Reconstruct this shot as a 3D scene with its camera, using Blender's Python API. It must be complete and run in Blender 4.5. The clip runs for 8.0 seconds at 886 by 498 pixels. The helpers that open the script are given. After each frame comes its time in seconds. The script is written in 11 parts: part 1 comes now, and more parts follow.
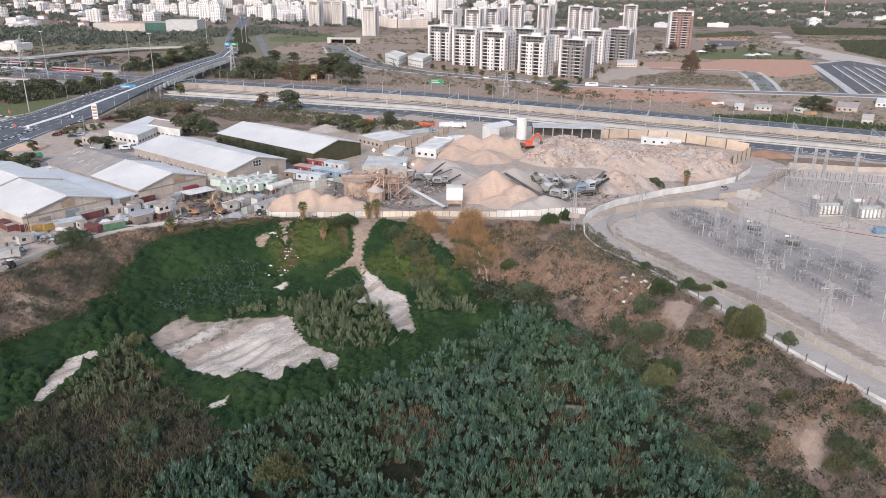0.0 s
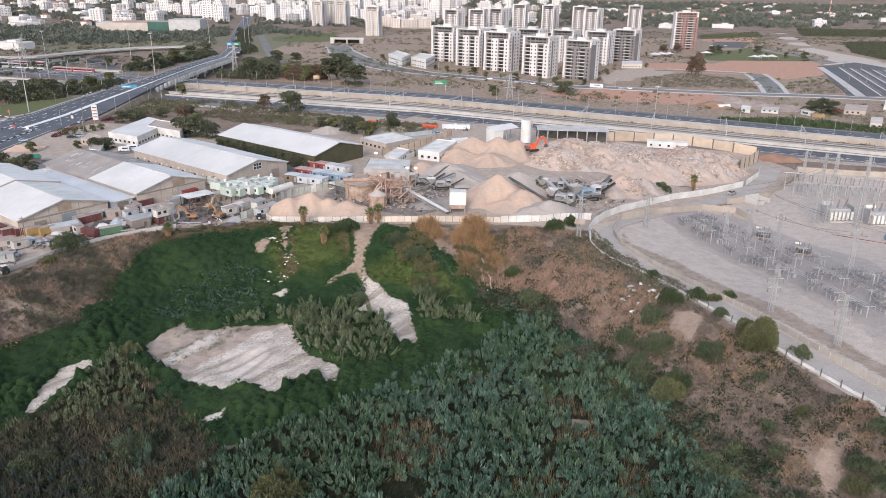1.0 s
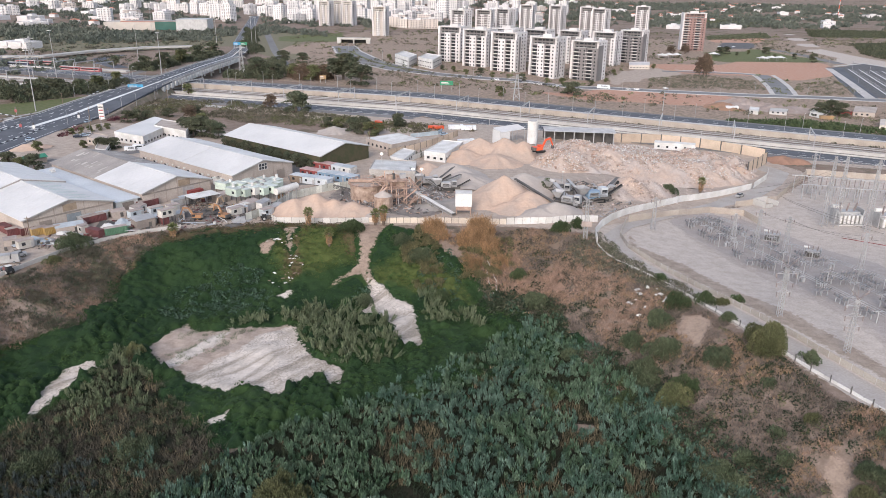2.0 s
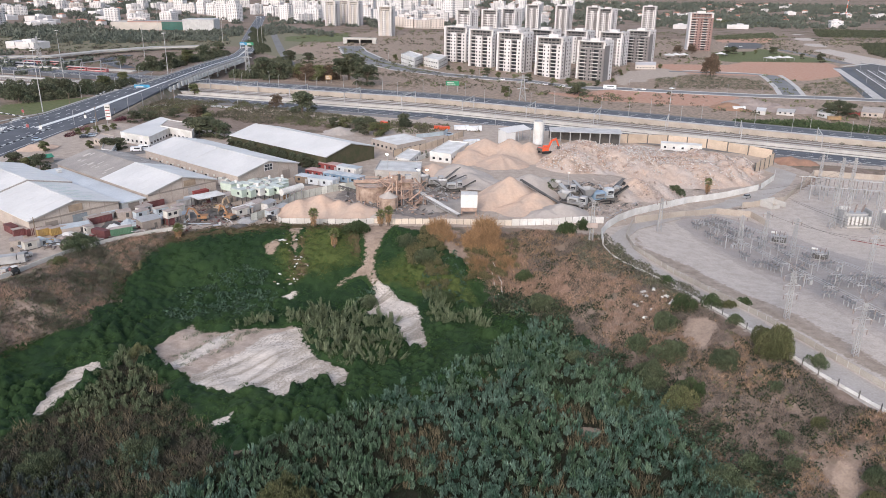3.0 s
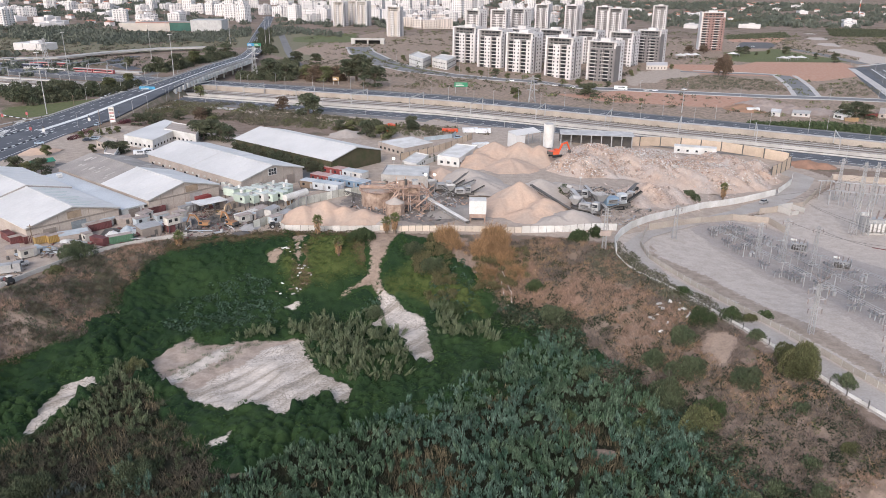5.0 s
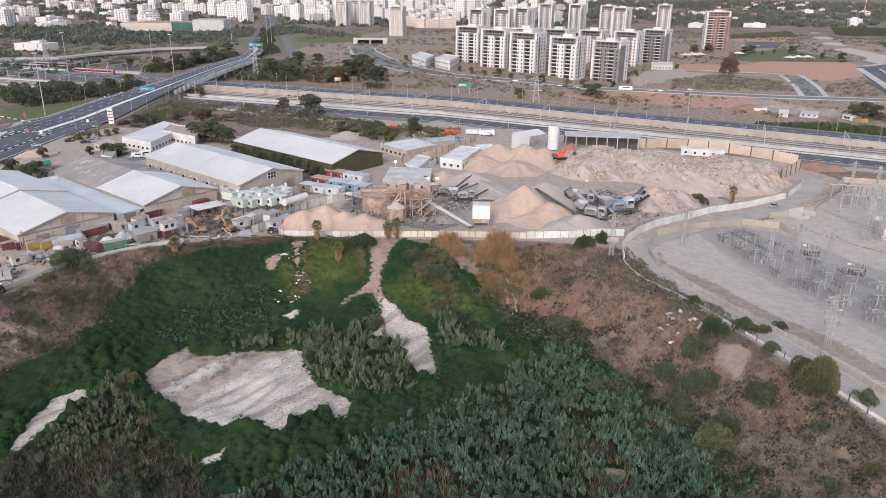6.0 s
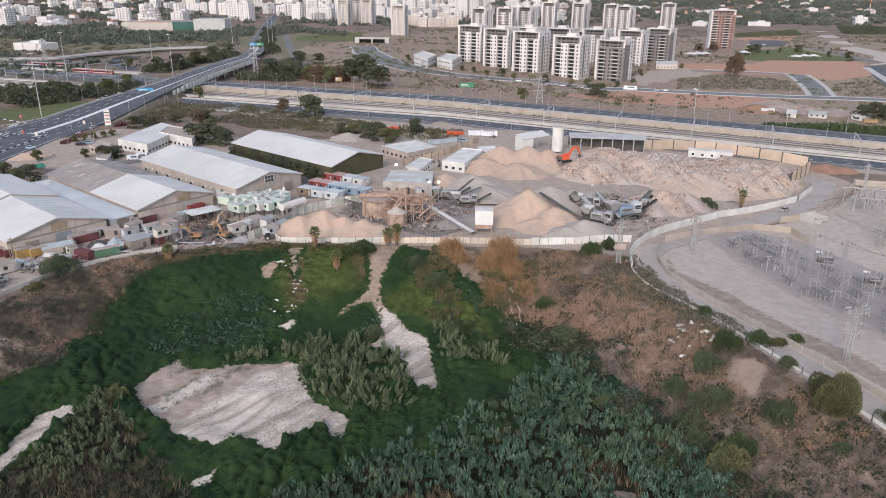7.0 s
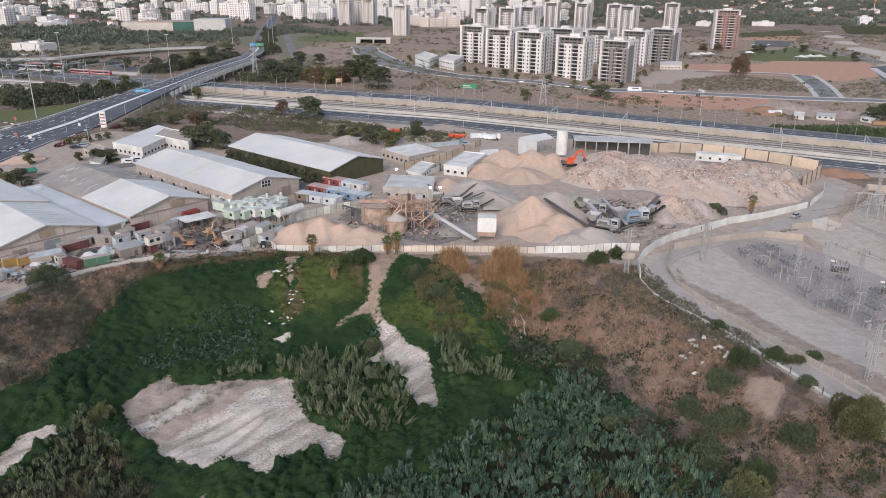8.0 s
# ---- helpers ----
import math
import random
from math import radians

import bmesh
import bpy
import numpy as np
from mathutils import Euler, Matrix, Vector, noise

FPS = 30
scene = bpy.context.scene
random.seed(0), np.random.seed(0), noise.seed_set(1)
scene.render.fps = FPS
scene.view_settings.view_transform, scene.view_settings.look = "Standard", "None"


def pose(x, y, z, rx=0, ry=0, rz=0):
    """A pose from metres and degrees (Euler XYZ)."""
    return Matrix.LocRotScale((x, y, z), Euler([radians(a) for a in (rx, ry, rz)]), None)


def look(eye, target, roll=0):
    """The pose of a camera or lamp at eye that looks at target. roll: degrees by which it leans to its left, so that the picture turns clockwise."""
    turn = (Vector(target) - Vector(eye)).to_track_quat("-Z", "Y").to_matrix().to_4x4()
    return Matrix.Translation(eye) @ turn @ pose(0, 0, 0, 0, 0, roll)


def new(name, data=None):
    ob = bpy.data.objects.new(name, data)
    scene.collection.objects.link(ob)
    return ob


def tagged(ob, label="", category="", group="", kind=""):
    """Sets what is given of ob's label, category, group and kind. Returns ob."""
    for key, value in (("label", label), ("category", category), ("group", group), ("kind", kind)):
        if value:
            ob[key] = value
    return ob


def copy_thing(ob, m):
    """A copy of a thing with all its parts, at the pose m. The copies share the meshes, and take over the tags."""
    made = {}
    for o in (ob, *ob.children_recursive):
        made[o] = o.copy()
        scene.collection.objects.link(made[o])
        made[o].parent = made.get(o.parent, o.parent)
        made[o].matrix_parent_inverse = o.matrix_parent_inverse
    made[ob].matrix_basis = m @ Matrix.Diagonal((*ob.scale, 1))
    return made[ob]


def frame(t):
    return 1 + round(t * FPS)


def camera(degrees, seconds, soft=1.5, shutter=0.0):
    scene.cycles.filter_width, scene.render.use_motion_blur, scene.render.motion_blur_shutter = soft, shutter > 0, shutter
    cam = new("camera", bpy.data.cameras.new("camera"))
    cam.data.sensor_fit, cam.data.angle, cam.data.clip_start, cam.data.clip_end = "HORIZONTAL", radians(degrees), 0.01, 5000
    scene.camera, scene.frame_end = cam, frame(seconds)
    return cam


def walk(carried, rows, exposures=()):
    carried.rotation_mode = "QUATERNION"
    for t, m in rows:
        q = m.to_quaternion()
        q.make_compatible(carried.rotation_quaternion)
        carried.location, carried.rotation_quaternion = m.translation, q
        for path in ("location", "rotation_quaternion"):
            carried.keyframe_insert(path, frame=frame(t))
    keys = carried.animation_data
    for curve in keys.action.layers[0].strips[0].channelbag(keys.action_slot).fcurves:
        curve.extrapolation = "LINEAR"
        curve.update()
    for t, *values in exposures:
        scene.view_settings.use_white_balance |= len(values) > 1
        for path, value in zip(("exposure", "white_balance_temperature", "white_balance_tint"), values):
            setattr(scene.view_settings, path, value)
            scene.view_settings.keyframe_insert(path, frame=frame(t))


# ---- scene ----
# ---------------------------------------------------------------- camera
cam = camera(62.0, 8.0, 0.35)
ROWS = [
    (0.0, 0.000, 0.000, 80.000, 0.002, -20.087, 0.427),
    (0.5, -0.104, 3.162, 80.161, 0.088, -20.073, 0.487),
    (1.0, -0.116, 5.309, 80.280, 0.220, -20.100, 0.584),
    (1.5, -0.079, 6.425, 80.266, 0.450, -20.089, 0.660),
    (3.0, 0.123, 7.508, 80.589, 1.173, -20.115, 0.641),
    (3.5, 0.180, 8.828, 80.636, 1.385, -20.127, 0.573),
    (4.0, 0.179, 10.596, 80.702, 1.568, -20.137, 0.532),
    (4.5, 0.214, 12.804, 80.587, 1.733, -20.117, 0.495),
    (6.0, 0.116, 22.118, 80.469, 2.141, -20.177, 0.378),
    (6.5, 0.127, 25.745, 80.395, 2.255, -20.213, 0.342),
    (7.0, 0.128, 29.776, 80.335, 2.361, -20.263, 0.283),
    (7.5, 0.070, 33.879, 80.344, 2.446, -20.309, 0.242),
    (8.0, -0.132, 38.028, 80.201, 2.508, -20.277, 0.272),
]
def drone(x, y, z, yaw, pitch, roll):
    return Matrix.Translation((x, y, z)) @ pose(0, 0, 0, 0, 0, yaw) @ pose(0, 0, 0, 90 + pitch) @ pose(0, 0, 0, 0, 0, roll)
walk(cam, [(row[0], drone(*row[1:])) for row in ROWS], [(0.0, 0.92, 6400, 13.5), (4.0, 0.88, 6400, 13.5), (6.0, 0.80, 6400, 13.5), (8.0, 0.63, 6400, 13.5)])

# ---------------------------------------------------------------- light
world = bpy.data.worlds.new("sky")
scene.world = world
world.use_nodes = True
wn = world.node_tree
sky = wn.nodes.new("ShaderNodeTexSky")
sky.sky_type, sky.sun_disc = "NISHITA", False
sky.sun_elevation, sky.sun_rotation = radians(24), radians(200)
sky.air_density, sky.dust_density, sky.ozone_density = 1.0, 1.0, 2.0
veil = wn.nodes.new("ShaderNodeHueSaturation")  # thin cloud takes most of the blue out of the sky
veil.inputs["Saturation"].default_value = 0.60
wn.links.new(sky.outputs[0], veil.inputs["Color"])
wn.links.new(veil.outputs[0], wn.nodes["Background"].inputs[0])
wn.nodes["Background"].inputs[1].default_value = 0.15
sun_data = bpy.data.lights.new("sun", "SUN")
sun_data.energy, sun_data.angle, sun_data.color = 1.3, radians(25), (1.0, 0.91, 0.83)
sun = new("sun", sun_data)
sun.matrix_world = look((0, 0, 300), (0 + math.sin(radians(20)) * 60, 100, 240))

# ---------------------------------------------------------------- materials
def mat(name, c1, c2=None, scale=0.25, fine=3.0, rough=0.85, bump=0.3, metal=0.0, rnd=0.0, grain=0.25, island=0.0, emit=None, spec=0.3):
    """Two colours blended by a broad noise, a fine grain over it, a fine relief, and a little variation from piece to piece."""
    m = bpy.data.materials.new(name)
    m.use_nodes = True
    n, l = m.node_tree.nodes, m.node_tree.links
    b = n["Principled BSDF"]
    b.inputs["Roughness"].default_value, b.inputs["Metallic"].default_value = rough, metal
    b.inputs["Specular IOR Level"].default_value = spec
    geo = n.new("ShaderNodeNewGeometry")
    c2 = c2 or tuple(v * 0.75 for v in c1)
    big, small = n.new("ShaderNodeTexNoise"), n.new("ShaderNodeTexNoise")
    big.inputs["Scale"].default_value, big.inputs["Detail"].default_value = scale, 5
    small.inputs["Scale"].default_value, small.inputs["Detail"].default_value = fine, 4
    for t in (big, small):
        l.new(geo.outputs["Position"], t.inputs["Vector"])
    ramp = n.new("ShaderNodeMapRange")
    ramp.inputs[1].default_value, ramp.inputs[2].default_value = 0.35, 0.65
    l.new(big.outputs[0], ramp.inputs[0])
    mix = n.new("ShaderNodeMix")
    mix.data_type = "RGBA"
    mix.inputs[6].default_value, mix.inputs[7].default_value = (*c1, 1), (*c2, 1)
    l.new(ramp.outputs[0], mix.inputs[0])
    val = n.new("ShaderNodeMath")
    val.operation = "MULTIPLY_ADD"
    val.inputs[1].default_value, val.inputs[2].default_value = 2 * grain, 1 - grain
    l.new(small.outputs[0], val.inputs[0])
    last = val.outputs[0]
    for amount, socket in ((rnd, None), (island, geo.outputs["Random Per Island"])):
        if amount:
            if socket is None:
                socket = n.new("ShaderNodeObjectInfo").outputs["Random"]
            k = n.new("ShaderNodeMath")
            k.operation = "MULTIPLY_ADD"
            k.inputs[1].default_value, k.inputs[2].default_value = 2 * amount, 1 - amount
            l.new(socket, k.inputs[0])
            k2 = n.new("ShaderNodeMath")
            k2.operation = "MULTIPLY"
            l.new(last, k2.inputs[0]), l.new(k.outputs[0], k2.inputs[1])
            last = k2.outputs[0]
    hsv = n.new("ShaderNodeHueSaturation")
    l.new(mix.outputs[2], hsv.inputs["Color"]), l.new(last, hsv.inputs["Value"])
    l.new(hsv.outputs[0], b.inputs["Base Color"])
    if bump:
        bp = n.new("ShaderNodeBump")
        bp.inputs["Strength"].default_value, bp.inputs["Distance"].default_value = bump, 0.3 / max(fine, 0.1)
        l.new(small.outputs[0], bp.inputs["Height"]), l.new(bp.outputs[0], b.inputs["Normal"])
    if emit:
        b.inputs["Emission Color"].default_value, b.inputs["Emission Strength"].default_value = (*emit[0], 1), emit[1]
    return m


def ground_mat():
    """Dry soil and grass, with other surfaces where the sheet's zone fields say so."""
    m = bpy.data.materials.new("ground")
    m.use_nodes = True
    n, l = m.node_tree.nodes, m.node_tree.links
    b = n["Principled BSDF"]
    b.inputs["Roughness"].default_value, b.inputs["Specular IOR Level"].default_value = 0.95, 0.15
    geo = n.new("ShaderNodeNewGeometry")

    def noise_tex(scale, detail=6, rough=0.6):
        t = n.new("ShaderNodeTexNoise")
        t.inputs["Scale"].default_value, t.inputs["Detail"].default_value, t.inputs["Roughness"].default_value = scale, detail, rough
        l.new(geo.outputs["Position"], t.inputs["Vector"])
        return t.outputs[0]

    def mixed(f, a, c):
        x = n.new("ShaderNodeMix")
        x.data_type = "RGBA"
        for s, v in ((x.inputs[6], a), (x.inputs[7], c)):
            if isinstance(v, tuple):
                s.default_value = (*v, 1)
            else:
                l.new(v, s)
        l.new(f, x.inputs[0])
        return x.outputs[2]

    def rng(s, lo, hi):
        r = n.new("ShaderNodeMapRange")
        r.inputs[1].default_value, r.inputs[2].default_value = lo, hi
        l.new(s, r.inputs[0])
        return r.outputs[0]

    n1, n2, n3, n4 = noise_tex(0.05), noise_tex(0.35), noise_tex(2.2), noise_tex(0.012)
    col = mixed(rng(n2, 0.35, 0.68), (0.185, 0.135, 0.104), (0.295, 0.225, 0.18))
    col = mixed(rng(n4, 0.52, 0.62), col, mixed(rng(n2, 0.4, 0.6), (0.23, 0.155, 0.115), (0.15, 0.125, 0.085)))
    col = mixed(rng(n1, 0.52, 0.66), col, mixed(rng(n3, 0.3, 0.7), (0.088, 0.082, 0.05), (0.14, 0.12, 0.08)))
    zones = (
        ("field", (0.38, 0.275, 0.22), (0.19, 0.16, 0.11)),
        ("meadow", (0.215, 0.185, 0.125), (0.15, 0.145, 0.09)),
        ("lawn", (0.105, 0.125, 0.05), (0.15, 0.15, 0.075)),
        ("redearth", (0.42, 0.215, 0.145), (0.47, 0.315, 0.235)),
        ("dust", (0.46, 0.38, 0.312), (0.345, 0.285, 0.238)),
        ("pale", (0.51, 0.445, 0.39), (0.42, 0.36, 0.31)),
        ("yardgrey", (0.45, 0.388, 0.342), (0.37, 0.318, 0.282)),
        ("scar", (0.37, 0.305, 0.25), (0.27, 0.215, 0.17)),
        ("gravel", (0.40, 0.352, 0.318), (0.345, 0.305, 0.278)),
        ("wet", (0.175, 0.155, 0.14), (0.29, 0.25, 0.22)),
        ("asphalt", (0.10, 0.098, 0.10), (0.15, 0.145, 0.145)),
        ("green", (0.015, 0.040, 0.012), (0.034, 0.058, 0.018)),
        # near-black soil: the shade in the gaps between reeds is put into its colour
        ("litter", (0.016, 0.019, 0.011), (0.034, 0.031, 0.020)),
        ("loam", (0.285, 0.18, 0.128), (0.215, 0.14, 0.10)),
        ("bare", (0.36, 0.27, 0.21), (0.25, 0.185, 0.14)),
        ("silt", (0.46, 0.37, 0.305), (0.31, 0.245, 0.20)),
        ("mud", (0.66, 0.585, 0.515), (0.50, 0.43, 0.365)),
    )
    edge = noise_tex(0.6, 8, 0.7)
    for name, c1, c2 in zones:
        a = n.new("ShaderNodeAttribute")
        a.attribute_name = name
        w = n.new("ShaderNodeMath")
        w.operation = "MULTIPLY_ADD"
        w.inputs[1].default_value = 0.75
        l.new(edge, w.inputs[0]), l.new(a.outputs["Fac"], w.inputs[2])
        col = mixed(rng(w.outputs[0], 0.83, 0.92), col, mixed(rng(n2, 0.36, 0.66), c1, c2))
    # drying cracks and darker flows in the mud
    vor = n.new("ShaderNodeTexVoronoi")
    vor.feature = "DISTANCE_TO_EDGE"
    vor.inputs["Scale"].default_value = 1.0
    bend = n.new("ShaderNodeTexNoise")
    bend.inputs["Scale"].default_value, bend.inputs["Detail"].default_value = 0.5, 3
    l.new(geo.outputs["Position"], bend.inputs["Vector"])
    warp = n.new("ShaderNodeVectorMath")
    warp.operation = "MULTIPLY_ADD"
    warp.inputs[1].default_value = (2.2, 2.2, 0.0)
    l.new(bend.outputs["Color"], warp.inputs[0]), l.new(geo.outputs["Position"], warp.inputs[2]), l.new(warp.outputs[0], vor.inputs["Vector"])
    crack = n.new("ShaderNodeMath")
    crack.operation = "MULTIPLY"
    inv = n.new("ShaderNodeMapRange")
    inv.inputs[1].default_value, inv.inputs[2].default_value, inv.inputs[3].default_value, inv.inputs[4].default_value = 0.0, 0.10, 0.85, 0.0
    l.new(vor.outputs["Distance"], inv.inputs[0])
    wet = n.new("ShaderNodeMath")
    wet.operation = "MULTIPLY"
    l.new(rng(noise_tex(0.09, 4), 0.40, 0.58), wet.inputs[0]), l.new(rng(w.outputs[0], 0.83, 0.92), wet.inputs[1])
    l.new(inv.outputs[0], crack.inputs[0]), l.new(wet.outputs[0], crack.inputs[1])
    col = mixed(crack.outputs[0], col, (0.20, 0.165, 0.135))
    flow = n.new("ShaderNodeMath")
    flow.operation = "MULTIPLY"
    mp = n.new("ShaderNodeMapping")
    mp.vector_type = "TEXTURE"
    mp.inputs["Rotation"].default_value[2], mp.inputs["Scale"].default_value = 0.95, (15.0, 2.6, 4.0)
    streak = n.new("ShaderNodeTexNoise")
    streak.inputs["Scale"].default_value, streak.inputs["Detail"].default_value, streak.inputs["Distortion"].default_value = 0.55, 6, 0.8
    l.new(geo.outputs["Position"], mp.inputs["Vector"]), l.new(mp.outputs[0], streak.inputs["Vector"])
    l.new(rng(streak.outputs[0], 0.47, 0.62), flow.inputs[0]), l.new(rng(w.outputs[0], 0.83, 0.92), flow.inputs[1])
    col = mixed(flow.outputs[0], col, mixed(rng(n3, 0.4, 0.6), (0.27, 0.23, 0.185), (0.39, 0.335, 0.28)))
    hsv = n.new("ShaderNodeHueSaturation")
    v = n.new("ShaderNodeMath")
    v.operation = "MULTIPLY_ADD"
    v.inputs[1].default_value, v.inputs[2].default_value = 0.7, 0.65
    l.new(n3, v.inputs[0]), l.new(v.outputs[0], hsv.inputs["Value"]), l.new(col, hsv.inputs["Color"])
    l.new(hsv.outputs[0], b.inputs["Base Color"])
    bp = n.new("ShaderNodeBump")
    bp.inputs["Strength"].default_value, bp.inputs["Distance"].default_value = 0.35, 0.25
    l.new(n3, bp.inputs["Height"]), l.new(bp.outputs[0], b.inputs["Normal"])
    return m


GROUND = ground_mat()
ASPHALT = mat("asphalt", (0.078, 0.083, 0.095), (0.112, 0.116, 0.128), 0.08, 2, 0.85, 0.1)
OLD_ASPHALT = mat("worn asphalt", (0.15, 0.145, 0.14), (0.21, 0.20, 0.19), 0.1, 2, 0.9, 0.1)
NEW_ROAD = mat("grey newer asphalt", (0.165, 0.165, 0.168), (0.215, 0.213, 0.21), 0.06, 1, 0.9, 0.05)
LINE = mat("road paint", (0.72, 0.72, 0.70), (0.6, 0.6, 0.58), 0.6, 5, 0.7, 0)
CONCRETE = mat("concrete", (0.50, 0.475, 0.44), (0.40, 0.375, 0.345), 0.12, 2.5, 0.9, 0.2, rnd=0.08)
TAN_WALL = mat("tan concrete", (0.44, 0.38, 0.32), (0.36, 0.305, 0.255), 0.15, 2.5, 0.9, 0.2, rnd=0.06)
WHITE_WALL = mat("white painted wall", (0.68, 0.66, 0.63), (0.54, 0.515, 0.475), 0.2, 3, 0.8, 0.15, rnd=0.05)
RENDER_WHITE = mat("white facade", (0.64, 0.60, 0.58), (0.56, 0.525, 0.505), 0.08, 1.5, 0.8, 0.05, rnd=0.05)
RENDER_BEIGE = mat("beige facade", (0.56, 0.50, 0.44), (0.48, 0.43, 0.38), 0.08, 1.5, 0.85, 0.05, rnd=0.12)
DARK_CLAD = mat("dark grey cladding", (0.17, 0.155, 0.15), (0.21, 0.192, 0.186), 0.1, 2, 0.6, 0.05)
BRICK_CLAD = mat("red brown cladding", (0.28, 0.175, 0.155), (0.225, 0.14, 0.125), 0.1, 2, 0.8, 0.05)
GLASS = mat("dark window glass", (0.03, 0.032, 0.036), (0.045, 0.048, 0.052), 0.2, 1, 0.15, 0, spec=0.5)
ROOF_WHITE = mat("white coated roof", (0.63, 0.61, 0.585), (0.55, 0.535, 0.515), 0.07, 1.2, 0.6, 0.05, grain=0.1)
ROOF_GREY = mat("grey weathered roof", (0.36, 0.325, 0.295), (0.27, 0.245, 0.225), 0.1, 2, 0.85, 0.2)
ROOF_BLUE = mat("pale blue roof", (0.55, 0.565, 0.57), (0.48, 0.495, 0.505), 0.08, 2, 0.5, 0.05)
SHED_WALL = mat("beige shed wall", (0.44, 0.375, 0.325), (0.365, 0.31, 0.268), 0.2, 2, 0.85, 0.1, rnd=0.06)
SHED_BAND = mat("dark band", (0.23, 0.195, 0.17), (0.28, 0.235, 0.20), 0.3, 2, 0.8, 0.1)
SAND = mat("tan quarry sand", (0.53, 0.375, 0.28), (0.45, 0.345, 0.275), 0.12, 0.9, 0.95, 0.5, grain=0.14)
GREY_SAND = mat("grey crushed stone", (0.45, 0.39, 0.34), (0.385, 0.335, 0.295), 0.12, 1.0, 0.95, 0.4, grain=0.12)
RUBBLE_SOIL = mat("rubble soil", (0.49, 0.36, 0.275), (0.43, 0.37, 0.33), 0.07, 2.0, 0.95, 0.9, grain=0.4)
RUBBLE = mat("broken concrete", (0.50, 0.415, 0.365), (0.42, 0.325, 0.275), 0.1, 3, 0.95, 0.3, island=0.4)
STEEL = mat("galvanised steel", (0.44, 0.43, 0.42), (0.36, 0.35, 0.34), 0.3, 3, 0.55, 0.05, 0.3, rnd=0.1)
DARK_STEEL = mat("dark steel", (0.10, 0.095, 0.09), (0.15, 0.135, 0.12), 0.3, 3, 0.6, 0.1, 0.3)
RUST = mat("rusty salmon steel", (0.47, 0.335, 0.265), (0.31, 0.21, 0.16), 0.5, 3, 0.8, 0.2, rnd=0.15)
RUST_TANK = mat("rusted tan tank", (0.44, 0.33, 0.26), (0.26, 0.18, 0.135), 0.6, 3, 0.8, 0.2)
RED_BOX = mat("red container paint", (0.24, 0.055, 0.05), (0.19, 0.045, 0.042), 0.3, 3, 0.65, 0.1, rnd=0.2)
GREEN_BOX = mat("pale green cabin", (0.50, 0.565, 0.485), (0.42, 0.485, 0.41), 0.3, 3, 0.6, 0.1, rnd=0.14)
DKGREEN = mat("green paint", (0.10, 0.20, 0.12), (0.14, 0.25, 0.16), 0.3, 3, 0.65, 0.1, rnd=0.15)
YELLOW = mat("ochre yellow paint", (0.35, 0.225, 0.11), (0.25, 0.17, 0.10), 0.3, 3, 0.6, 0.1, rnd=0.1)
ORANGE = mat("orange red machine paint", (0.68, 0.115, 0.045), (0.58, 0.09, 0.04), 0.4, 3, 0.5, 0.05)
BLUE = mat("blue paint", (0.17, 0.25, 0.33), (0.22, 0.295, 0.37), 0.3, 3, 0.6, 0.1, rnd=0.15)
RUBBER = mat("black rubber", (0.02, 0.02, 0.02), (0.03, 0.03, 0.028), 1, 4, 0.9, 0.1)
CERAMIC = mat("brown porcelain", (0.22, 0.18, 0.165), (0.28, 0.23, 0.21), 0.5, 4, 0.35, 0)
LAMP = mat("lit lamp", (0.9, 0.9, 0.9), (0.9, 0.9, 0.9), 1, 1, 0.4, 0, emit=((1.0, 0.93, 0.82), 14.0))
WOOD = mat("weathered wood", (0.24, 0.18, 0.13), (0.18, 0.135, 0.10), 0.5, 5, 0.9, 0.2)
BARK = mat("bark", (0.13, 0.10, 0.08), (0.18, 0.14, 0.11), 1, 6, 0.95, 0.3)
TREE_LEAF = mat("dull tree leaves", (0.066, 0.081, 0.049), (0.108, 0.109, 0.067), 0.15, 2, 0.8, 0, rnd=0.2, island=0.45)
OLIVE_LEAF = mat("olive leaves", (0.098, 0.110, 0.05), (0.145, 0.142, 0.068), 0.2, 2, 0.8, 0, rnd=0.2, island=0.4)
BROWN_LEAF = mat("brownish leaves", (0.12, 0.085, 0.06), (0.15, 0.105, 0.07), 0.2, 2, 0.85, 0, rnd=0.15, island=0.4)
BUSH_LEAF = mat("bush leaves", (0.05, 0.076, 0.032), (0.08, 0.10, 0.046), 0.3, 2, 0.75, 0, rnd=0.2, island=0.4)
PALM_LEAF = mat("palm leaves", (0.11, 0.135, 0.05), (0.165, 0.165, 0.07), 0.4, 2, 0.7, 0, rnd=0.1, island=0.35)
BOUGAIN = mat("purple red leaves", (0.11, 0.03, 0.045), (0.08, 0.04, 0.035), 0.3, 2, 0.8, 0, island=0.4)
REED = mat("grey green reeds", (0.044, 0.090, 0.046), (0.150, 0.215, 0.140), 0.3, 0.7, 0.6, 0, island=0.45, grain=0.5)
TEAL_REED = mat("blue green reeds", (0.040, 0.088, 0.057), (0.140, 0.212, 0.160), 0.3, 0.7, 0.6, 0, island=0.45, grain=0.5)
PALE_REED = mat("pale olive reeds", (0.106, 0.136, 0.072), (0.165, 0.186, 0.108), 0.3, 0.9, 0.75, 0, island=0.4, grain=0.4)
SLATE_REED = mat("slate reeds", (0.044, 0.06, 0.054), (0.07, 0.085, 0.075), 0.3, 0.9, 0.75, 0, island=0.42, grain=0.4)
OLIVE_REED = mat("olive reeds", (0.055, 0.073, 0.039), (0.096, 0.107, 0.062), 0.3, 0.9, 0.75, 0, island=0.45, grain=0.4)
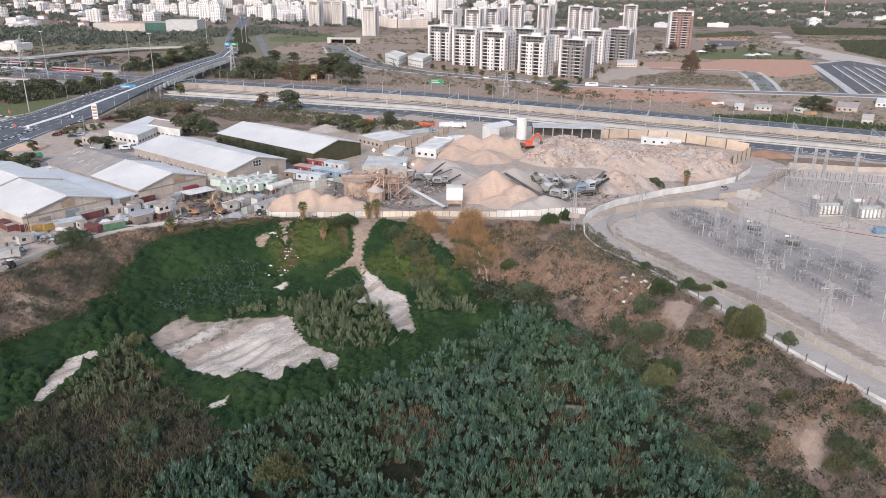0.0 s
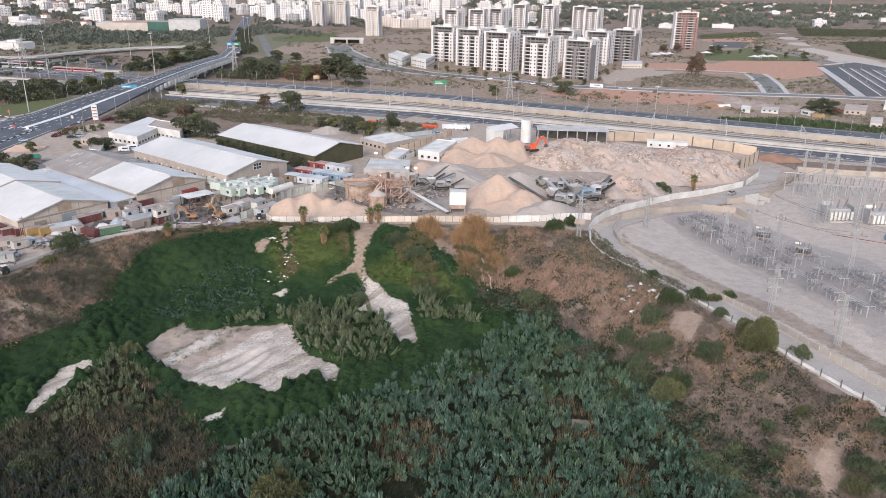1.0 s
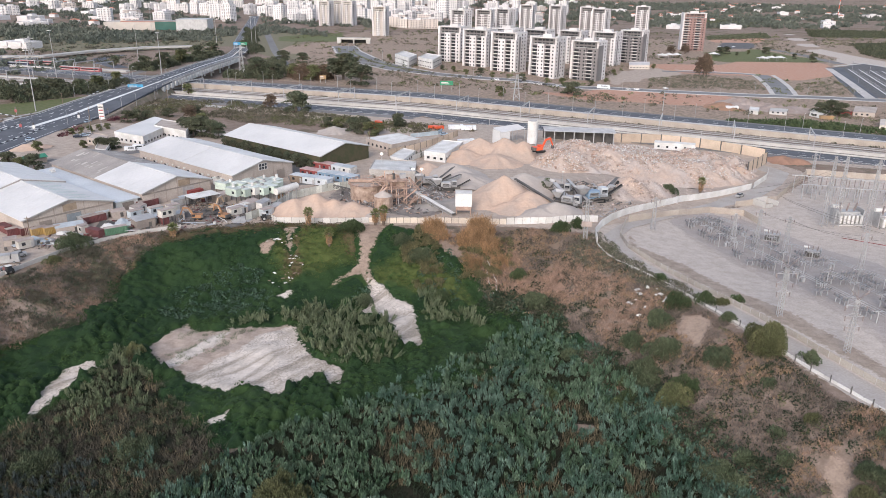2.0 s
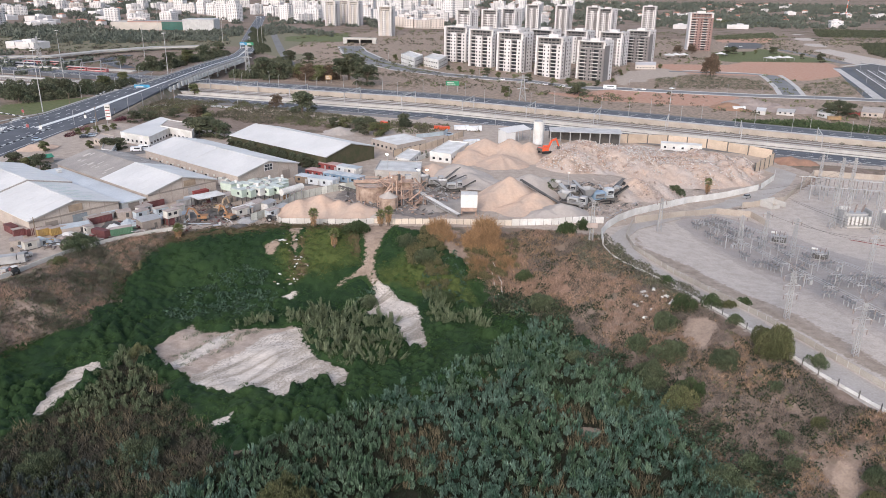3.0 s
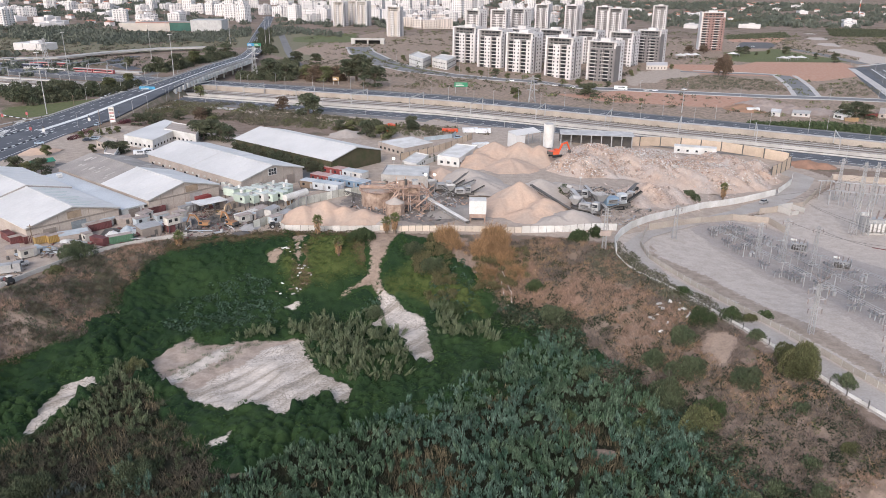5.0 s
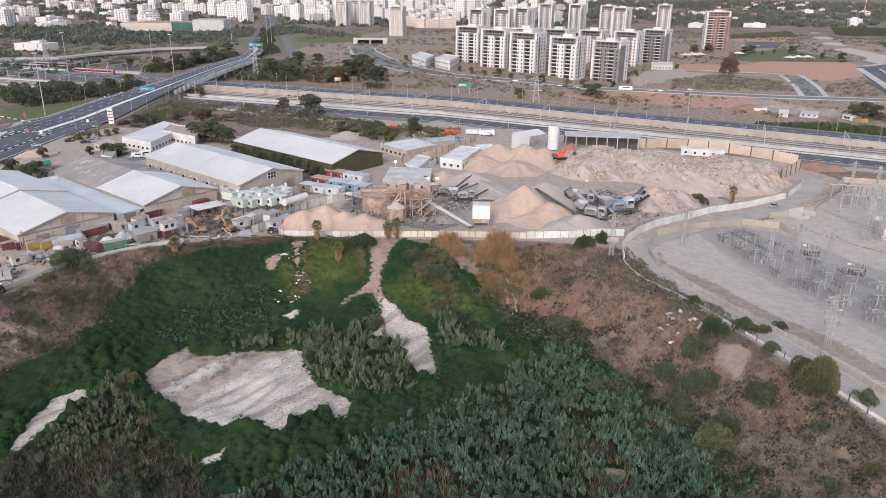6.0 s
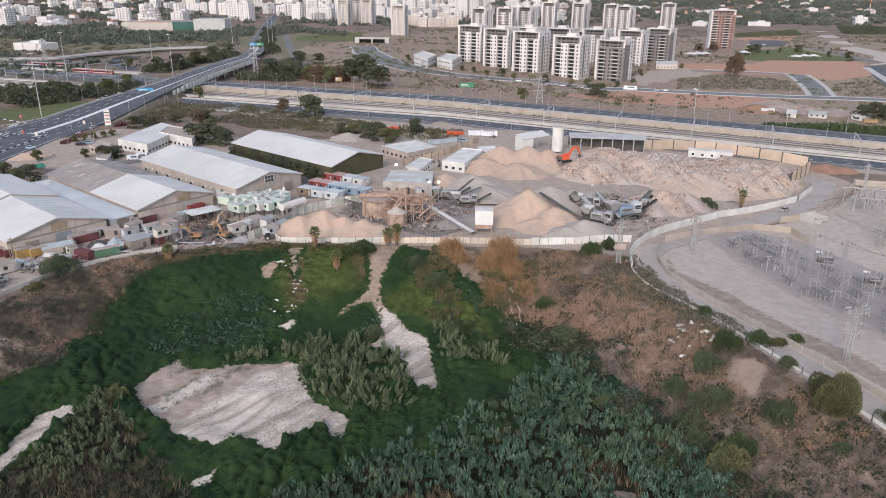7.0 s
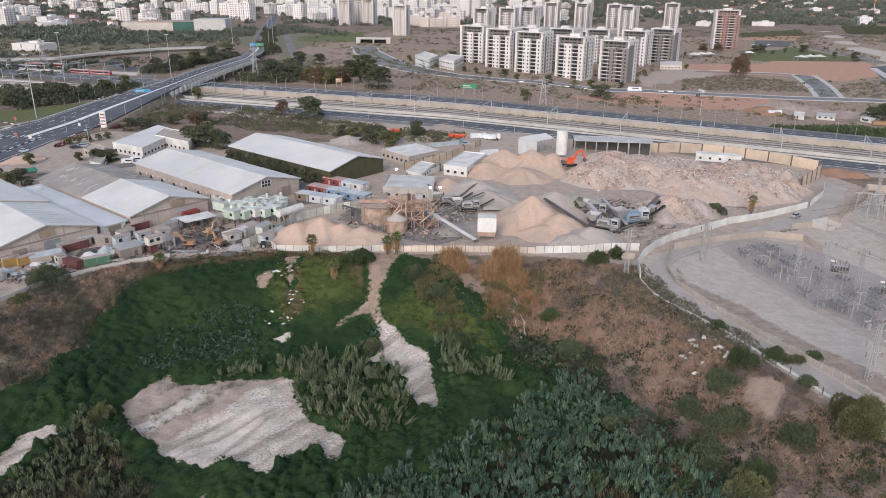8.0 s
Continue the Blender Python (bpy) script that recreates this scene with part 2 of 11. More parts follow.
DRY_REED = mat("straw reeds", (0.215, 0.175, 0.105), (0.14, 0.118, 0.075), 0.12, 0.5, 0.85, 0, island=0.4)
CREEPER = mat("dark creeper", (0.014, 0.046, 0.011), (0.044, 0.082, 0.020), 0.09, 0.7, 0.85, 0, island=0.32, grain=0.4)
# darker than the loose leaves: shade between them is painted into this under-layer
CREEPER_MASS = mat("shade-darkened creeper mass", (0.008, 0.026, 0.0075), (0.023, 0.048, 0.013), 0.07, 3.2, 0.9, 1.0, grain=0.5)
CASTOR = mat("blue green broad leaves", (0.034, 0.070, 0.040), (0.062, 0.102, 0.066), 0.3, 1, 0.6, 0, island=0.4)
DRY_GRASS = mat("dry grass", (0.355, 0.235, 0.172), (0.262, 0.18, 0.135), 0.15, 0.8, 0.95, 0, island=0.45, grain=0.35)
OCHRE_GRASS = mat("ochre grass", (0.36, 0.235, 0.135), (0.26, 0.175, 0.108), 0.2, 0.8, 0.95, 0, island=0.45, grain=0.35)
MAUVE_SCRUB = mat("grey mauve thistles", (0.21, 0.163, 0.138), (0.145, 0.12, 0.10), 0.2, 0.8, 0.95, 0, island=0.45, grain=0.35)
SCRUB = mat("grey scrub", (0.07, 0.07, 0.047), (0.104, 0.09, 0.067), 0.1, 0.6, 0.95, 0, island=0.45)
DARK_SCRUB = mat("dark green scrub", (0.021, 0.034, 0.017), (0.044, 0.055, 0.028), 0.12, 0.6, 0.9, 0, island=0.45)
PIPE_WHITE = mat("weathered white plastic", (0.68, 0.64, 0.58), (0.56, 0.52, 0.46), 0.6, 3, 0.6, 0.05)
CANE = mat("straw cane", (0.37, 0.225, 0.12), (0.26, 0.16, 0.085), 0.2, 0.6, 0.85, 0, island=0.4)
OLIVE_CREEPER = mat("olive creeper", (0.065, 0.098, 0.022), (0.11, 0.115, 0.036), 0.15, 0.7, 0.85, 0, island=0.3)
DEAD_CREEPER = mat("withered creeper", (0.12, 0.082, 0.05), (0.08, 0.068, 0.036), 0.2, 0.7, 0.9, 0, island=0.35)



def grown_over(m, attribute, c1, c2, scale):
    """Mixes another growth into a material where a field of the mesh says so, in patches with broken edges."""
    n, l = m.node_tree.nodes, m.node_tree.links
    b = n["Principled BSDF"]
    src = b.inputs["Base Color"].links[0].from_socket
    at, geo, big, fine = n.new("ShaderNodeAttribute"), n.new("ShaderNodeNewGeometry"), n.new("ShaderNodeTexNoise"), n.new("ShaderNodeTexNoise")
    at.attribute_name = attribute
    big.inputs["Scale"].default_value, big.inputs["Detail"].default_value = scale, 8
    fine.inputs["Scale"].default_value, fine.inputs["Detail"].default_value = scale * 9, 5
    l.new(geo.outputs["Position"], big.inputs["Vector"]), l.new(geo.outputs["Position"], fine.inputs["Vector"])
    add, edge = n.new("ShaderNodeMath"), n.new("ShaderNodeMapRange")
    l.new(big.outputs[0], add.inputs[0]), l.new(at.outputs["Fac"], add.inputs[1])
    edge.inputs[1].default_value, edge.inputs[2].default_value, edge.inputs[4].default_value = 0.88, 1.25, 0.9
    l.new(add.outputs[0], edge.inputs[0])
    own, mx = n.new("ShaderNodeMix"), n.new("ShaderNodeMix")
    own.data_type = mx.data_type = "RGBA"
    own.inputs[6].default_value, own.inputs[7].default_value = (*c1, 1), (*c2, 1)
    l.new(fine.outputs[0], own.inputs[0])
    l.new(edge.outputs[0], mx.inputs[0]), l.new(src, mx.inputs[6]), l.new(own.outputs[2], mx.inputs[7]), l.new(mx.outputs[2], b.inputs["Base Color"])


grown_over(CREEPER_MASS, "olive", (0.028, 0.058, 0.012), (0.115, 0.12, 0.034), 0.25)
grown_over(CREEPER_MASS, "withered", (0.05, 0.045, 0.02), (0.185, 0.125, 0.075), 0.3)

# ---------------------------------------------------------------- building tools
class Geo:
    """Collects vertices and faces for one mesh."""
    def __init__(self):
        self.v, self.f = [], []

    def add(self, verts, faces):
        k = len(self.v)
        self.v += [tuple(p) for p in verts]
        self.f += [tuple(i + k for i in f) for f in faces]
        return self

    def box(self, c, s, turn=0.0, taper=1.0):
        """A box with its base centre at c, size s, turned about z, its top shrunk by taper."""
        ca, sa = math.cos(turn), math.sin(turn)
        vs = []
        for z, k in ((0, 1.0), (s[2], taper)):
            for x, y in ((-1, -1), (1, -1), (1, 1), (-1, 1)):
                dx, dy = x * s[0] / 2 * k, y * s[1] / 2 * k
                vs.append((c[0] + dx * ca - dy * sa, c[1] + dx * sa + dy * ca, c[2] + z))
        return self.add(vs, [(3, 2, 1, 0), (4, 5, 6, 7), (0, 1, 5, 4), (1, 2, 6, 5), (2, 3, 7, 6), (3, 0, 4, 7)])

    def rod(self, a, b, r, r2=None, n=6):
        a, b = Vector(a), Vector(b)
        d = (b - a).normalized()
        u = d.orthogonal().normalized()
        w = d.cross(u)
        r2 = r if r2 is None else r2
        vs = [p + (u * math.cos(t) + w * math.sin(t)) * q for p, q in ((a, r), (b, r2)) for t in (2 * math.pi * i / n for i in range(n))]
        return self.add(vs, [(i, (i + 1) % n, n + (i + 1) % n, n + i) for i in range(n)] + [tuple(range(n - 1, -1, -1)), tuple(range(n, 2 * n))])

    def beam(self, a, b, w, h=None):
        """A square bar from a to b."""
        a, b = Vector(a), Vector(b)
        d = (b - a).normalized()
        side = d.cross(Vector((0, 0, 1)))
        side = side.normalized() if side.length > 1e-3 else Vector((1, 0, 0))
        up = side.cross(d)
        h = h or w
        vs = [p + side * x * w / 2 + up * y * h / 2 for p in (a, b) for x, y in ((-1, -1), (1, -1), (1, 1), (-1, 1))]
        return self.add(vs, [(0, 1, 2, 3), (7, 6, 5, 4), (0, 4, 5, 1), (1, 5, 6, 2), (2, 6, 7, 3), (3, 7, 4, 0)])

    def prism(self, pts, z0, z1):
        n = len(pts)
        return self.add([(x, y, z0) for x, y in pts] + [(x, y, z1) for x, y in pts],
                        [tuple(range(n - 1, -1, -1)), tuple(range(n, 2 * n))] + [(i, (i + 1) % n, n + (i + 1) % n, n + i) for i in range(n)])

    def mesh(self, name, material, smooth=False):
        me = bpy.data.meshes.new(name)
        me.from_pydata(self.v, [], self.f)
        me.materials.append(material)
        if smooth:
            me.polygons.foreach_set("use_smooth", [True] * len(me.polygons))
        me.update()
        return me


def part(name, geo, material, parent=None, label="", smooth=False):
    """Links a Geo (or a ready mesh) as one mesh object, under a thing or a part."""
    ob = new(name, geo.mesh(name, material, smooth) if isinstance(geo, Geo) else geo)
    if parent is not None:
        ob.parent = parent
    if label:
        ob["label"] = label
    return ob


def thing(name, label, category, group="", kind="", at=None):
    """An empty at the base of a thing, for its parts."""
    ob = tagged(new(name), label, category, group, kind)
    if at is not None:
        ob.matrix_basis = at
    return ob


def big_mesh(name, verts, faces, material, smooth=False):
    """A mesh from numpy arrays: verts (n, 3) and quads (m, 4) or triangles (m, 3)."""
    me = bpy.data.meshes.new(name)
    k = faces.shape[1]
    me.vertices.add(len(verts)), me.loops.add(faces.size), me.polygons.add(len(faces))
    me.vertices.foreach_set("co", verts.astype(np.float32).ravel())
    me.loops.foreach_set("vertex_index", faces.astype(np.int32).ravel())
    me.polygons.foreach_set("loop_start", np.arange(0, faces.size, k, dtype=np.int32))
    if smooth:
        me.polygons.foreach_set("use_smooth", np.ones(len(faces), dtype=bool))
    me.materials.append(material)
    me.update(calc_edges=True)
    me.validate()
    return me


def lattice_noise(x, y, seed=0):
    """Smooth value noise on a unit lattice, from 0 to 1."""
    x, y = np.asarray(x, float), np.asarray(y, float)
    i, j = np.floor(x).astype(np.int64), np.floor(y).astype(np.int64)
    u, v = x - i, y - j
    u, v = u * u * (3 - 2 * u), v * v * (3 - 2 * v)

    def h(a, b):
        k = (a * 374761393 + b * 668265263 + seed * 974711) & 0xFFFFFFFF
        k = ((k ^ (k >> 13)) * 1274126177) & 0xFFFFFFFF
        return ((k ^ (k >> 16)) & 0xFFFF) / 65535.0
    return (h(i, j) * (1 - u) + h(i + 1, j) * u) * (1 - v) + (h(i, j + 1) * (1 - u) + h(i + 1, j + 1) * u) * v


def fbm(x, y, size, seed=0, octaves=4):
    s, a, t = 0.0, 1.0, 0.0
    for k in range(octaves):
        s = s + a * lattice_noise(np.asarray(x) / size * 2 ** k + 17.3 * k, np.asarray(y) / size * 2 ** k, seed + k)
        t, a = t + a, a * 0.5
    return s / t


def ease(v):
    v = np.clip(v, 0, 1)
    return v * v * (3 - 2 * v)


def inside(px, py, poly):
    """Distance from the outline, positive inside."""
    px, py = np.asarray(px, float), np.asarray(py, float)
    best, odd = np.full(px.shape, 1e9), np.zeros(px.shape, bool)
    for (x0, y0), (x1, y1) in zip(poly, poly[1:] + poly[:1]):
        dx, dy = x1 - x0, y1 - y0
        t = np.clip(((px - x0) * dx + (py - y0) * dy) / (dx * dx + dy * dy + 1e-9), 0, 1)
        best = np.minimum(best, np.hypot(px - x0 - t * dx, py - y0 - t * dy))
        cross = ((y0 > py) != (y1 > py)) & (px < (x1 - x0) * (py - y0) / ((y1 - y0) if y1 != y0 else 1e-9) + x0)
        odd ^= cross
    return np.where(odd, best, -best)


# ---------------------------------------------------------------- the lie of the land
RIM = [(-128, 60), (-150, 120), (-134, 172), (-123, 196), (-117, 216), (-108, 232), (-99, 239), (-79, 245), (-61, 248), (-33, 249), (-5, 249), (23, 248), (44, 240), (48, 218),
       (58, 200), (67, 176), (76, 147), (86, 126), (100, 90), (108, 50), (60, 10), (-60, 10)]


def plain(x, y):
    """The land without the pit: level, lower to the east, with the lane climbing to the south-east and the railway in an even grade."""
    land = -6 * ease((x - 40) / 80) * ease((y - 185) / 70) + 2 * ease((x - 40) / 40) * (1 - ease((y - 165) / 50))
    north = 0.315 * (x + 4) + 0.949 * (y - 465)  # the railway corridor falls evenly to the east
    band = ease((north + 26) / 14) * ease((92 - north) / 14)
    return land * (1 - band) + band * np.clip(-0.03 * (x + 20), -9, 0)


def gz(x, y):
    """Height of the ground."""
    x, y = np.asarray(x, float), np.asarray(y, float)
    d = inside(x, y, RIM)
    width = 44 - 12 * ease((x - 20) / 30) - 10 * ease((-x - 85) / 30)
    deep = 12.2 * ease(d / width)
    rough = (fbm(x, y, 14, 3) - 0.5) * 2.2 * ease(d / 12) * (1 - 0.6 * ease((d - 40) / 20)) + (fbm(x, y, 3.5, 9, 2) - 0.5) * 1.3 * ease(d / 10) * (0.35 + 0.65 * ease((25 - x) / 15))
    return plain(x, y) - deep + rough


def gz1(x, y):
    return float(gz(np.array([x]), np.array([y]))[0])

# ---------------------------------------------------------------- ground, one sheet to the horizon
def steps(lo, fine_lo, fine_hi, hi, fine, grow):
    a = list(np.arange(fine_lo, fine_hi + 0.01, fine))
    s, x = fine, fine_hi
    while x < hi:
        s = min(s * grow, 60)
        x += s
        a.append(x)
    s, x = fine, fine_lo
    while x > lo:
        s = min(s * grow, 60)
        x -= s
        a.insert(0, x)
    return np.array(a)


gxs, gys = steps(-3600, -146, 150, 3600, 1.6, 1.09), steps(-400, 90, 290, 4700, 1.6, 1.065)
GX, GY = np.meshgrid(gxs, gys)
fx, fy = GX.ravel(), GY.ravel()
heights = gz(fx, fy) + 26 * ease((fy - 1900) / 1500) * (0.4 + fbm(fx, fy, 700, 21, 3))
idx = np.arange(len(fx)).reshape(GX.shape)
quads = np.stack([idx[:-1, :-1], idx[:-1, 1:], idx[1:, 1:], idx[1:, :-1]], -1).reshape(-1, 4)
ground_mesh = big_mesh("ground", np.stack([fx, fy, heights], -1), quads, GROUND, True)
ground = tagged(new("ground", ground_mesh), "dry brown earth with an overgrown pit and dusty yards", "ground", kind="structure")


def far_z(x, y):
    """Height of the ground, the far rise included."""
    x, y = np.asarray(x, float), np.asarray(y, float)
    return gz(x, y) + 26 * ease((y - 1900) / 1500) * (0.4 + fbm(x, y, 700, 21, 3))


MUD_MAIN = [(-80.7, 181.7), (-74.5, 194.9), (-70.6, 190.4), (-63.4, 190.5), (-59.2, 192.9), (-44.1, 195.0), (-41.4, 186.5), (-35.4, 175.8), (-25.8, 169.6), (-27.3, 161.4), (-32.2, 167.1), (-37.5, 164.7), (-40.0, 157.9), (-48.4, 162.5), (-53.3, 158.8), (-63.0, 162.3), (-66.0, 166.6), (-71.8, 168.9)]
MUD_CORE = [(-55.6, 179.4), (-52.6, 189.2), (-44.1, 195.0), (-41.4, 186.5), (-35.4, 175.8), (-25.8, 169.6), (-27.3, 161.4), (-32.2, 167.1), (-37.5, 164.7), (-40.0, 157.9), (-48.4, 162.5), (-53.3, 158.8), (-63.0, 162.3), (-64.9, 165.5), (-61.9, 172.2)]
MUD_STREAK = [(-73.5, 172.0), (-69.4, 179.2), (-64.0, 189.8), (-60.3, 189.8), (-64.6, 178.6), (-69.7, 169.0)]
MUD_RUN = [(-26.3, 221.1), (-22.1, 219.5), (-16.5, 212.0), (-11.4, 208.6), (-9.7, 198.1), (-7.2, 183.6), (-11.1, 182.8), (-15.9, 189.9), (-15.3, 194.8), (-20.7, 204.1), (-26.6, 204.8), (-24.0, 212.5)]
MUD_WEST = [(-95.3, 148.4), (-96.3, 158.2), (-95.0, 168.6), (-90.0, 171.1), (-88.0, 168.7), (-91.2, 160.5), (-92.9, 148.9)]
MUD_SPOT = [(-52.6, 211.4), (-50.6, 214.2), (-48.2, 214.6), (-48.6, 212.4), (-50.9, 210.8)]
MUD_SPOT2 = [(-54.3, 145.1), (-52.1, 148.5), (-50.0, 150.5), (-49.8, 147.6), (-52.2, 144.7)]
CHUTE = [(-34.0, 249.3), (-22.2, 249.6), (-23.8, 246.0), (-25.4, 238.0), (-26.8, 231.2), (-26.8, 227.0), (-24.6, 221.5), (-22.6, 218.2), (-23.8, 214.9), (-26.0, 219.0), (-28.4, 224.0), (-32.2, 222.6), (-35.3, 220.3), (-37.6, 217.6), (-35.5, 221.6), (-32.4, 224.4), (-30.2, 226.6), (-29.6, 230.0), (-30.2, 236.0), (-31.6, 242.0)]
CREEPER_ZONE = [(-130, 146), (-116, 168), (-104, 182), (-100, 200), (-100, 222), (-96, 236), (-79, 244), (-63, 248), (-35, 249.5), (-21, 249), (-10, 245), (-2, 233), (6, 226), (14, 221), (24, 212), (32, 196), (36, 182),
                (22, 170), (0, 160), (-24, 148), (-42, 138), (-66, 128), (-100, 118), (-140, 120)]
REED_BED = [(-55.7, 114.4), (-47.3, 132.9), (-28.9, 147.9), (-14.3, 160.6), (7.1, 176.2), (10.5, 187.0), (24.0, 195.5), (33.8, 182.0), (41.2, 166.0), (48.2, 155.0), (52.4, 139.0), (56.1, 121.8), (65.0, 102.3), (52, 84), (-58, 84)]
WEST_SCRUB = [(-96, 88), (-118, 118), (-98.8, 136.2), (-92.8, 145.4), (-87.3, 155.5), (-85.9, 176.9), (-80.8, 182.1), (-74.2, 164.7), (-64.4, 156.9), (-58.8, 147.5), (-49.7, 140.6), (-43.1, 132.7), (-50.4, 116.1), (-48, 88)]
BARE_EAST = [(69.7, 122.1), (72.5, 125.0), (73.8, 121.3), (71.8, 116.2), (69.0, 115.4)]
BARE_MID = [(57.4, 174.9), (59.6, 179.0), (63.6, 178.2), (65.0, 175.6), (63.0, 169.0), (59.6, 165.8), (57.6, 167.0)]
BARE_WEST = [(-120.7, 184.3), (-114.7, 187.6), (-105.8, 187.0), (-110.0, 184.1), (-111.0, 177.1), (-114.1, 182.2), (-120.0, 182.8)]
BARE_TOP = [(-5.9, 247.8), (0.1, 246.4), (1.1, 241.6), (-3.7, 235.7)]
BARE_SLOPE = [(9.0, 231.0), (15.5, 236.5), (30.0, 225.7), (37.0, 212.6), (31.0, 199.4), (22.5, 200.7), (14.9, 211.2)]
BARE_WASH = [(-63.5, 235.5), (-58.6, 238.0), (-58.8, 234.0), (-60.6, 229.5)]
WASH_B = [(-55.4, 241.0), (-54.2, 241.5), (-52.4, 236.0), (-52.3, 232.0), (-54.0, 235.0)]
WASH_C = [(-57.4, 245.4), (-52.8, 246.0), (-53.8, 242.6), (-56.2, 241.8)]
WASH_D = [(27.9, 148.6), (31.9, 147.6), (32.6, 145.3), (28.1, 144.9)]
WASH_E = [(32.4, 178.9), (34.7, 176.7), (36.2, 172.1), (34.8, 172.5), (32.7, 176.0)]
CUTS = (CHUTE, BARE_WASH, WASH_B, WASH_C, WASH_D, WASH_E)
BARE_NEAR = [(-85.6, 115.9), (-77.3, 113.1), (-73.3, 108.5), (-81.4, 108.4)]
YARD = [(-205, 210), (-150, 200), (-128, 196), (-119, 220), (-100, 240), (-61, 249), (-5, 250), (24, 250), (46, 245), (49, 235), (56, 240), (66, 262), (95, 285), (146, 320), (172, 356), (160, 398), (90, 430), (40, 436), (-30, 430), (-100, 400), (-160, 425), (-205, 430), (-208, 330)]
LANE = [(49, 250), (46, 236), (49, 220), (58, 204), (67, 180), (77, 149), (87, 126), (105, 80), (330, 60), (330, 345), (176, 357), (147, 322), (118, 299), (93, 283), (64, 262)]
WEST_VERGE = [(-240, 300), (-208, 300), (-206, 345), (-208, 400), (-214, 420)]
ROW_SOUTH = [(-140, 505), (0, 455), (120, 428), (240, 385), (420, 330), (420, 300), (240, 360), (165, 385), (90, 428), (20, 436), (-60, 440), (-150, 480)]
SITE = [(149.9, 743.6), (195.3, 812.5), (239.7, 793.9), (220.8, 748.0), (182.8, 718.6), (139.4, 671.1)]
RED_A = [(212.6, 854.1), (280.4, 846.9), (344.9, 901.8), (429.6, 882.0), (384.7, 767.9), (320.3, 718.2), (299.2, 762.5), (204.3, 771.2)]
RED_B = [(63.8, 586.6), (134.7, 652.1), (213.4, 621.8), (232.6, 597.4), (215.3, 562.0), (169.2, 565.2), (102.9, 580.1)]
LAWN_A = [(326.6, 1003.9), (420.4, 1063.7), (442.3, 909.0), (351.9, 851.9), (298.0, 891.8)]
LAWN_W = [(-301.9, 484.8), (-279.1, 504.9), (-256.9, 531.9), (-241.8, 511.7), (-247.0, 456.9), (-281.1, 449.4)]
CAR_PARK = [(411.9, 844.3), (470.6, 885.0), (489.9, 805.1), (382.0, 620.7), (333.5, 608.7)]
CAR_PARK_N = [(396.8, 1171.9), (454.8, 1199.9), (429.4, 1083.0), (363.5, 1058.8)]
RED_C = [(488.1, 1316.4), (517.6, 1292.5), (468.8, 1167.7), (387.1, 1182.0), (412.5, 1255.9)]
PALE_ROAD_E = [(504.7, 1114.2), (488, 911.9), (470, 790), (440, 700), (424, 690), (438, 760), (458, 900), (478, 1031.8)]
SERVICE_BAND = [(-60, 735), (-20, 695), (31, 669), (80, 660), (130, 664), (175, 650), (241, 633), (294, 626), (367, 608), (367, 582), (294, 600), (241, 607), (175, 623), (130, 638), (80, 636), (31, 643), (-20, 670), (-60, 705)]
PALE_ROAD = [(712.9, 1691.1), (714.5, 1648.4), (567.6, 1271.6), (524.7, 1110.7), (523.3, 987.8), (524.3, 864.0), (496.4, 816.3), (488.3, 933.1), (485.3, 1000.6), (494.5, 1088.7), (523.7, 1195.1)]
RED_D = [(-206.5, 971.3), (-145.0, 994.4), (-126.7, 913.4), (-140.0, 829.3), (-206.7, 877.5)]
GREEN_FIELD = [(-214.6, 1178.5), (-175.4, 1208.5), (-151.7, 1030.9), (-213.7, 1006.3), (-261.2, 1081.1)]
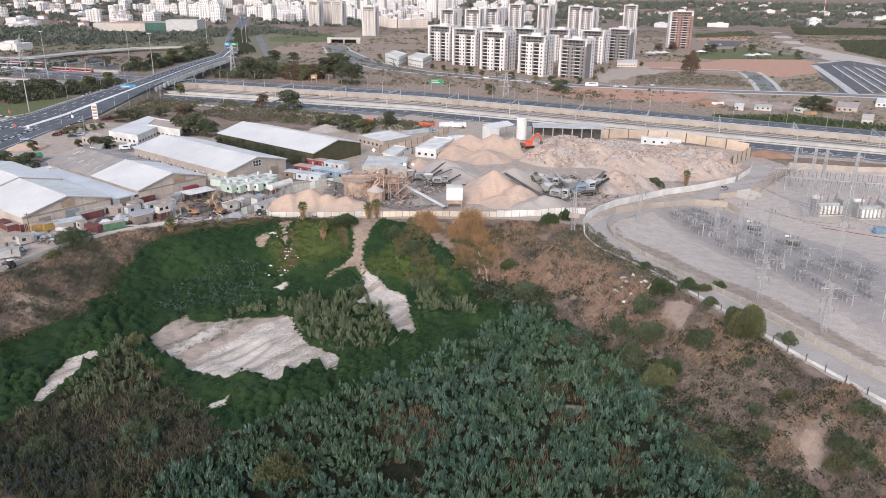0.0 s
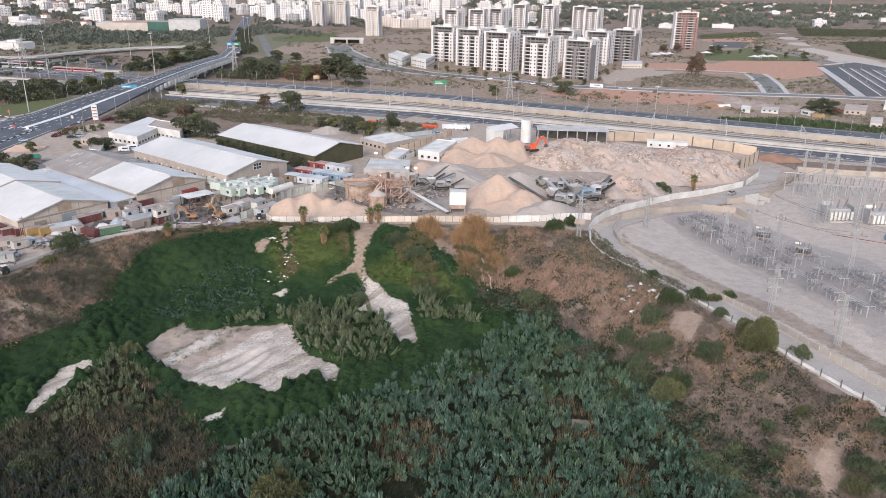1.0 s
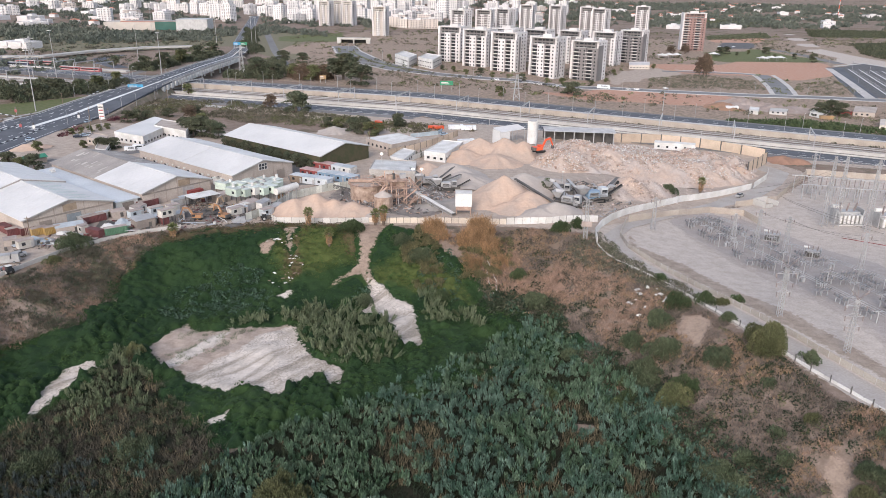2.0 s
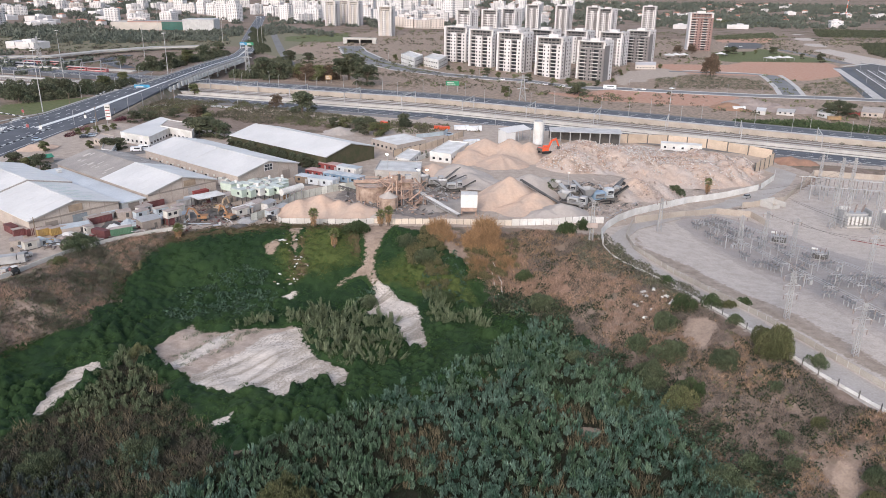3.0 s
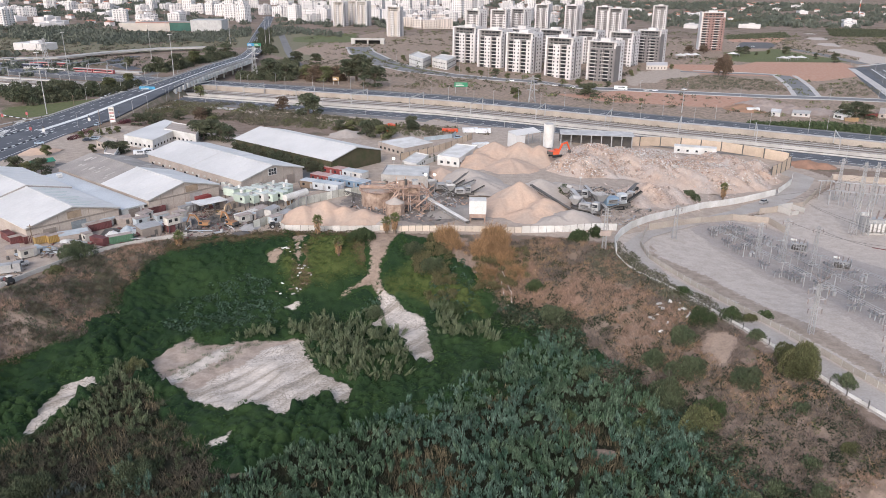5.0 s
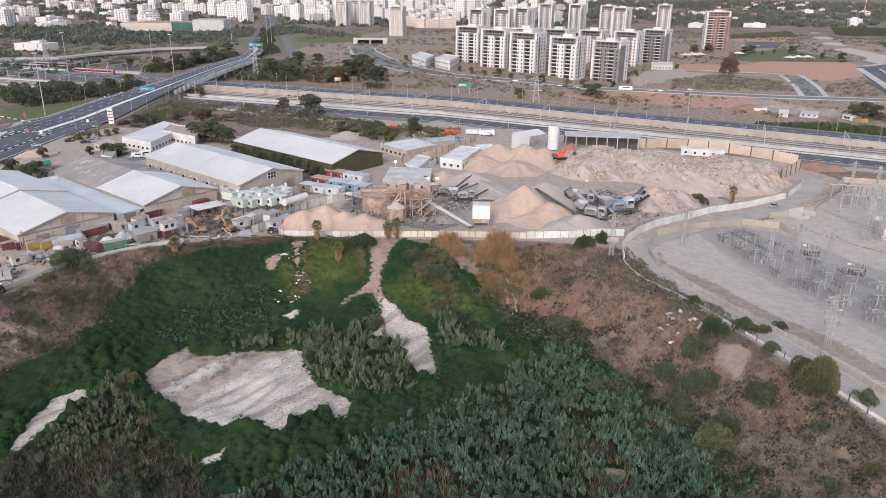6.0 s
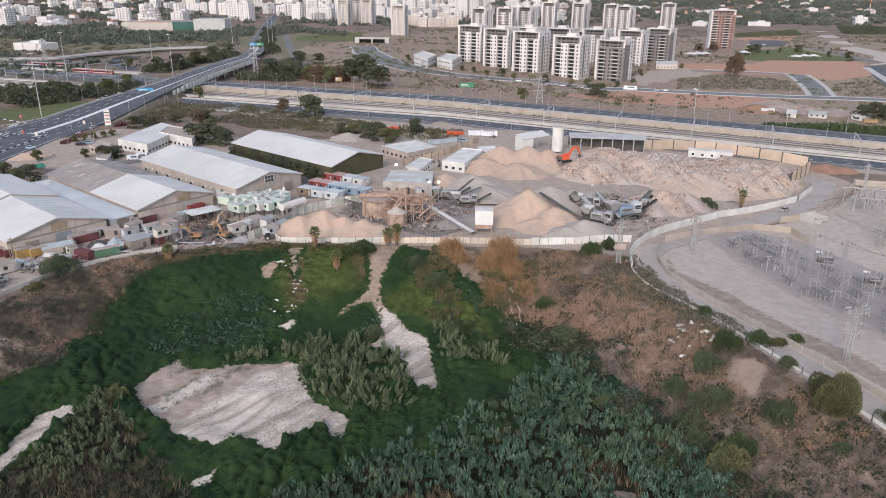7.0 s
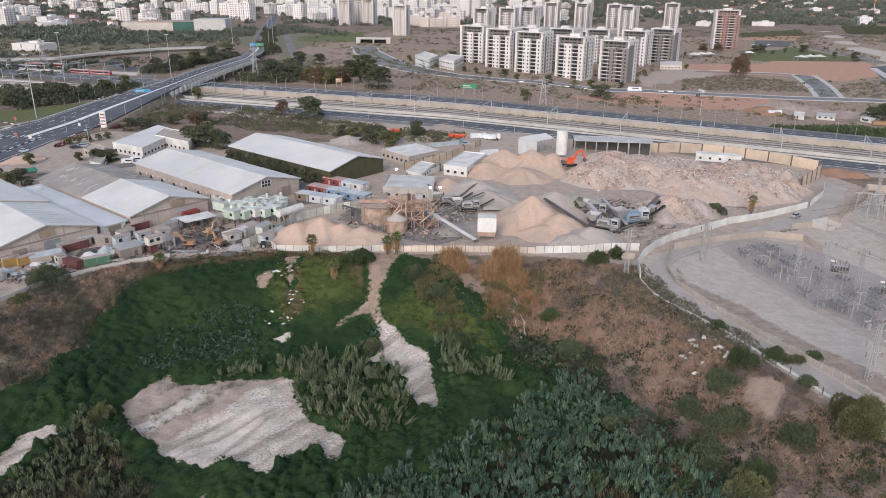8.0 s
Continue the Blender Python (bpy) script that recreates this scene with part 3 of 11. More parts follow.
for zone, outlines, soft_edge in (
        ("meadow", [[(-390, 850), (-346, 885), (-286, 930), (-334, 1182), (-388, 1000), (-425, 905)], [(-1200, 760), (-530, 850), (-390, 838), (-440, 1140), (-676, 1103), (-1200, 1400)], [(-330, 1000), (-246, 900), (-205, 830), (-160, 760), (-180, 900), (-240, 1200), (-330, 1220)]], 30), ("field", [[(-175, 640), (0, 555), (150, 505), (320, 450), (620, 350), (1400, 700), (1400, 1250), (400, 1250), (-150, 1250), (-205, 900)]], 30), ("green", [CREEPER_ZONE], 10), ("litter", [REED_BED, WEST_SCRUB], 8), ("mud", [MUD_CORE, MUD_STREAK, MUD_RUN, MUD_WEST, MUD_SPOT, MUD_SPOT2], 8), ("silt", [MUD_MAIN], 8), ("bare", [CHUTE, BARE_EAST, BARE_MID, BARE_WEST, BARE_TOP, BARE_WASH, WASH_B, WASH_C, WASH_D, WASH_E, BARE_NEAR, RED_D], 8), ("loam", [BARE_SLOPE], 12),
        ("yardgrey", [[(86.6, 273.6), (114.9, 278.4), (137.8, 214.1), (101.3, 143.7), (100.0, 170.9), (81.6, 256.3)]], 8), ("scar", [[(61.0, 247.8), (60.8, 233.8), (70.9, 219.3), (78.4, 195.0), (86.4, 179.6), (97.3, 143.6), (94.8, 139.1), (81.0, 173.5), (66.1, 214.6), (57.4, 233.1)]], 8),
        ("wet", [[(-48, 282), (-38, 276), (-24, 264), (-12, 258), (-4, 264), (2, 290), (-4, 310), (-22, 306), (-30, 296), (-46, 298)], [(-96, 248), (-93, 268), (-81, 270), (-72, 257), (-85, 247)]], 8), ("gravel", [[(80, 268), (92, 287), (113, 281), (121, 266), (128, 250), (138, 232), (131, 190), (110, 158), (103, 162), (98, 205)]], 6), ("dust", [YARD, WEST_VERGE, ROW_SOUTH, SITE], 10), ("pale", [LANE, PALE_ROAD, PALE_ROAD_E], 8), ("redearth", [RED_A, RED_B, RED_C], 20), ("lawn", [LAWN_A, LAWN_W, GREEN_FIELD], 20), ("asphalt", [CAR_PARK, CAR_PARK_N], 10)):
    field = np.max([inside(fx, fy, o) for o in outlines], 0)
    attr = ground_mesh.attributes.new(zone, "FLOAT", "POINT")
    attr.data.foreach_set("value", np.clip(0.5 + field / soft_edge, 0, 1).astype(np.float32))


# ---------------------------------------------------------------- roads and rails
def strip(name, pts, material, label="", category="road", lift=0.06, thick=0.25, parent=None, kind="structure"):
    """A slab along a centre line; pts hold x, y, width and, where it leaves the ground, height."""
    g = Geo()
    rows, n = [], len(pts)
    for i, p in enumerate(pts):
        a, b = Vector(pts[max(i - 1, 0)][:2]), Vector(pts[min(i + 1, n - 1)][:2])
        d = (b - a).normalized()
        s = Vector((d.y, -d.x)) * p[2] / 2
        z = (p[3] if len(p) > 3 else float(plain(p[0], p[1]))) + lift
        rows += [(p[0] - s.x, p[1] - s.y, z), (p[0] + s.x, p[1] + s.y, z), (p[0] - s.x, p[1] - s.y, z - thick), (p[0] + s.x, p[1] + s.y, z - thick)]
    f = []
    for i in range(n - 1):
        k = 4 * i
        f += [(k, k + 1, k + 5, k + 4), (k + 2, k + 6, k + 7, k + 3), (k, k + 4, k + 6, k + 2), (k + 1, k + 3, k + 7, k + 5)]
    f += [(0, 2, 3, 1), (4 * n - 4, 4 * n - 3, 4 * n - 1, 4 * n - 2)]
    g.add(rows, f)
    ob = part(name, g, material, parent)
    if parent is None:
        tagged(ob, label, category, kind=kind)
    return ob


def dense(pts, step=12.0):
    """The same line with points every few metres."""
    out = []
    for a, b in zip(pts, pts[1:]):
        k = max(1, int(math.dist(a[:2], b[:2]) / step))
        out += [tuple(u + (v - u) * i / k for u, v in zip(a, b)) for i in range(k)]
    return out + [tuple(pts[-1])]


HD, HN = Vector((0.949, -0.315)), Vector((0.315, 0.949))


def along(s, o, base=(-4.0, 465.0)):
    """A point s metres along the railway corridor and o metres north of the near carriageway's middle."""
    return base[0] + HD.x * s + HN.x * o, base[1] + HD.y * s + HN.y * o


def corridor(o, width, name, material, label, category="road", lift=0.06, thick=0.25, lo=-700, hi=900, rise=0.0):
    pts = []
    for s in np.arange(lo, hi + 1, 20.0):
        x, y = along(s, o)
        pts.append((x, y, width, float(plain(x, y)) + rise))
    return strip(name, pts, material, label, category, lift, thick)


corridor(-12.5, 7, "pavement", OLD_ASPHALT, "grey worn shoulder beside the near carriageway", "pavement", 0.05)
near_road = corridor(0, 16.5, "road", ASPHALT, "dark asphalt dual carriageway with white lines", lift=0.09)
corridor(11.6, 5.5, "pavement", OLD_ASPHALT, "grey strip between carriageway and railway", "pavement", 0.12)
corridor(8.6, 0.6, "barrier", CONCRETE, "pale concrete safety barrier beside the carriageway", "barrier", 0.9, 1.2)
corridor(16.0, 0.8, "barrier", CONCRETE, "pale concrete wall beside the railway", "barrier", 1.8, 2.2, lo=-240)
corridor(30.0, 26, "railway_bed", mat("ballast", (0.175, 0.145, 0.122), (0.235, 0.195, 0.165), 0.2, 4, 0.95, 0.5), "brown ballast bed of the railway", "railway", 0.25, 0.4)
for o in (20.5, 22.0, 26.0, 27.5, 33.0, 34.5, 38.5, 40.0):
    corridor(o, 0.16, "rail", STEEL, "steel rail on brown ballast", "rail", 0.45, 0.2)
corridor(45.0, 0.8, "retaining_wall", TAN_WALL, "tan concrete retaining wall beside the railway", "wall", 3.4, 3.8, lo=-240)
corridor(60.0, 17, "road", ASPHALT, "dark asphalt carriageway above the railway wall", lift=3.0, thick=3.0)
corridor(49.5, 4.0, "pavement", CONCRETE, "pale verge above the railway wall", "pavement", 3.04, 3.0, lo=-240)
corridor(71.5, 5.0, "verge", OLD_ASPHALT, "grey shoulder of the far carriageway", "verge", 2.9, 3.0)
g = Geo()
for s in np.arange(-600, 800, 9.0):
    for o, rise in ((-3.2, 0.11), (3.2, 0.11), (57, 3.02), (63, 3.02)):
        a, b = along(s, o), along(s + 3.5, o)
        g.beam((*a, float(plain(*a)) + rise), (*b, float(plain(*b)) + rise), 0.22, 0.05)
part("lane_marking", g, LINE, near_road)
g = Geo()
for o, rise in ((-7.4, 0.11), (7.4, 0.11), (52.2, 3.02), (67.8, 3.02)):
    for s in np.arange(-600, 800, 25.0):
        a, b = along(s, o), along(s + 25, o)
        g.beam((*a, float(plain(*a)) + rise), (*b, float(plain(*b)) + rise), 0.25, 0.05)
part("edge_line", g, LINE, near_road)
# rows of dashes on the main road


MAIN = [(-248, 230, 66, 0), (-244, 350, 58, 0), (-240, 405, 48, 0), (-232, 450, 42, 0.8), (-228, 490, 37, 3.2), (-222, 520, 29, 6), (-215, 555, 20, 8.6), (-214, 600, 18, 9.4), (-214.5, 650, 18, 9.4), (-214, 700, 17, 9), (-218, 740, 17, 7.5), (-229, 800, 17, 5), (-246, 880, 18, 2.5), (-276, 990, 20, 0.5), (-325, 1200, 20, 0), (-440, 1700, 18, 0)]
main_road = strip("road", dense(MAIN), ASPHALT, "dark asphalt main road rising to a bridge", lift=0.12, thick=1.2)
strip("median", dense([(-236, 412, 3.4, 0), (-231, 450, 3.4, 0.8), (-226, 490, 3.0, 3.2), (-219, 520, 2.0, 6), (-213, 555, 1.0, 8.6), (-212, 600, 0.9, 9.4), (-212.5, 650, 0.9, 9.4), (-212, 700, 0.9, 9), (-216, 740, 1, 7.5), (-229, 800, 1, 5), (-246, 880, 2, 2.5), (-276, 990, 3, 0.5), (-325, 1200, 3, 0)]), LINE, "pale raised median of the main road", "median", 0.3, 0.3)
strip("road", dense([(-600, 420, 26, 0), (-420, 405, 26, 0), (-280, 380, 30, 0)]), ASPHALT, "dark asphalt side road at the junction", lift=0.1)
strip("road", dense([(*(-323.5, 542.4), 9), (*(-302.4, 583.1), 9), (*(-281.3, 626.0), 9), (*(-279.1, 674.1), 9), (*(-293.8, 749.0), 9)]), OLD_ASPHALT, "grey slip road behind the tree belt")
strip("road", dense([(*(-462.2, 747.7), 12), (*(-413.8, 762.0), 12), (*(-390.4, 822.8), 12), (*(-354.9, 872.6), 12), (*(-305.0, 898.6), 12)]), CONCRETE, "pale concrete elevated road past the station", lift=4, thick=1.6)
strip("road", dense([(*(-307.4, 698.9), 14), (*(-339.4, 735.5), 14), (*(-363.5, 776.8), 14), (*(-358.1, 819.0), 14)]), ASPHALT, "dark asphalt loop road")
for k, (dy, wd) in enumerate(((0, 10), (16, 8), (34, 8), (52, 10))):
    strip("railway_bed", dense([(-760, 690 + dy * 1.6, wd, 0.2), (-300, 575 + dy, wd, 0.2)]), CONCRETE if k in (0, 3) else bpy.data.materials["ballast"], "station platform and tracks seen from above", "railway")
strip("road", dense([(*(272.0, 624.8), 15), (*(290.1, 683.5), 15), (*(306.7, 758.1), 14), (*(291.1, 771.8), 9), (*(214.2, 787.0), 8)]), NEW_ROAD, "new grey access road with pale kerbs", lift=0.1)
strip("road", dense([(*(332.6, 608.6), 16), (*(368.8, 712.5), 16), (*(415.6, 838.8), 16)]), ASPHALT, "dark asphalt road beside the car park", lift=0.1)
strip("road", dense([(*(443.3, 883.0), 14), (*(446.8, 997.5), 14), (*(436.0, 1083.6), 14)]), OLD_ASPHALT, "grey road towards the orchards", lift=0.1)
strip("road", dense([(*(-214.6, 479.7), 8), (*(-186.7, 504.4), 7), (*(-143.5, 487.5), 6)]), CONCRETE, "pale unpaved track beside the scrub")
strip("road", dense([(*(-286.7, 1170.8), 9), (*(-209.9, 891.7), 9), (*(-173.1, 768.2), 9), (*(-150.3, 700.0), 9)]), OLD_ASPHALT, "grey ramp beside the main road")
strip("road", dense([(-62, 300, 8), (-72, 330, 8), (-110, 372, 8), (-150, 360, 8), (-190, 330, 8)]), OLD_ASPHALT, "grey yard lane between the sheds")

g = Geo()
axis = dense(MAIN, 9.0)
for i in range(3, len(axis) - 2):
    a, b = axis[i], axis[i + 1]
    for f in (-0.46, -0.31, -0.155, 0.155, 0.31, 0.46):
        solid = abs(f) > 0.4
        k = 1.0 if solid else 0.4
        g.beam((a[0] + f * a[2], a[1], a[3] + 0.15), (a[0] + f * a[2] + (b[0] + f * b[2] - a[0] - f * a[2]) * k, a[1] + (b[1] - a[1]) * k, a[3] + (b[3] - a[3]) * k + 0.15), 0.3, 0.05)
for k in range(16):
    g.beam((-268 + 3.6 * k, 405 + 0.6 * k, 0.16), (-268 + 3.6 * k, 411 + 0.6 * k, 0.35), 0.9, 0.05)
part("lane_marking", g, LINE, main_road)
strip("median", dense([(-250, 330, 3.0, 0), (-244, 378, 2.4, 0)]), CONCRETE, "pale raised traffic island at the junction", "median", 0.3, 0.3)
strip("median", dense([(-268, 425, 1.4, 0.1), (-254, 455, 1.4, 0.9), (-247, 492, 1.2, 3.3), (-237, 521, 1.0, 6)]), CONCRETE, "pale kerb along the edge of the main road", "kerb", 0.35, 0.4)

LANE_MAT = mat("dusty concrete lane", (0.43, 0.39, 0.352), (0.36, 0.323, 0.29), 0.12, 2, 0.9, 0.1)
strip("road", dense([(152, 372, 10), (158, 358, 10), (146, 338, 10), (127, 315, 9), (99.5, 294, 7.5), (77, 273, 8), (60, 256, 8), (53, 244, 8), (52.5, 233, 8), (56, 217, 7), (62, 203, 7), (71, 179, 7), (84, 142, 8), (97, 108, 10)], 5), LANE_MAT, "dusty pale lane round the quarry corner", lift=0.07, thick=0.2)

# bridge: edge beams, railings and piers under the main road
bridge = thing("bridge", "pale concrete road bridge over railway and carriageways", "bridge", kind="structure")
for side in (-1, 1):
    g, r = Geo(), Geo()
    pts = dense([(-219, 535, 7.2, 12.0), (-215, 555, 8.6, 9.8), (-214, 600, 9.4, 9.0), (-214.5, 650, 9.4, 9.0), (-214, 700, 9, 8.6), (-218, 740, 7.5, 8.6)], 6)
    for k, (a, b) in enumerate(zip(pts, pts[1:])):
        ax, bx = a[0] + side * a[3], b[0] + side * b[3]
        g.beam((ax, a[1], a[2] - 0.9), (bx, b[1], b[2] - 0.9), 0.6, 3.2)
        r.beam((ax, a[1], a[2] + 1.4), (bx, b[1], b[2] + 1.4), 0.14)
        r.beam((ax, a[1], a[2] + 0.4), (ax, a[1], a[2] + 1.4), 0.12)
        if side == 1:
            part("bracket", Geo().box((ax + 0.2, a[1], a[2] - 4.2), (2.0, 3.4, 3.4), 0, 1.0), WHITE_WALL, bridge)
    part("edge_beam", g, CONCRETE, bridge)
    part("railing", r, STEEL, bridge)
for y in (552, 576, 600, 624, 648, 672, 700):
    for dx in (-6, 0, 6):
        part("pier", Geo().rod((-214 + dx, y, -1), (-214 + dx, y, 6.4), 0.8, n=8), CONCRETE, bridge)
    part("cross_beam", Geo().box((-214, y, 6.4), (16, 1.8, 1.6)), CONCRETE, bridge)
part("embankment", Geo().add([(-262, 425, -0.5), (-206, 425, -0.5), (-202, 548, -0.5), (-232, 548, -0.5), (-246, 450, -0.4), (-216, 450, -0.4), (-208.5, 548, 6.2), (-223, 548, 6.2)], [(0, 1, 5, 4), (1, 2, 6, 5), (2, 3, 7, 6), (3, 0, 4, 7), (4, 5, 6, 7)]), mat("embankment soil", (0.24, 0.185, 0.145), (0.14, 0.125, 0.085), 0.2, 2, 0.95, 0.4), bridge)
# kerbs and pavements of the roads below the towers
KERB = mat("pale kerb stone", (0.52, 0.49, 0.46), (0.44, 0.41, 0.385), 0.1, 1, 0.9, 0)
SERVICE = [(-138.7, 960.3), (-122.7, 884.3), (-84.8, 774.5), (-52.0, 720.4), (-13.5, 682.2), (31.4, 656.1), (80.0, 648.3), (129.7, 651.9), (174.9, 636.6), (240.9, 619.9), (294.0, 613.0), (367.0, 595.0)]
SERVICE_W = [30, 30, 28, 24, 18] + [13] * 7
for off in (-1, 1):
    strip("kerb", dense([(x + off * 0.75 * (w_ / 2 + 2) * (k < 4), y + off * (w_ / 2 + 2) * (1.0 if k >= 4 else 0.65), 2.6) for k, ((x, y), w_) in enumerate(zip(SERVICE, SERVICE_W))]), KERB, "pale paved footway beside the service road", "kerb", lift=0.22)
strip("road", dense([(x, y, w_) for (x, y), w_ in zip(SERVICE, SERVICE_W)]), NEW_ROAD, "grey service road below the apartment blocks", lift=0.16)
strip("median", dense([(*(-124.7, 898.7), 3), (*(-85.9, 785.6), 3.5), (*(-52.5, 727.6), 3.5), (*(-24.3, 699.1), 2)]), bpy.data.materials["olive leaves"], "planted green median of the divided road", "median", lift=0.4)
ACCESS = [(272.0, 624.8), (287.9, 675.6), (300.6, 725.7), (308.6, 763.1)]
for off in (-9.5, 9.5):
    strip("kerb", dense([(x + off, y, 4.0) for x, y in ACCESS]), KERB, "pale paved footway beside the access road", "kerb", lift=0.22)
strip("kerb", dense([(*(305.8, 767.8), 4), (*(289.7, 779.2), 4), (*(230.3, 798.6), 4)]), KERB, "pale kerb along the curving access road", "kerb", lift=0.22)
strip("kerb", dense([(*(406.3, 832.4), 7), (*(366.1, 704.0), 7), (*(334.5, 608.7), 8)]), KERB, "pale footway along the car park edge", "kerb", lift=0.22)
strip("kerb", dense([(*(424.3, 857.0), 5), (*(474.0, 891.6), 5), (*(493.1, 810.6), 5)]), KERB, "pale footway above the car park", "kerb", lift=0.22)
# painted bays of the car park
g = Geo()
A_, B_, C_ = Vector((420.5, 833.4)), Vector((350.0, 622.3)), Vector((464.9, 803.5))
for r_ in range(5):
    o = (C_ - A_) * (0.12 + 0.2 * r_)
    d = (B_ - A_)
    for k in range(26):
        p = A_ + o + d * (0.04 + 0.035 * k)
        q = p + (C_ - A_).normalized() * 5
        z = float(plain(p.x, p.y)) + 0.14
        g.beam((p.x, p.y, z), (q.x, q.y, z), 0.22, 0.06)
    p, q = A_ + o, A_ + o + d
    g.beam((p.x, p.y, float(plain(p.x, p.y)) + 0.2), (q.x, q.y, float(plain(q.x, q.y)) + 0.2), 1.0, 0.12)
tagged(part("parking_marking", g, LINE), "white painted bays and kerbs of the empty car park", "road marking", kind="structure")

# ---------------------------------------------------------------- warehouses
SU, SV = Vector((0.62, 0.785)), Vector((-0.785, 0.62))
SHED_TURN = math.atan2(SU.y, SU.x)


def shed(corner, width, length, eave, ridge, roofs, label, wall_mat=SHED_WALL, side_vine=False, vents=0):
    """A gabled hall: x across the gable, y back along the ridge, origin at the gable's left foot."""
    z0 = gz1(*corner)
    m = Matrix.Translation((corner[0], corner[1], z0)) @ Matrix.Rotation(SHED_TURN, 4, "Z")
    hall = thing("warehouse", label, "warehouse", "warehouses in the yard", at=m)
    t = 0.3
    for y0, name in ((0.0, "gable_wall"), (length - t, "gable_wall")):
        g = Geo()
        prof = [(0, -1), (width, -1), (width, eave), (width / 2, ridge), (0, eave)]
        g.add([(x, y0, z) for x, z in prof] + [(x, y0 + t, z) for x, z in prof], [(0, 1, 2, 3, 4), (9, 8, 7, 6, 5)] + [(i, i + 5, (i + 1) % 5 + 5, (i + 1) % 5) for i in range(5)])
        part(name, g, wall_mat, hall)
    for x in (0.0, width - t):
        part("side_wall", Geo().box((x + t / 2, length / 2, -1), (t, length - 2 * t, eave + 1)), wall_mat, hall)
    for y0, y1, up, material in roofs:
        for side in (0, 1):
            g = Geo()
            o = 0.7
            x0, x1 = (-o, width / 2) if side == 0 else (width + o, width / 2)
            ze, zr = eave + up - o * (ridge - eave) / (width / 2) + 0.12, ridge + up + 0.12
            ya, yb = y0 - (o if y0 == 0 else 0), y1 + (o if y1 == length else 0)
            g.add([(x0, ya, ze), (x1, ya, zr), (x1, yb, zr), (x0, yb, ze), (x0, ya, ze + 0.18), (x1, ya, zr + 0.18), (x1, yb, zr + 0.18), (x0, yb, ze + 0.18)],
                  [(3, 2, 1, 0), (4, 5, 6, 7), (0, 1, 5, 4), (1, 2, 6, 5), (2, 3, 7, 6), (3, 0, 4, 7)])
            slope = part("roof_slope", g, material, hall)
            s = Geo()
            for y in np.arange(ya + 6, yb - 1, 6.0):
                s.beam((x0, y, ze + 0.2), (x1, y, zr + 0.2), 0.10, 0.05)
            part("roof_seam", s, material, slope)
        if up > 0.3:
            prof = [(-0.6, eave - 0.3), (width + 0.6, eave - 0.3), (width + 0.6, eave + up), (width / 2, ridge + up + 0.1), (-0.6, eave + up)]
            part("roof_riser", Geo().add([(x, y0 - 0.02, z) for x, z in prof] + [(x, y0 + 0.3, z) for x, z in prof], [(0, 1, 2, 3, 4), (9, 8, 7, 6, 5)] + [(i, i + 5, (i + 1) % 5 + 5, (i + 1) % 5) for i in range(5)]), ROOF_GREY, hall)
        part("ridge_cap", Geo().beam((width / 2, y0, ridge + up + 0.36), (width / 2, y1, ridge + up + 0.36), 0.7, 0.12), material, hall)
    part("fascia", Geo().beam((-0.3, -0.75, eave - 0.1), (width / 2, -0.75, ridge + 0.1), 0.08, 0.35).beam((width / 2, -0.75, ridge + 0.1), (width + 0.3, -0.75, eave - 0.1), 0.08, 0.35), STEEL, hall)
    return hall, m


GABLE_POST = mat("beige gable post", (0.36, 0.30, 0.26), None, 0.3, 3, 0.85, 0.1)


def gable_dress(hall, width, eave, ridge, doors=(), hatch=None, band=True):
    if band:
        part("band", Geo().box((width / 2, -0.06, eave - 0.9), (width, 0.14, 0.5)), SHED_BAND, hall)
    for k in range(1, 6):
        x = width * k / 6
        top = eave + (ridge - eave) * (1 - abs(x - width / 2) / (width / 2)) - 0.25
        part("column", Geo().box((x, -0.06, -0.5), (0.16, 0.12, top + 0.5)), GABLE_POST, hall)
    for x, w, h, material in doors:
        door = part("door", Geo().box((x, -0.16, -0.2), (w, 0.14, h + 0.2)), material, hall)
        s = Geo()
        for z in np.arange(0.5, h, 0.5):
            s.box((x, -0.24, z), (w * 0.97, 0.04, 0.06))
        part("door_rib", s, material, door)
    if hatch:
        x, z, w, h = hatch
        part("hatch", Geo().box((x, -0.16, z), (w, 0.14, h)), mat("tan hatch", (0.33, 0.25, 0.18), None, 0.5, 3), hall)


W, E1, R1 = 30.5, 5.2, 8.9
SKYLIGHT = mat("milky green skylight sheet", (0.44, 0.50, 0.46), (0.38, 0.44, 0.40), 0.5, 3, 0.4, 0)
PATCH = mat("pale patched roof sheet", (0.46, 0.42, 0.385), (0.40, 0.365, 0.335), 0.3, 3, 0.8, 0.1, rnd=0.12)
hall_a, _ = shed((-139.5, 232.5), W, 80, E1, R1, ((0, 36, 0, ROOF_WHITE), (36, 80, 0.7, ROOF_WHITE)), "large warehouse with a white two-level gabled roof and beige gable")
for k in range(11):  # translucent skylight strips
    y_ = 3.0 + 3.1 * k
    u0, u1 = 0.16 + 0.1 * (k % 3 == 0), 0.44
    za, zb = (E1 + (R1 - E1) * 2 * u + 0.34 for u in (u0, u1))
    part("skylight", Geo().beam((W - W * u0, y_, za), (W - W * u1, y_, zb), 0.55, 0.06), SKYLIGHT, hall_a)
gable_dress(hall_a, W, E1, R1, ((16.5, 5, 4.0, mat("grey blue shutter", (0.24, 0.265, 0.28), None, 0.4, 3)), (7, 4, 3.5, SHED_BAND)), (15.5, 5.2, 4.6, 2.3))
hall_b, _ = shed((-114.0, 266.0), W - 1.5, 72, E1, R1, ((0, 34, 0, ROOF_WHITE), (34, 72, -0.1, ROOF_GREY)), "warehouse with a half white, half weathered grey gabled roof")
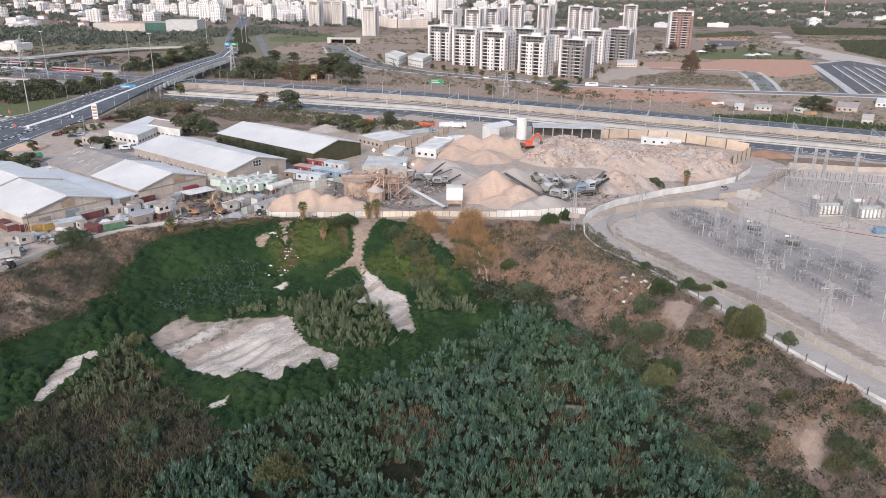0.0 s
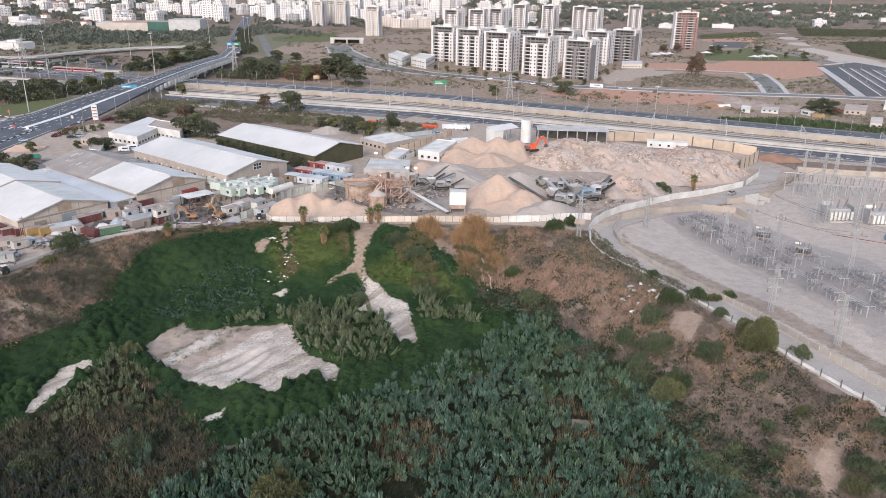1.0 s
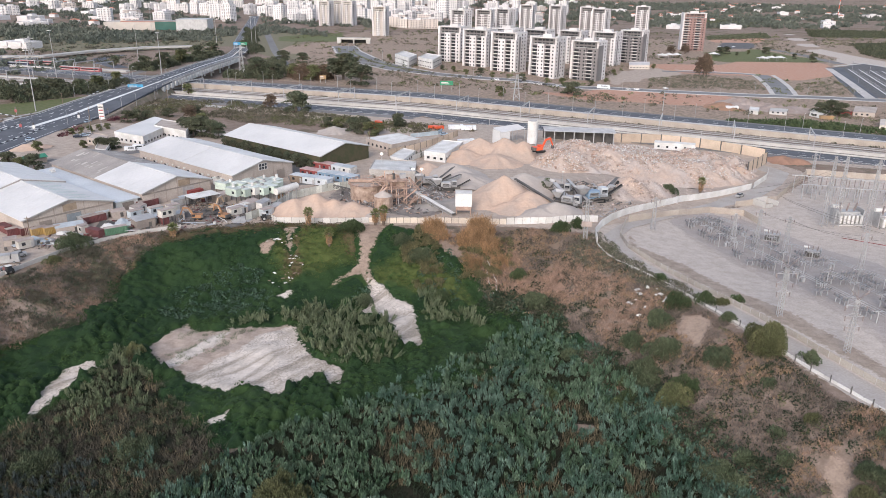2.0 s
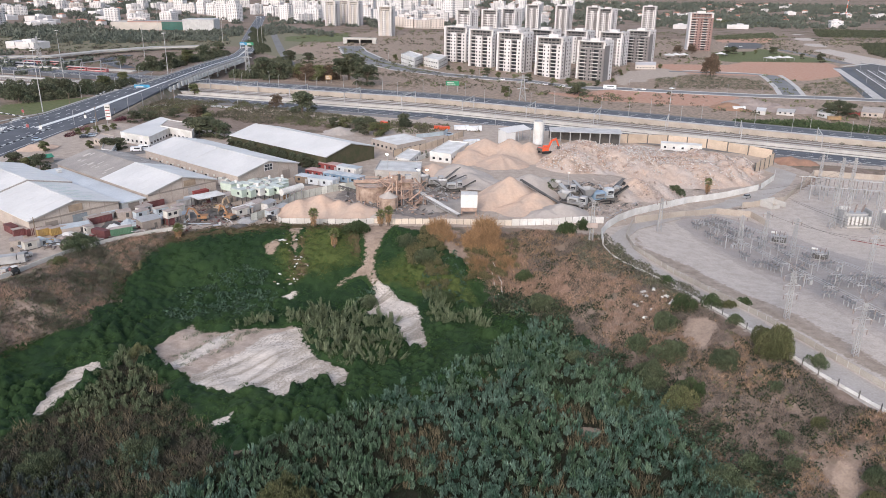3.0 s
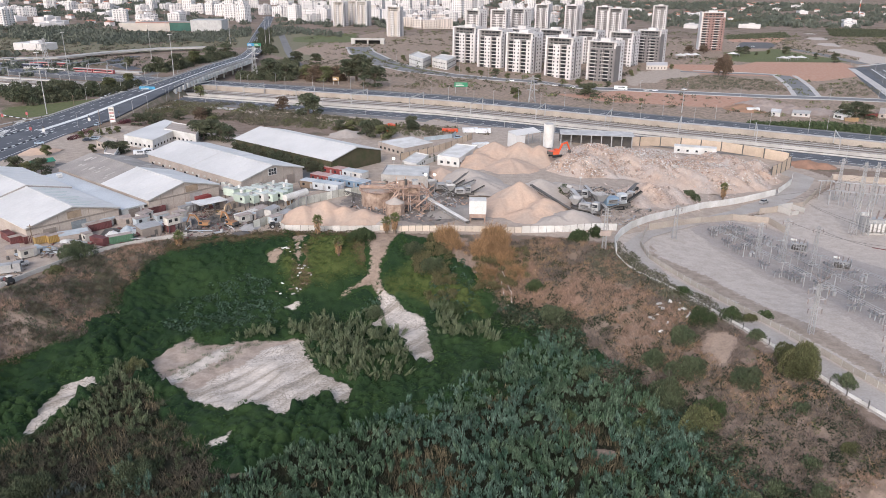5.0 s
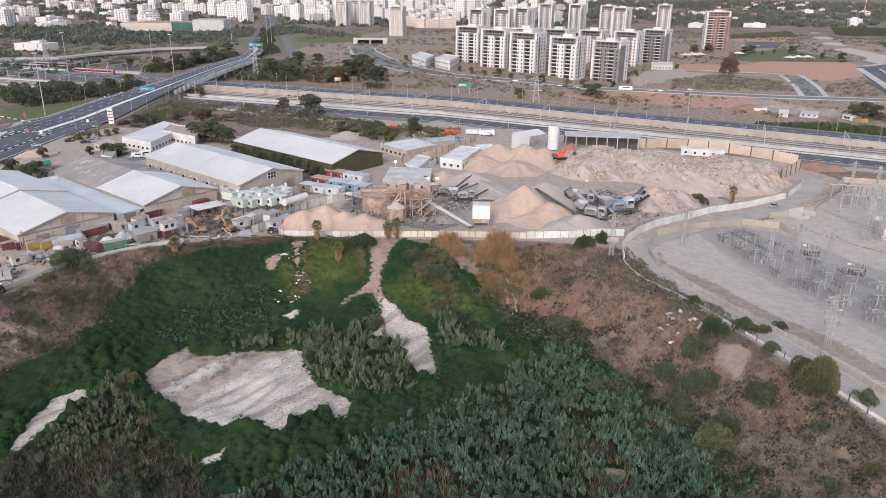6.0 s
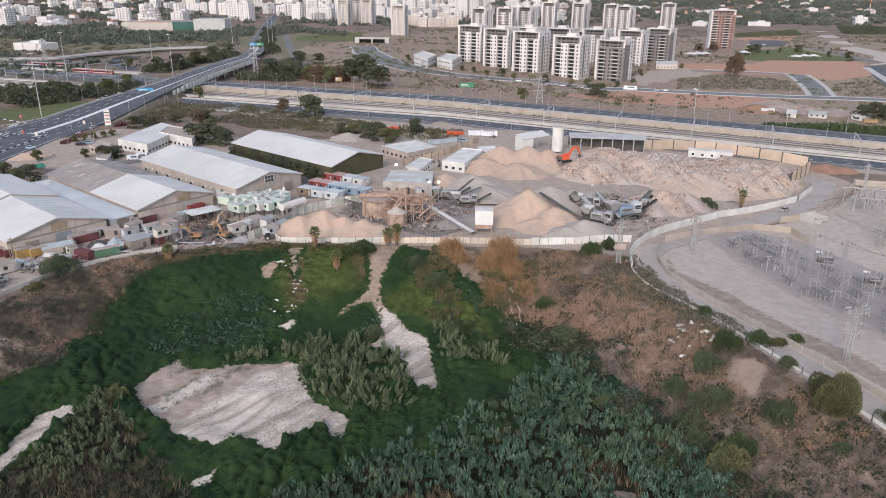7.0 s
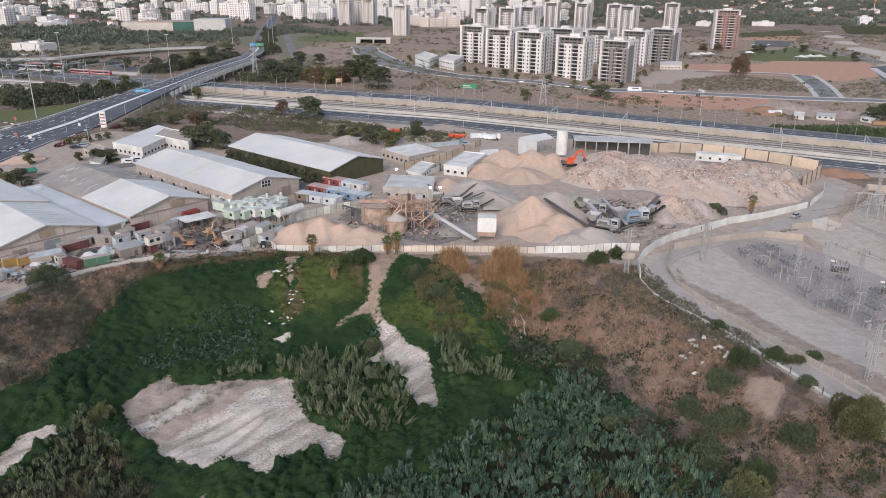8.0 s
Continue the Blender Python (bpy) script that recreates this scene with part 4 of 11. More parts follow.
pk = random.Random(4)
for k in range(28):  # newer sheets patched into the weathered roof
    u, y_, ln = pk.uniform(0.06, 0.4), pk.uniform(36, 70), pk.uniform(0.05, 0.12)
    side_ = pk.random() < 0.75
    x_ = [(W - 1.5) * v if side_ else (W - 1.5) * (1 - v) for v in (u, u + ln)]
    za, zb = (E1 + (R1 - E1) * 2 * v + 0.24 for v in (u, u + ln))
    part("patch_sheet", Geo().beam((x_[0], y_, za), (x_[1], y_, zb), pk.uniform(0.7, 1.6), 0.06), PATCH, hall_b)
gable_dress(hall_b, W - 1.5, E1, R1, ((19, 5, 4.2, mat("pale grey shutter", (0.42, 0.40, 0.38), None, 0.4, 3)),), (17.5, 5.0, 5.0, 2.3))
hall_c, _ = shed((-88.0, 292.0), W, 70, 5.8, 9.3, ((0, 35, 0, ROOF_WHITE), (35, 70, 0.15, ROOF_WHITE)), "long warehouse with a white gabled roof and grey-beige walls")
gable_dress(hall_c, W, 5.8, 9.3, ((24, 4, 4, SHED_BAND),), None, False)
hall_d, _ = shed((-59.0, 327.0), W, 70, 6.0, 9.6, ((0, 70, 0, ROOF_WHITE),), "long warehouse with a white roof and creeper-covered dark walls", mat("creeper wall", (0.085, 0.072, 0.045), (0.055, 0.06, 0.03), 0.3, 3, 0.95, 0.6))
for hall, hx, hz, wmat in ((hall_c, 15, 5.4, RENDER_WHITE),):
    win = part("window_frame", Geo().box((hx, -0.15, hz), (4.4, 0.14, 2.8)), wmat, hall)
    for dx in (-1.35, 0, 1.35):
        for dz in (0.2, 1.5):
            part("pane", Geo().box((hx + dx, -0.24, hz + dz), (1.1, 0.06, 1.1)), GLASS, win)
for k in range(15):
    part("air_unit", Geo().box((-0.3, 3 + 4.4 * k, 2.6 + 0.4 * (k % 2)), (0.5, 0.9, 0.7)), WHITE_WALL, hall_c)
    if k % 2 == 0:
        part("window", Geo().box((-0.04, 5 + 4.4 * k, 1.6), (0.14, 1.6, 1.2)), GLASS, hall_c)
# low pale blue roof between the first two halls
low = thing("lean_to", "low building with a pale blue metal roof between warehouses", "building", at=Matrix.Translation((-120.2, 258.2, 0)) @ Matrix.Rotation(SHED_TURN, 4, "Z"))
part("wall", Geo().box((4.2, 34, -0.5), (8.4, 67, 4.4)), WHITE_WALL, low)
part("roof", Geo().add([(-0.3, -0.5, 4.1), (9.0, -0.5, 4.3), (9.0, 68, 4.3), (-0.3, 68, 4.1), (-0.3, -0.5, 3.85), (9.0, -0.5, 3.95), (9.0, 68, 3.95), (-0.3, 68, 3.85)],
                       [(0, 1, 2, 3), (7, 6, 5, 4), (4, 5, 1, 0), (5, 6, 2, 1), (6, 7, 3, 2), (7, 4, 0, 3)]), ROOF_BLUE, low)
part("roller_door", Geo().box((4.6, 0.42, -0.2), (4.2, 0.2, 3.4)), SHED_BAND, low)
part("water_heater", Geo().rod((4, 60, 5.2), (6, 60, 5.2), 0.45, n=10).box((5, 59.2, 4.3), (1.6, 1.0, 0.5)), WHITE_WALL, low)


def block(name, corners, h, wall_mat, roof_mat, label, category="building", z=None, parapet=0.5, storeys=1, win=True, group=""):
    """A flat-roofed building on a plan outline, with windows along its longer faces."""
    cx, cy = sum(p[0] for p in corners) / len(corners), sum(p[1] for p in corners) / len(corners)
    z0 = gz1(cx, cy) if z is None else z
    if sum((b[0] - a[0]) * (b[1] + a[1]) for a, b in zip(corners, corners[1:] + corners[:1])) > 0:
        corners = corners[::-1]
    ob = thing(name, label, category, group, at=Matrix.Translation((cx, cy, z0)))
    loc = [(x - cx, y - cy) for x, y in corners]
    part("wall", Geo().prism(loc, -0.5, h), wall_mat, ob)
    part("roof", Geo().prism([(x * 0.985, y * 0.985) for x, y in loc], h, h + 0.12), roof_mat, ob)
    if parapet:
        g = Geo()
        for a, b in zip(loc, loc[1:] + loc[:1]):
            g.beam((*a, h + parapet / 2), (*b, h + parapet / 2), 0.22, parapet)
        part("parapet", g, wall_mat, ob)
    if win:
        for a, b in zip(loc, loc[1:] + loc[:1]):
            a, b = Vector(a), Vector(b)
            d = (b - a)
            ln = d.length
            d.normalize()
            nrm = Vector((d.y, -d.x))
            if nrm.dot(Vector((-cx, -cy))) < 0 or ln < 4:
                continue
            for s in range(storeys):
                for u in np.arange(2.2, ln - 1.2, 3.4):
                    p = a + d * u + nrm * 0.03
                    part("window", Geo().box((p.x, p.y, s * h / storeys + 1.1), (1.3, 0.12, 1.1), math.atan2(d.y, d.x)), GLASS, ob)
    return ob


block("office", [(-173.9, 379.6), (-170.0, 423.5), (-152.3, 408.0), (-154.6, 368.5)], 5, WHITE_WALL, ROOF_WHITE, "low white building with a white sloping roof", parapet=0.2)
block("office", [(-159.6, 395.9), (-161.9, 412.9), (-142.2, 403.3), (-137.5, 381.0)], 5.2, WHITE_WALL, SHED_WALL, "cream flat-roofed annex beside the white building")
block("workshop", [(-44.5, 377.7), (-30.2, 362.6), (-16.8, 377.2), (-28.9, 391.9)], 4, SHED_WALL, WHITE_WALL, "tan workshop with a white flat roof", parapet=0.15)
block("office", [(-13.6, 348.0), (-3.6, 343.3), (5.0, 370.2), (-5.1, 374.1)], 4.0, WHITE_WALL, WHITE_WALL, "white flat-roofed site office")
block("site_building", [(-35.2, 309.6), (-15.7, 307.1), (-16.1, 326.3), (-34.6, 327.9)], 4.4, mat("grey block wall", (0.42, 0.385, 0.35), None, 0.3, 3), mat("pale grey roof", (0.56, 0.55, 0.53), None, 0.2, 2), "grey site building with a pale flat roof")
block("hut", [(-169.3, 348.0), (-162.9, 344.5), (-168.0, 361.1), (-174.9, 363.6)], 3, WHITE_WALL, SHED_WALL, "small white hut in the yard")
block("hut", [(-185.0, 373.0), (-172.2, 363.7), (-176.3, 377.7), (-187.4, 384.8)], 3, SHED_WALL, SHED_WALL, "tan flat-roofed hut standing by the road")
block("hut", [(-29.0, 340.5), (-22.3, 334.8), (-18.0, 353.3), (-24.3, 358.2)], 3, WHITE_WALL, WHITE_WALL, "white prefabricated hut in the yard")


# ---------------------------------------------------------------- apartment towers
def tower_master(name, storeys, w, d, front, label, body=RENDER_WHITE, single=True, dark_right=False):
    """An apartment tower; x along the front, y back, origin at the middle of the front's foot. single: each front window is a part."""
    h3 = 3.15
    ob = thing(name, label, "apartment building", "apartment towers")
    top = storeys * h3
    deep = 1.9
    low = top - 2 * h3
    part("wall", Geo().box((0, (d + deep) / 2, -2), (w, d - deep, low + 2)), body, ob)
    part("penthouse_wall", Geo().box((0.3, d / 2 + 1.4, low), (w - 2, d - 2.8, 2 * h3)), front, ob)
    bays = ((-w / 2 + 2.0, -w * 0.2), (w * 0.06, w * 0.30))
    edges = [-w / 2] + [v for bay in bays for v in bay] + [w / 2]
    for k in range(0, len(edges), 2):
        x0, x1 = edges[k], edges[k + 1]
        dark = dark_right and k >= 2
        part("front_wall", Geo().box(((x0 + x1) / 2, deep / 2, -2), (x1 - x0, deep - 0.02, low + 2 + (0.9 if k else 2 * h3))), front if dark else body, ob)
    for x0, x1 in bays:
        part("recess", Geo().box(((x0 + x1) / 2, deep - 0.06, -1), (x1 - x0, 0.1, low + 1)), front, ob)
    for sx in (-1, 1):
        part("corner_wall", Geo().box((sx * (w / 2 - 1.0), d / 2 + 1.0, low), (2.0, d - 2.0, 2 * h3 + 0.9)), body, ob)
    part("roof", Geo().box((0, d / 2, top), (w - 0.6, d - 0.6, 0.35)), CONCRETE, ob)
    grid = Geo()
    for zz in (low + 0.9, low + h3 + 0.8):
        for k in range(5):
            grid.box((0.3 + (w - 6) * (k - 2) / 5, 1.38, zz), ((w - 6) / 5 * (0.75 if k % 2 else 0.45), 0.1, 1.5))
    part("penthouse_glazing", grid, GLASS, ob)
    part("terrace_rail", Geo().box((0.3, 0.15, low + 0.9), (w - 4.4, 0.1, 0.5)), STEEL, ob)
    part("roof_unit", Geo().box((-w * 0.3, d * 0.3, top + 0.35), (3.0, 2.0, 1.4)), STEEL, ob)
    part("roof_unit", Geo().box((w * 0.32, d * 0.7, top + 0.35), (2.4, 2.4, 1.2)), STEEL, ob)
    part("parapet", Geo().box((0, 0.4, top + 0.1), (w, 0.5, 0.9)), body, ob)
    part("lift_house", Geo().box((0, d * 0.55, top + 0.35), (w * 0.35, d * 0.3, 2.4)), body, ob)
    part("side_stripe", Geo().box((w / 2 + 0.08, d * (0.3 if dark_right else 0.35), 0), (0.2, d * 0.55 if dark_right else 3.0, top - h3)), front if dark_right else DARK_CLAD, ob)
    wm = Geo().box((0, 0, 0.1), (1.2, 0.2, 1.4)).mesh("window", GLASS)
    bals = [Geo().box((0, deep / 2 - 0.25, 0), (x1 - x0, deep + 0.7, 0.25)).box((0, -0.55, 0.1), (x1 - x0 + (1.6 if x0 < 0 else 0.8), 0.14, 0.55)).mesh("balcony", body) for x0, x1 in bays]
    glaze = [Geo().box((0, 0, 0), ((x1 - x0) * 0.72, 0.1, 2.1)).mesh("balcony_door", GLASS) for x0, x1 in bays]
    side, faces = Geo(), Geo()
    for s in range(storeys):
        z = s * h3 + 0.8
        pent = s >= storeys - 2
        for x in ((-w * 0.15, 0.0, w * 0.40) if not pent else (-w * 0.28, -w * 0.09, w * 0.1, w * 0.28)):
            y = -0.02 if not pent else 1.38
            if single:
                part("window", wm, None, ob).location = (x, y, z)
            else:
                faces.box((x, y, z), (1.4, 0.22, 1.5))
        if not pent:
            for k, (x0, x1) in enumerate(bays):
                if s > 0:
                    part("balcony", bals[k], None, ob).location = ((x0 + x1) / 2, 0, z - 0.8)
                if single:
                    part("balcony_door", glaze[k], None, ob).location = ((x0 + x1) / 2, deep - 0.12, z - 0.5)
        for y in (d * 0.15, d * 0.55, d * 0.8):
            side.box((w / 2 + 0.02, y, z), (0.24, 1.3, 1.4))
    part("side_window", side, GLASS, ob)["kind"] = "stuff"
    if not single:
        part("front_window", faces, GLASS, ob)["kind"] = "stuff"
    return ob


TURN_APT = math.atan2(-0.5, 0.86)
apt = tower_master("apartment_building", 11, 26, 24, DARK_CLAD, "white ten-storey apartment tower with dark grey recessed top floors and balconies")
spots = [((-6.2, 791.3), 0), ((18.8, 749.9), 0), ((44.7, 713.1), 0), ((79.7, 700.2), 0), ((118.1, 701.8), 0), ((197.2, 865.3), 4),
         ((46.8, 772.6), 0), ((84.2, 817.4), 0), ((125.1, 847.8), 0), ((159.9, 831.2), 0)]
apt_dark = tower_master("apartment_building", 11, 26, 24, DARK_CLAD, "white and dark grey apartment tower with balconies at the corner", dark_right=True)
apt_back = tower_master("apartment_building", 11, 26, 24, DARK_CLAD, "white apartment tower with dark recessed top floors behind the front row", single=False)
for k, ((x, y), extra) in enumerate(spots):
    m = Matrix.Translation((x, y, float(plain(x, y)) - 0.2)) @ Matrix.Rotation(TURN_APT, 4, "Z")
    if k == 0:
        apt.matrix_basis = m
    elif k == 4:
        apt_dark.matrix_basis = m
    else:
        if k == 6:
            apt_back.matrix_basis = m
        else:
            copy_thing(apt_dark if k == 5 else apt_back if k > 6 else apt, m)
apt2 = tower_master("apartment_building", 13, 22, 20, DARK_CLAD, "white high-rise with blue-black glazed recesses behind the front towers", single=False)
for k, p in enumerate([(2.5, 1055.3), (38.1, 1068.7), (66.8, 1113.5), (311.0, 1297.7), (163.7, 1282.1), (208.0, 1235.2), (213.8, 1165.4), (118.4, 1304.4)]):
    m = Matrix.Translation((*p, 0)) @ Matrix.Rotation(TURN_APT + (0.2 if k % 2 else -0.1), 4, "Z")
    if k == 0:
        apt2.matrix_basis = m
    else:
        copy_thing(apt2, m)
apt3 = tower_master("apartment_building", 15, 30, 22, BRICK_CLAD, "tall white tower with red-brown cladding and balconies", dark_right=True)
apt3.matrix_basis = Matrix.Translation((*(318.6, 1037.1), -6)) @ Matrix.Rotation(-0.15, 4, "Z")
apt4 = tower_master("apartment_building", 13, 20, 20, RENDER_BEIGE, "white residential tower near the tunnel road", single=False)
apt4.matrix_basis = Matrix.Translation((*(-112.7, 1140.8), 0)) @ Matrix.Rotation(-0.2, 4, "Z")
for p in ((-231.8, 1365.2), (-193.7, 1387.0), (-215.9, 1419.5)):
    copy_thing(apt4, Matrix.Translation((*p, 0)) @ Matrix.Rotation(-0.3, 4, "Z"))
block("public_building", [(-59.9, 769.0), (-43.9, 730.4), (-37.9, 764.7), (-53.8, 807.0)], 8.5, WHITE_WALL, WHITE_WALL, "white cubic public building with tall dark windows", storeys=2, parapet=1.0)
block("public_building", [(-36.0, 747.6), (-20.7, 721.5), (-12.9, 766.7), (-28.6, 789.8)], 8, WHITE_WALL, WHITE_WALL, "low white public building beside the towers", storeys=2, parapet=0.8)
tunnel = thing("underpass", "pale concrete road underpass portal with dark openings", "underpass", kind="structure", at=Matrix.Translation((*(-132.3, 1004.6), 0)))
part("portal", Geo().box((0, 1, 5.0), (44, 6, 2.4)).box((0, 0, -0.5), (1.5, 6, 5.6)).box((-19, 0, -0.5), (5, 6, 5.6)).box((19, 0, -0.5), (5, 6, 5.6)), CONCRETE, tunnel)
# a black block behind the portal stands for the shade inside the tunnel
part("opening", Geo().box((0, 5, -0.5), (34, 2, 5.4)), RUBBER, tunnel)


# ---------------------------------------------------------------- fences and walls
def fence(pts, height, bay, panel_mat, post_mat, label, category="fence", post=0.12, gap=0.0, thick=0.06, base=0.0, rails=False, name="fence"):
    """Panels between posts along a line on the ground; each panel and post is a part."""
    ob = thing(name, label, category, kind="structure" if name.startswith("wall") else "")
    rng = random.Random(len(pts) + int(height * 100))
    line = dense(pts, bay)
    for i, p in enumerate(line):
        z = gz1(*p[:2])
        part("post", Geo().box((p[0], p[1], z - 0.4), (post, post, height + 0.5 + base)), post_mat, ob)
        if i + 1 < len(line):
            q = line[i + 1]
            z2 = gz1(*q[:2])
            d = (Vector(q[:2]) - Vector(p[:2]))
            n = Vector((d.y, -d.x)).normalized() * thick / 2
            lean = rng.uniform(-0.06, 0.06)
            g = Geo()
            a, b = Vector(p[:2]) + d * gap, Vector(q[:2]) - d * gap
            h1, h2 = height + rng.uniform(-0.08, 0.08), height + rng.uniform(-0.08, 0.08)
            vs = [(a.x - n.x, a.y - n.y, z + base), (b.x - n.x, b.y - n.y, z2 + base), (b.x - n.x, b.y - n.y + lean, z2 + h2 + base), (a.x - n.x, a.y - n.y + lean, z + h1 + base),
                  (a.x + n.x, a.y + n.y, z + base), (b.x + n.x, b.y + n.y, z2 + base), (b.x + n.x, b.y + n.y + lean, z2 + h2 + base), (a.x + n.x, a.y + n.y + lean, z + h1 + base)]
            g.add(vs, [(0, 1, 2, 3), (7, 6, 5, 4), (0, 4, 5, 1), (1, 5, 6, 2), (2, 6, 7, 3), (3, 7, 4, 0)])
            part("panel", g, panel_mat, ob)
            if rails:
                for zz in (0.25, 0.95):
                    part("rail", Geo().beam((p[0] - n.x * 3, p[1] - n.y * 3, z + base + height * zz), (q[0] - n.x * 3, q[1] - n.y * 3, z2 + base + height * zz), 0.07), post_mat, ob)
    return ob


PANEL = mat("pale steel sheet", (0.58, 0.55, 0.51), (0.50, 0.465, 0.42), 0.2, 3, 0.6, 0.1, rnd=0.12)
fence([(-64, 254), (-61, 250), (-45, 250), (-29, 251.5)], 2.1, 2.4, PANEL, DARK_STEEL, "pale grey sheet fence with dark posts along the quarry edge", rails=True)
fence([(-29, 251.5), (-5, 253), (19, 252.5)], 2.0, 2.4, mat("cream sheet", (0.62, 0.52, 0.42), (0.54, 0.47, 0.39), 0.15, 3, 0.6, 0.1, rnd=0.1), DARK_STEEL, "cream sheet fence along the quarry edge", rails=True)
fence([(19, 252.5), (33, 254), (43, 257), (52, 258)], 2.4, 2.6, WHITE_WALL, DARK_STEEL, "white sheet fence with steel posts at the quarry corner", rails=True)
fence([(47.2, 233), (48.4, 243), (52, 252), (58, 262), (66, 272), (94, 300), (133, 327)], 2.6, 3.2, WHITE_WALL, WHITE_WALL, "white concrete panel wall beside the dirt lane", "wall", name="wall", thick=0.25)
fence([(135, 329), (147, 345), (152, 356)], 2.6, 3.0, WHITE_WALL, WHITE_WALL, "white sheet wall at the bend of the lane", "wall", name="wall", thick=0.12)
fence([(63, 262), (57, 244), (57, 232), (63, 214), (76, 178), (92, 134), (108, 95)], 1.5, 3.0, mat("dusty mesh fence", (0.40, 0.36, 0.315), (0.34, 0.30, 0.26), 0.2, 3, 0.9, 0.1, rnd=0.08), CONCRETE, "low dusty tan fence on the substation side of the lane", gap=0.0, post=0.14)
fence([(116, 299), (121, 300.5), (137, 309), (152, 330), (170, 355)], 2.4, 4.0, TAN_WALL, CONCRETE, "tan concrete wall along the lane beside the substation", "wall", name="wall", thick=0.2)
fence([(64, 262), (83, 276), (102, 288), (115, 286.5), (117, 275)], 2.4, 4.0, TAN_WALL, CONCRETE, "tan concrete substation wall", "wall", name="wall", thick=0.2)
fence([(170, 356), (195, 349), (260, 340), (330, 330)], 2.6, 4.0, TAN_WALL, CONCRETE, "tan concrete wall behind the substation", "wall", name="wall", thick=0.2)
fence([(47.2, 232.8), (48.1, 225), (50.4, 218.3), (55.5, 210.5), (60.5, 201), (68, 179), (78, 148), (88, 125), (102, 90)], 0.75, 3.0, WHITE_WALL, DARK_STEEL, "low pale kerb wall with dark posts beside the lane", post=0.14, thick=0.2)
for p in dense([(50, 219), (59, 203), (68, 179), (78, 148), (88, 125)], 4.2):
    tagged(part("fence_post", Geo().box((p[0] - 0.4, p[1], gz1(p[0], p[1]) - 0.3), (0.18, 0.18, 2.1)), DARK_STEEL), "dark steel fence post beside the lane", "post", "posts beside the lane")
fence([(-128, 196), (-119, 219), (-110, 230), (-101, 237.5), (-92, 243)], 1.3, 2.8, CONCRETE, CONCRETE, "low grey concrete wall with rails along the yard edge", "wall", name="wall", thick=0.25)
fence([(-72, 251), (-66, 262), (-62, 280), (-50, 292), (-36, 300), (-31, 318), (-28, 345), (-24, 362)], 3.0, 2.6, mat("patched sheets", (0.58, 0.57, 0.51), (0.44, 0.43, 0.37), 0.35, 3, 0.7, 0.1, rnd=0.25), DARK_STEEL, "patched white and cream sheet fence inside the yard")
# tall tan screens beside the carriageway
SCREEN = mat("tan screen cloth", (0.54, 0.425, 0.325), (0.45, 0.355, 0.27), 0.25, 2, 0.95, 0.1, rnd=0.18)
fence([(-31.3, 355.7), (-19.4, 368.1), (-8.0, 386.0), (2.4, 407.0)], 3.2, 5.0, SCREEN, DARK_STEEL, "tan windbreak cloth on posts round the depot", "screen", post=0.3, name="screen")
fence([(-29.7, 334.7), (-18.8, 348.5), (-12.8, 358.9)], 2.4, 4.0, WHITE_WALL, WHITE_WALL, "white compound wall beside the site office", "wall", name="wall", thick=0.2)
fence([(-23.0, 400.0), (-8.6, 408.9), (-6.4, 417.3)], 2.2, 4.0, mat("pale blue sheet", (0.42, 0.48, 0.51), None, 0.3, 2, 0.8, 0.1, rnd=0.1), STEEL, "pale blue sheet fence round the depot")
fence([(141.3, 354.1), (149.6, 364.3), (159.4, 377.4)], 6.0, 6.0, SCREEN, DARK_STEEL, "tall torn tan windbreak screens on dark posts", "screen", post=0.5, name="screen")
fence([(162.8, 387.8), (153.2, 395.7), (144.2, 401.5), (134.9, 407.4), (115.3, 414.0), (93.3, 414.0), (61.3, 406.9)], 5.0, 9.0, SCREEN, DARK_STEEL, "tall tan windbreak screens on dark posts beside the carriageway", "screen", post=0.5, name="screen")

# sheds, walls and huts of the earthworks beyond the railway
for corners, h, wm_, lab in (([(247.0, 523.9), (250.6, 514.4), (266.0, 534.8), (261.3, 542.3)], 3, WHITE_WALL, "white site hut on the earthworks"), ([(277.6, 525.3), (290.5, 521.0), (305.9, 547.0), (292.4, 551.7)], 3, SHED_WALL, "grey-beige site hut on the earthworks"),
                             ([(267.6, 472.8), (274.3, 471.1), (286.8, 492.6), (279.9, 494.5)], 3.5, RENDER_BEIGE, "beige hut beside the hedge"), ([(207.4, 530.1), (212.1, 525.4), (218.8, 540.9), (214.1, 545.9)], 2.5, WHITE_WALL, "small white hut on the earthworks"), ([(221.2, 528.9), (231.4, 524.4), (239.0, 539.8), (228.5, 544.5)], 2, CONCRETE, "low concrete store on the earthworks"),
                             ([(317.8, 547.6), (325.4, 542.7), (339.4, 565.0), (331.6, 570.3)], 3, WHITE_WALL, "white hut beside the car park road")):
    block("hut", corners, h, wm_, wm_, lab, "hut", parapet=0.15)
block("office", [(182.9, 801.6), (204.8, 803.2), (213.6, 839.0), (190.7, 837.3)], 4, RENDER_BEIGE, RENDER_WHITE, "low beige sales pavilion at the foot of a tower", parapet=0.2)
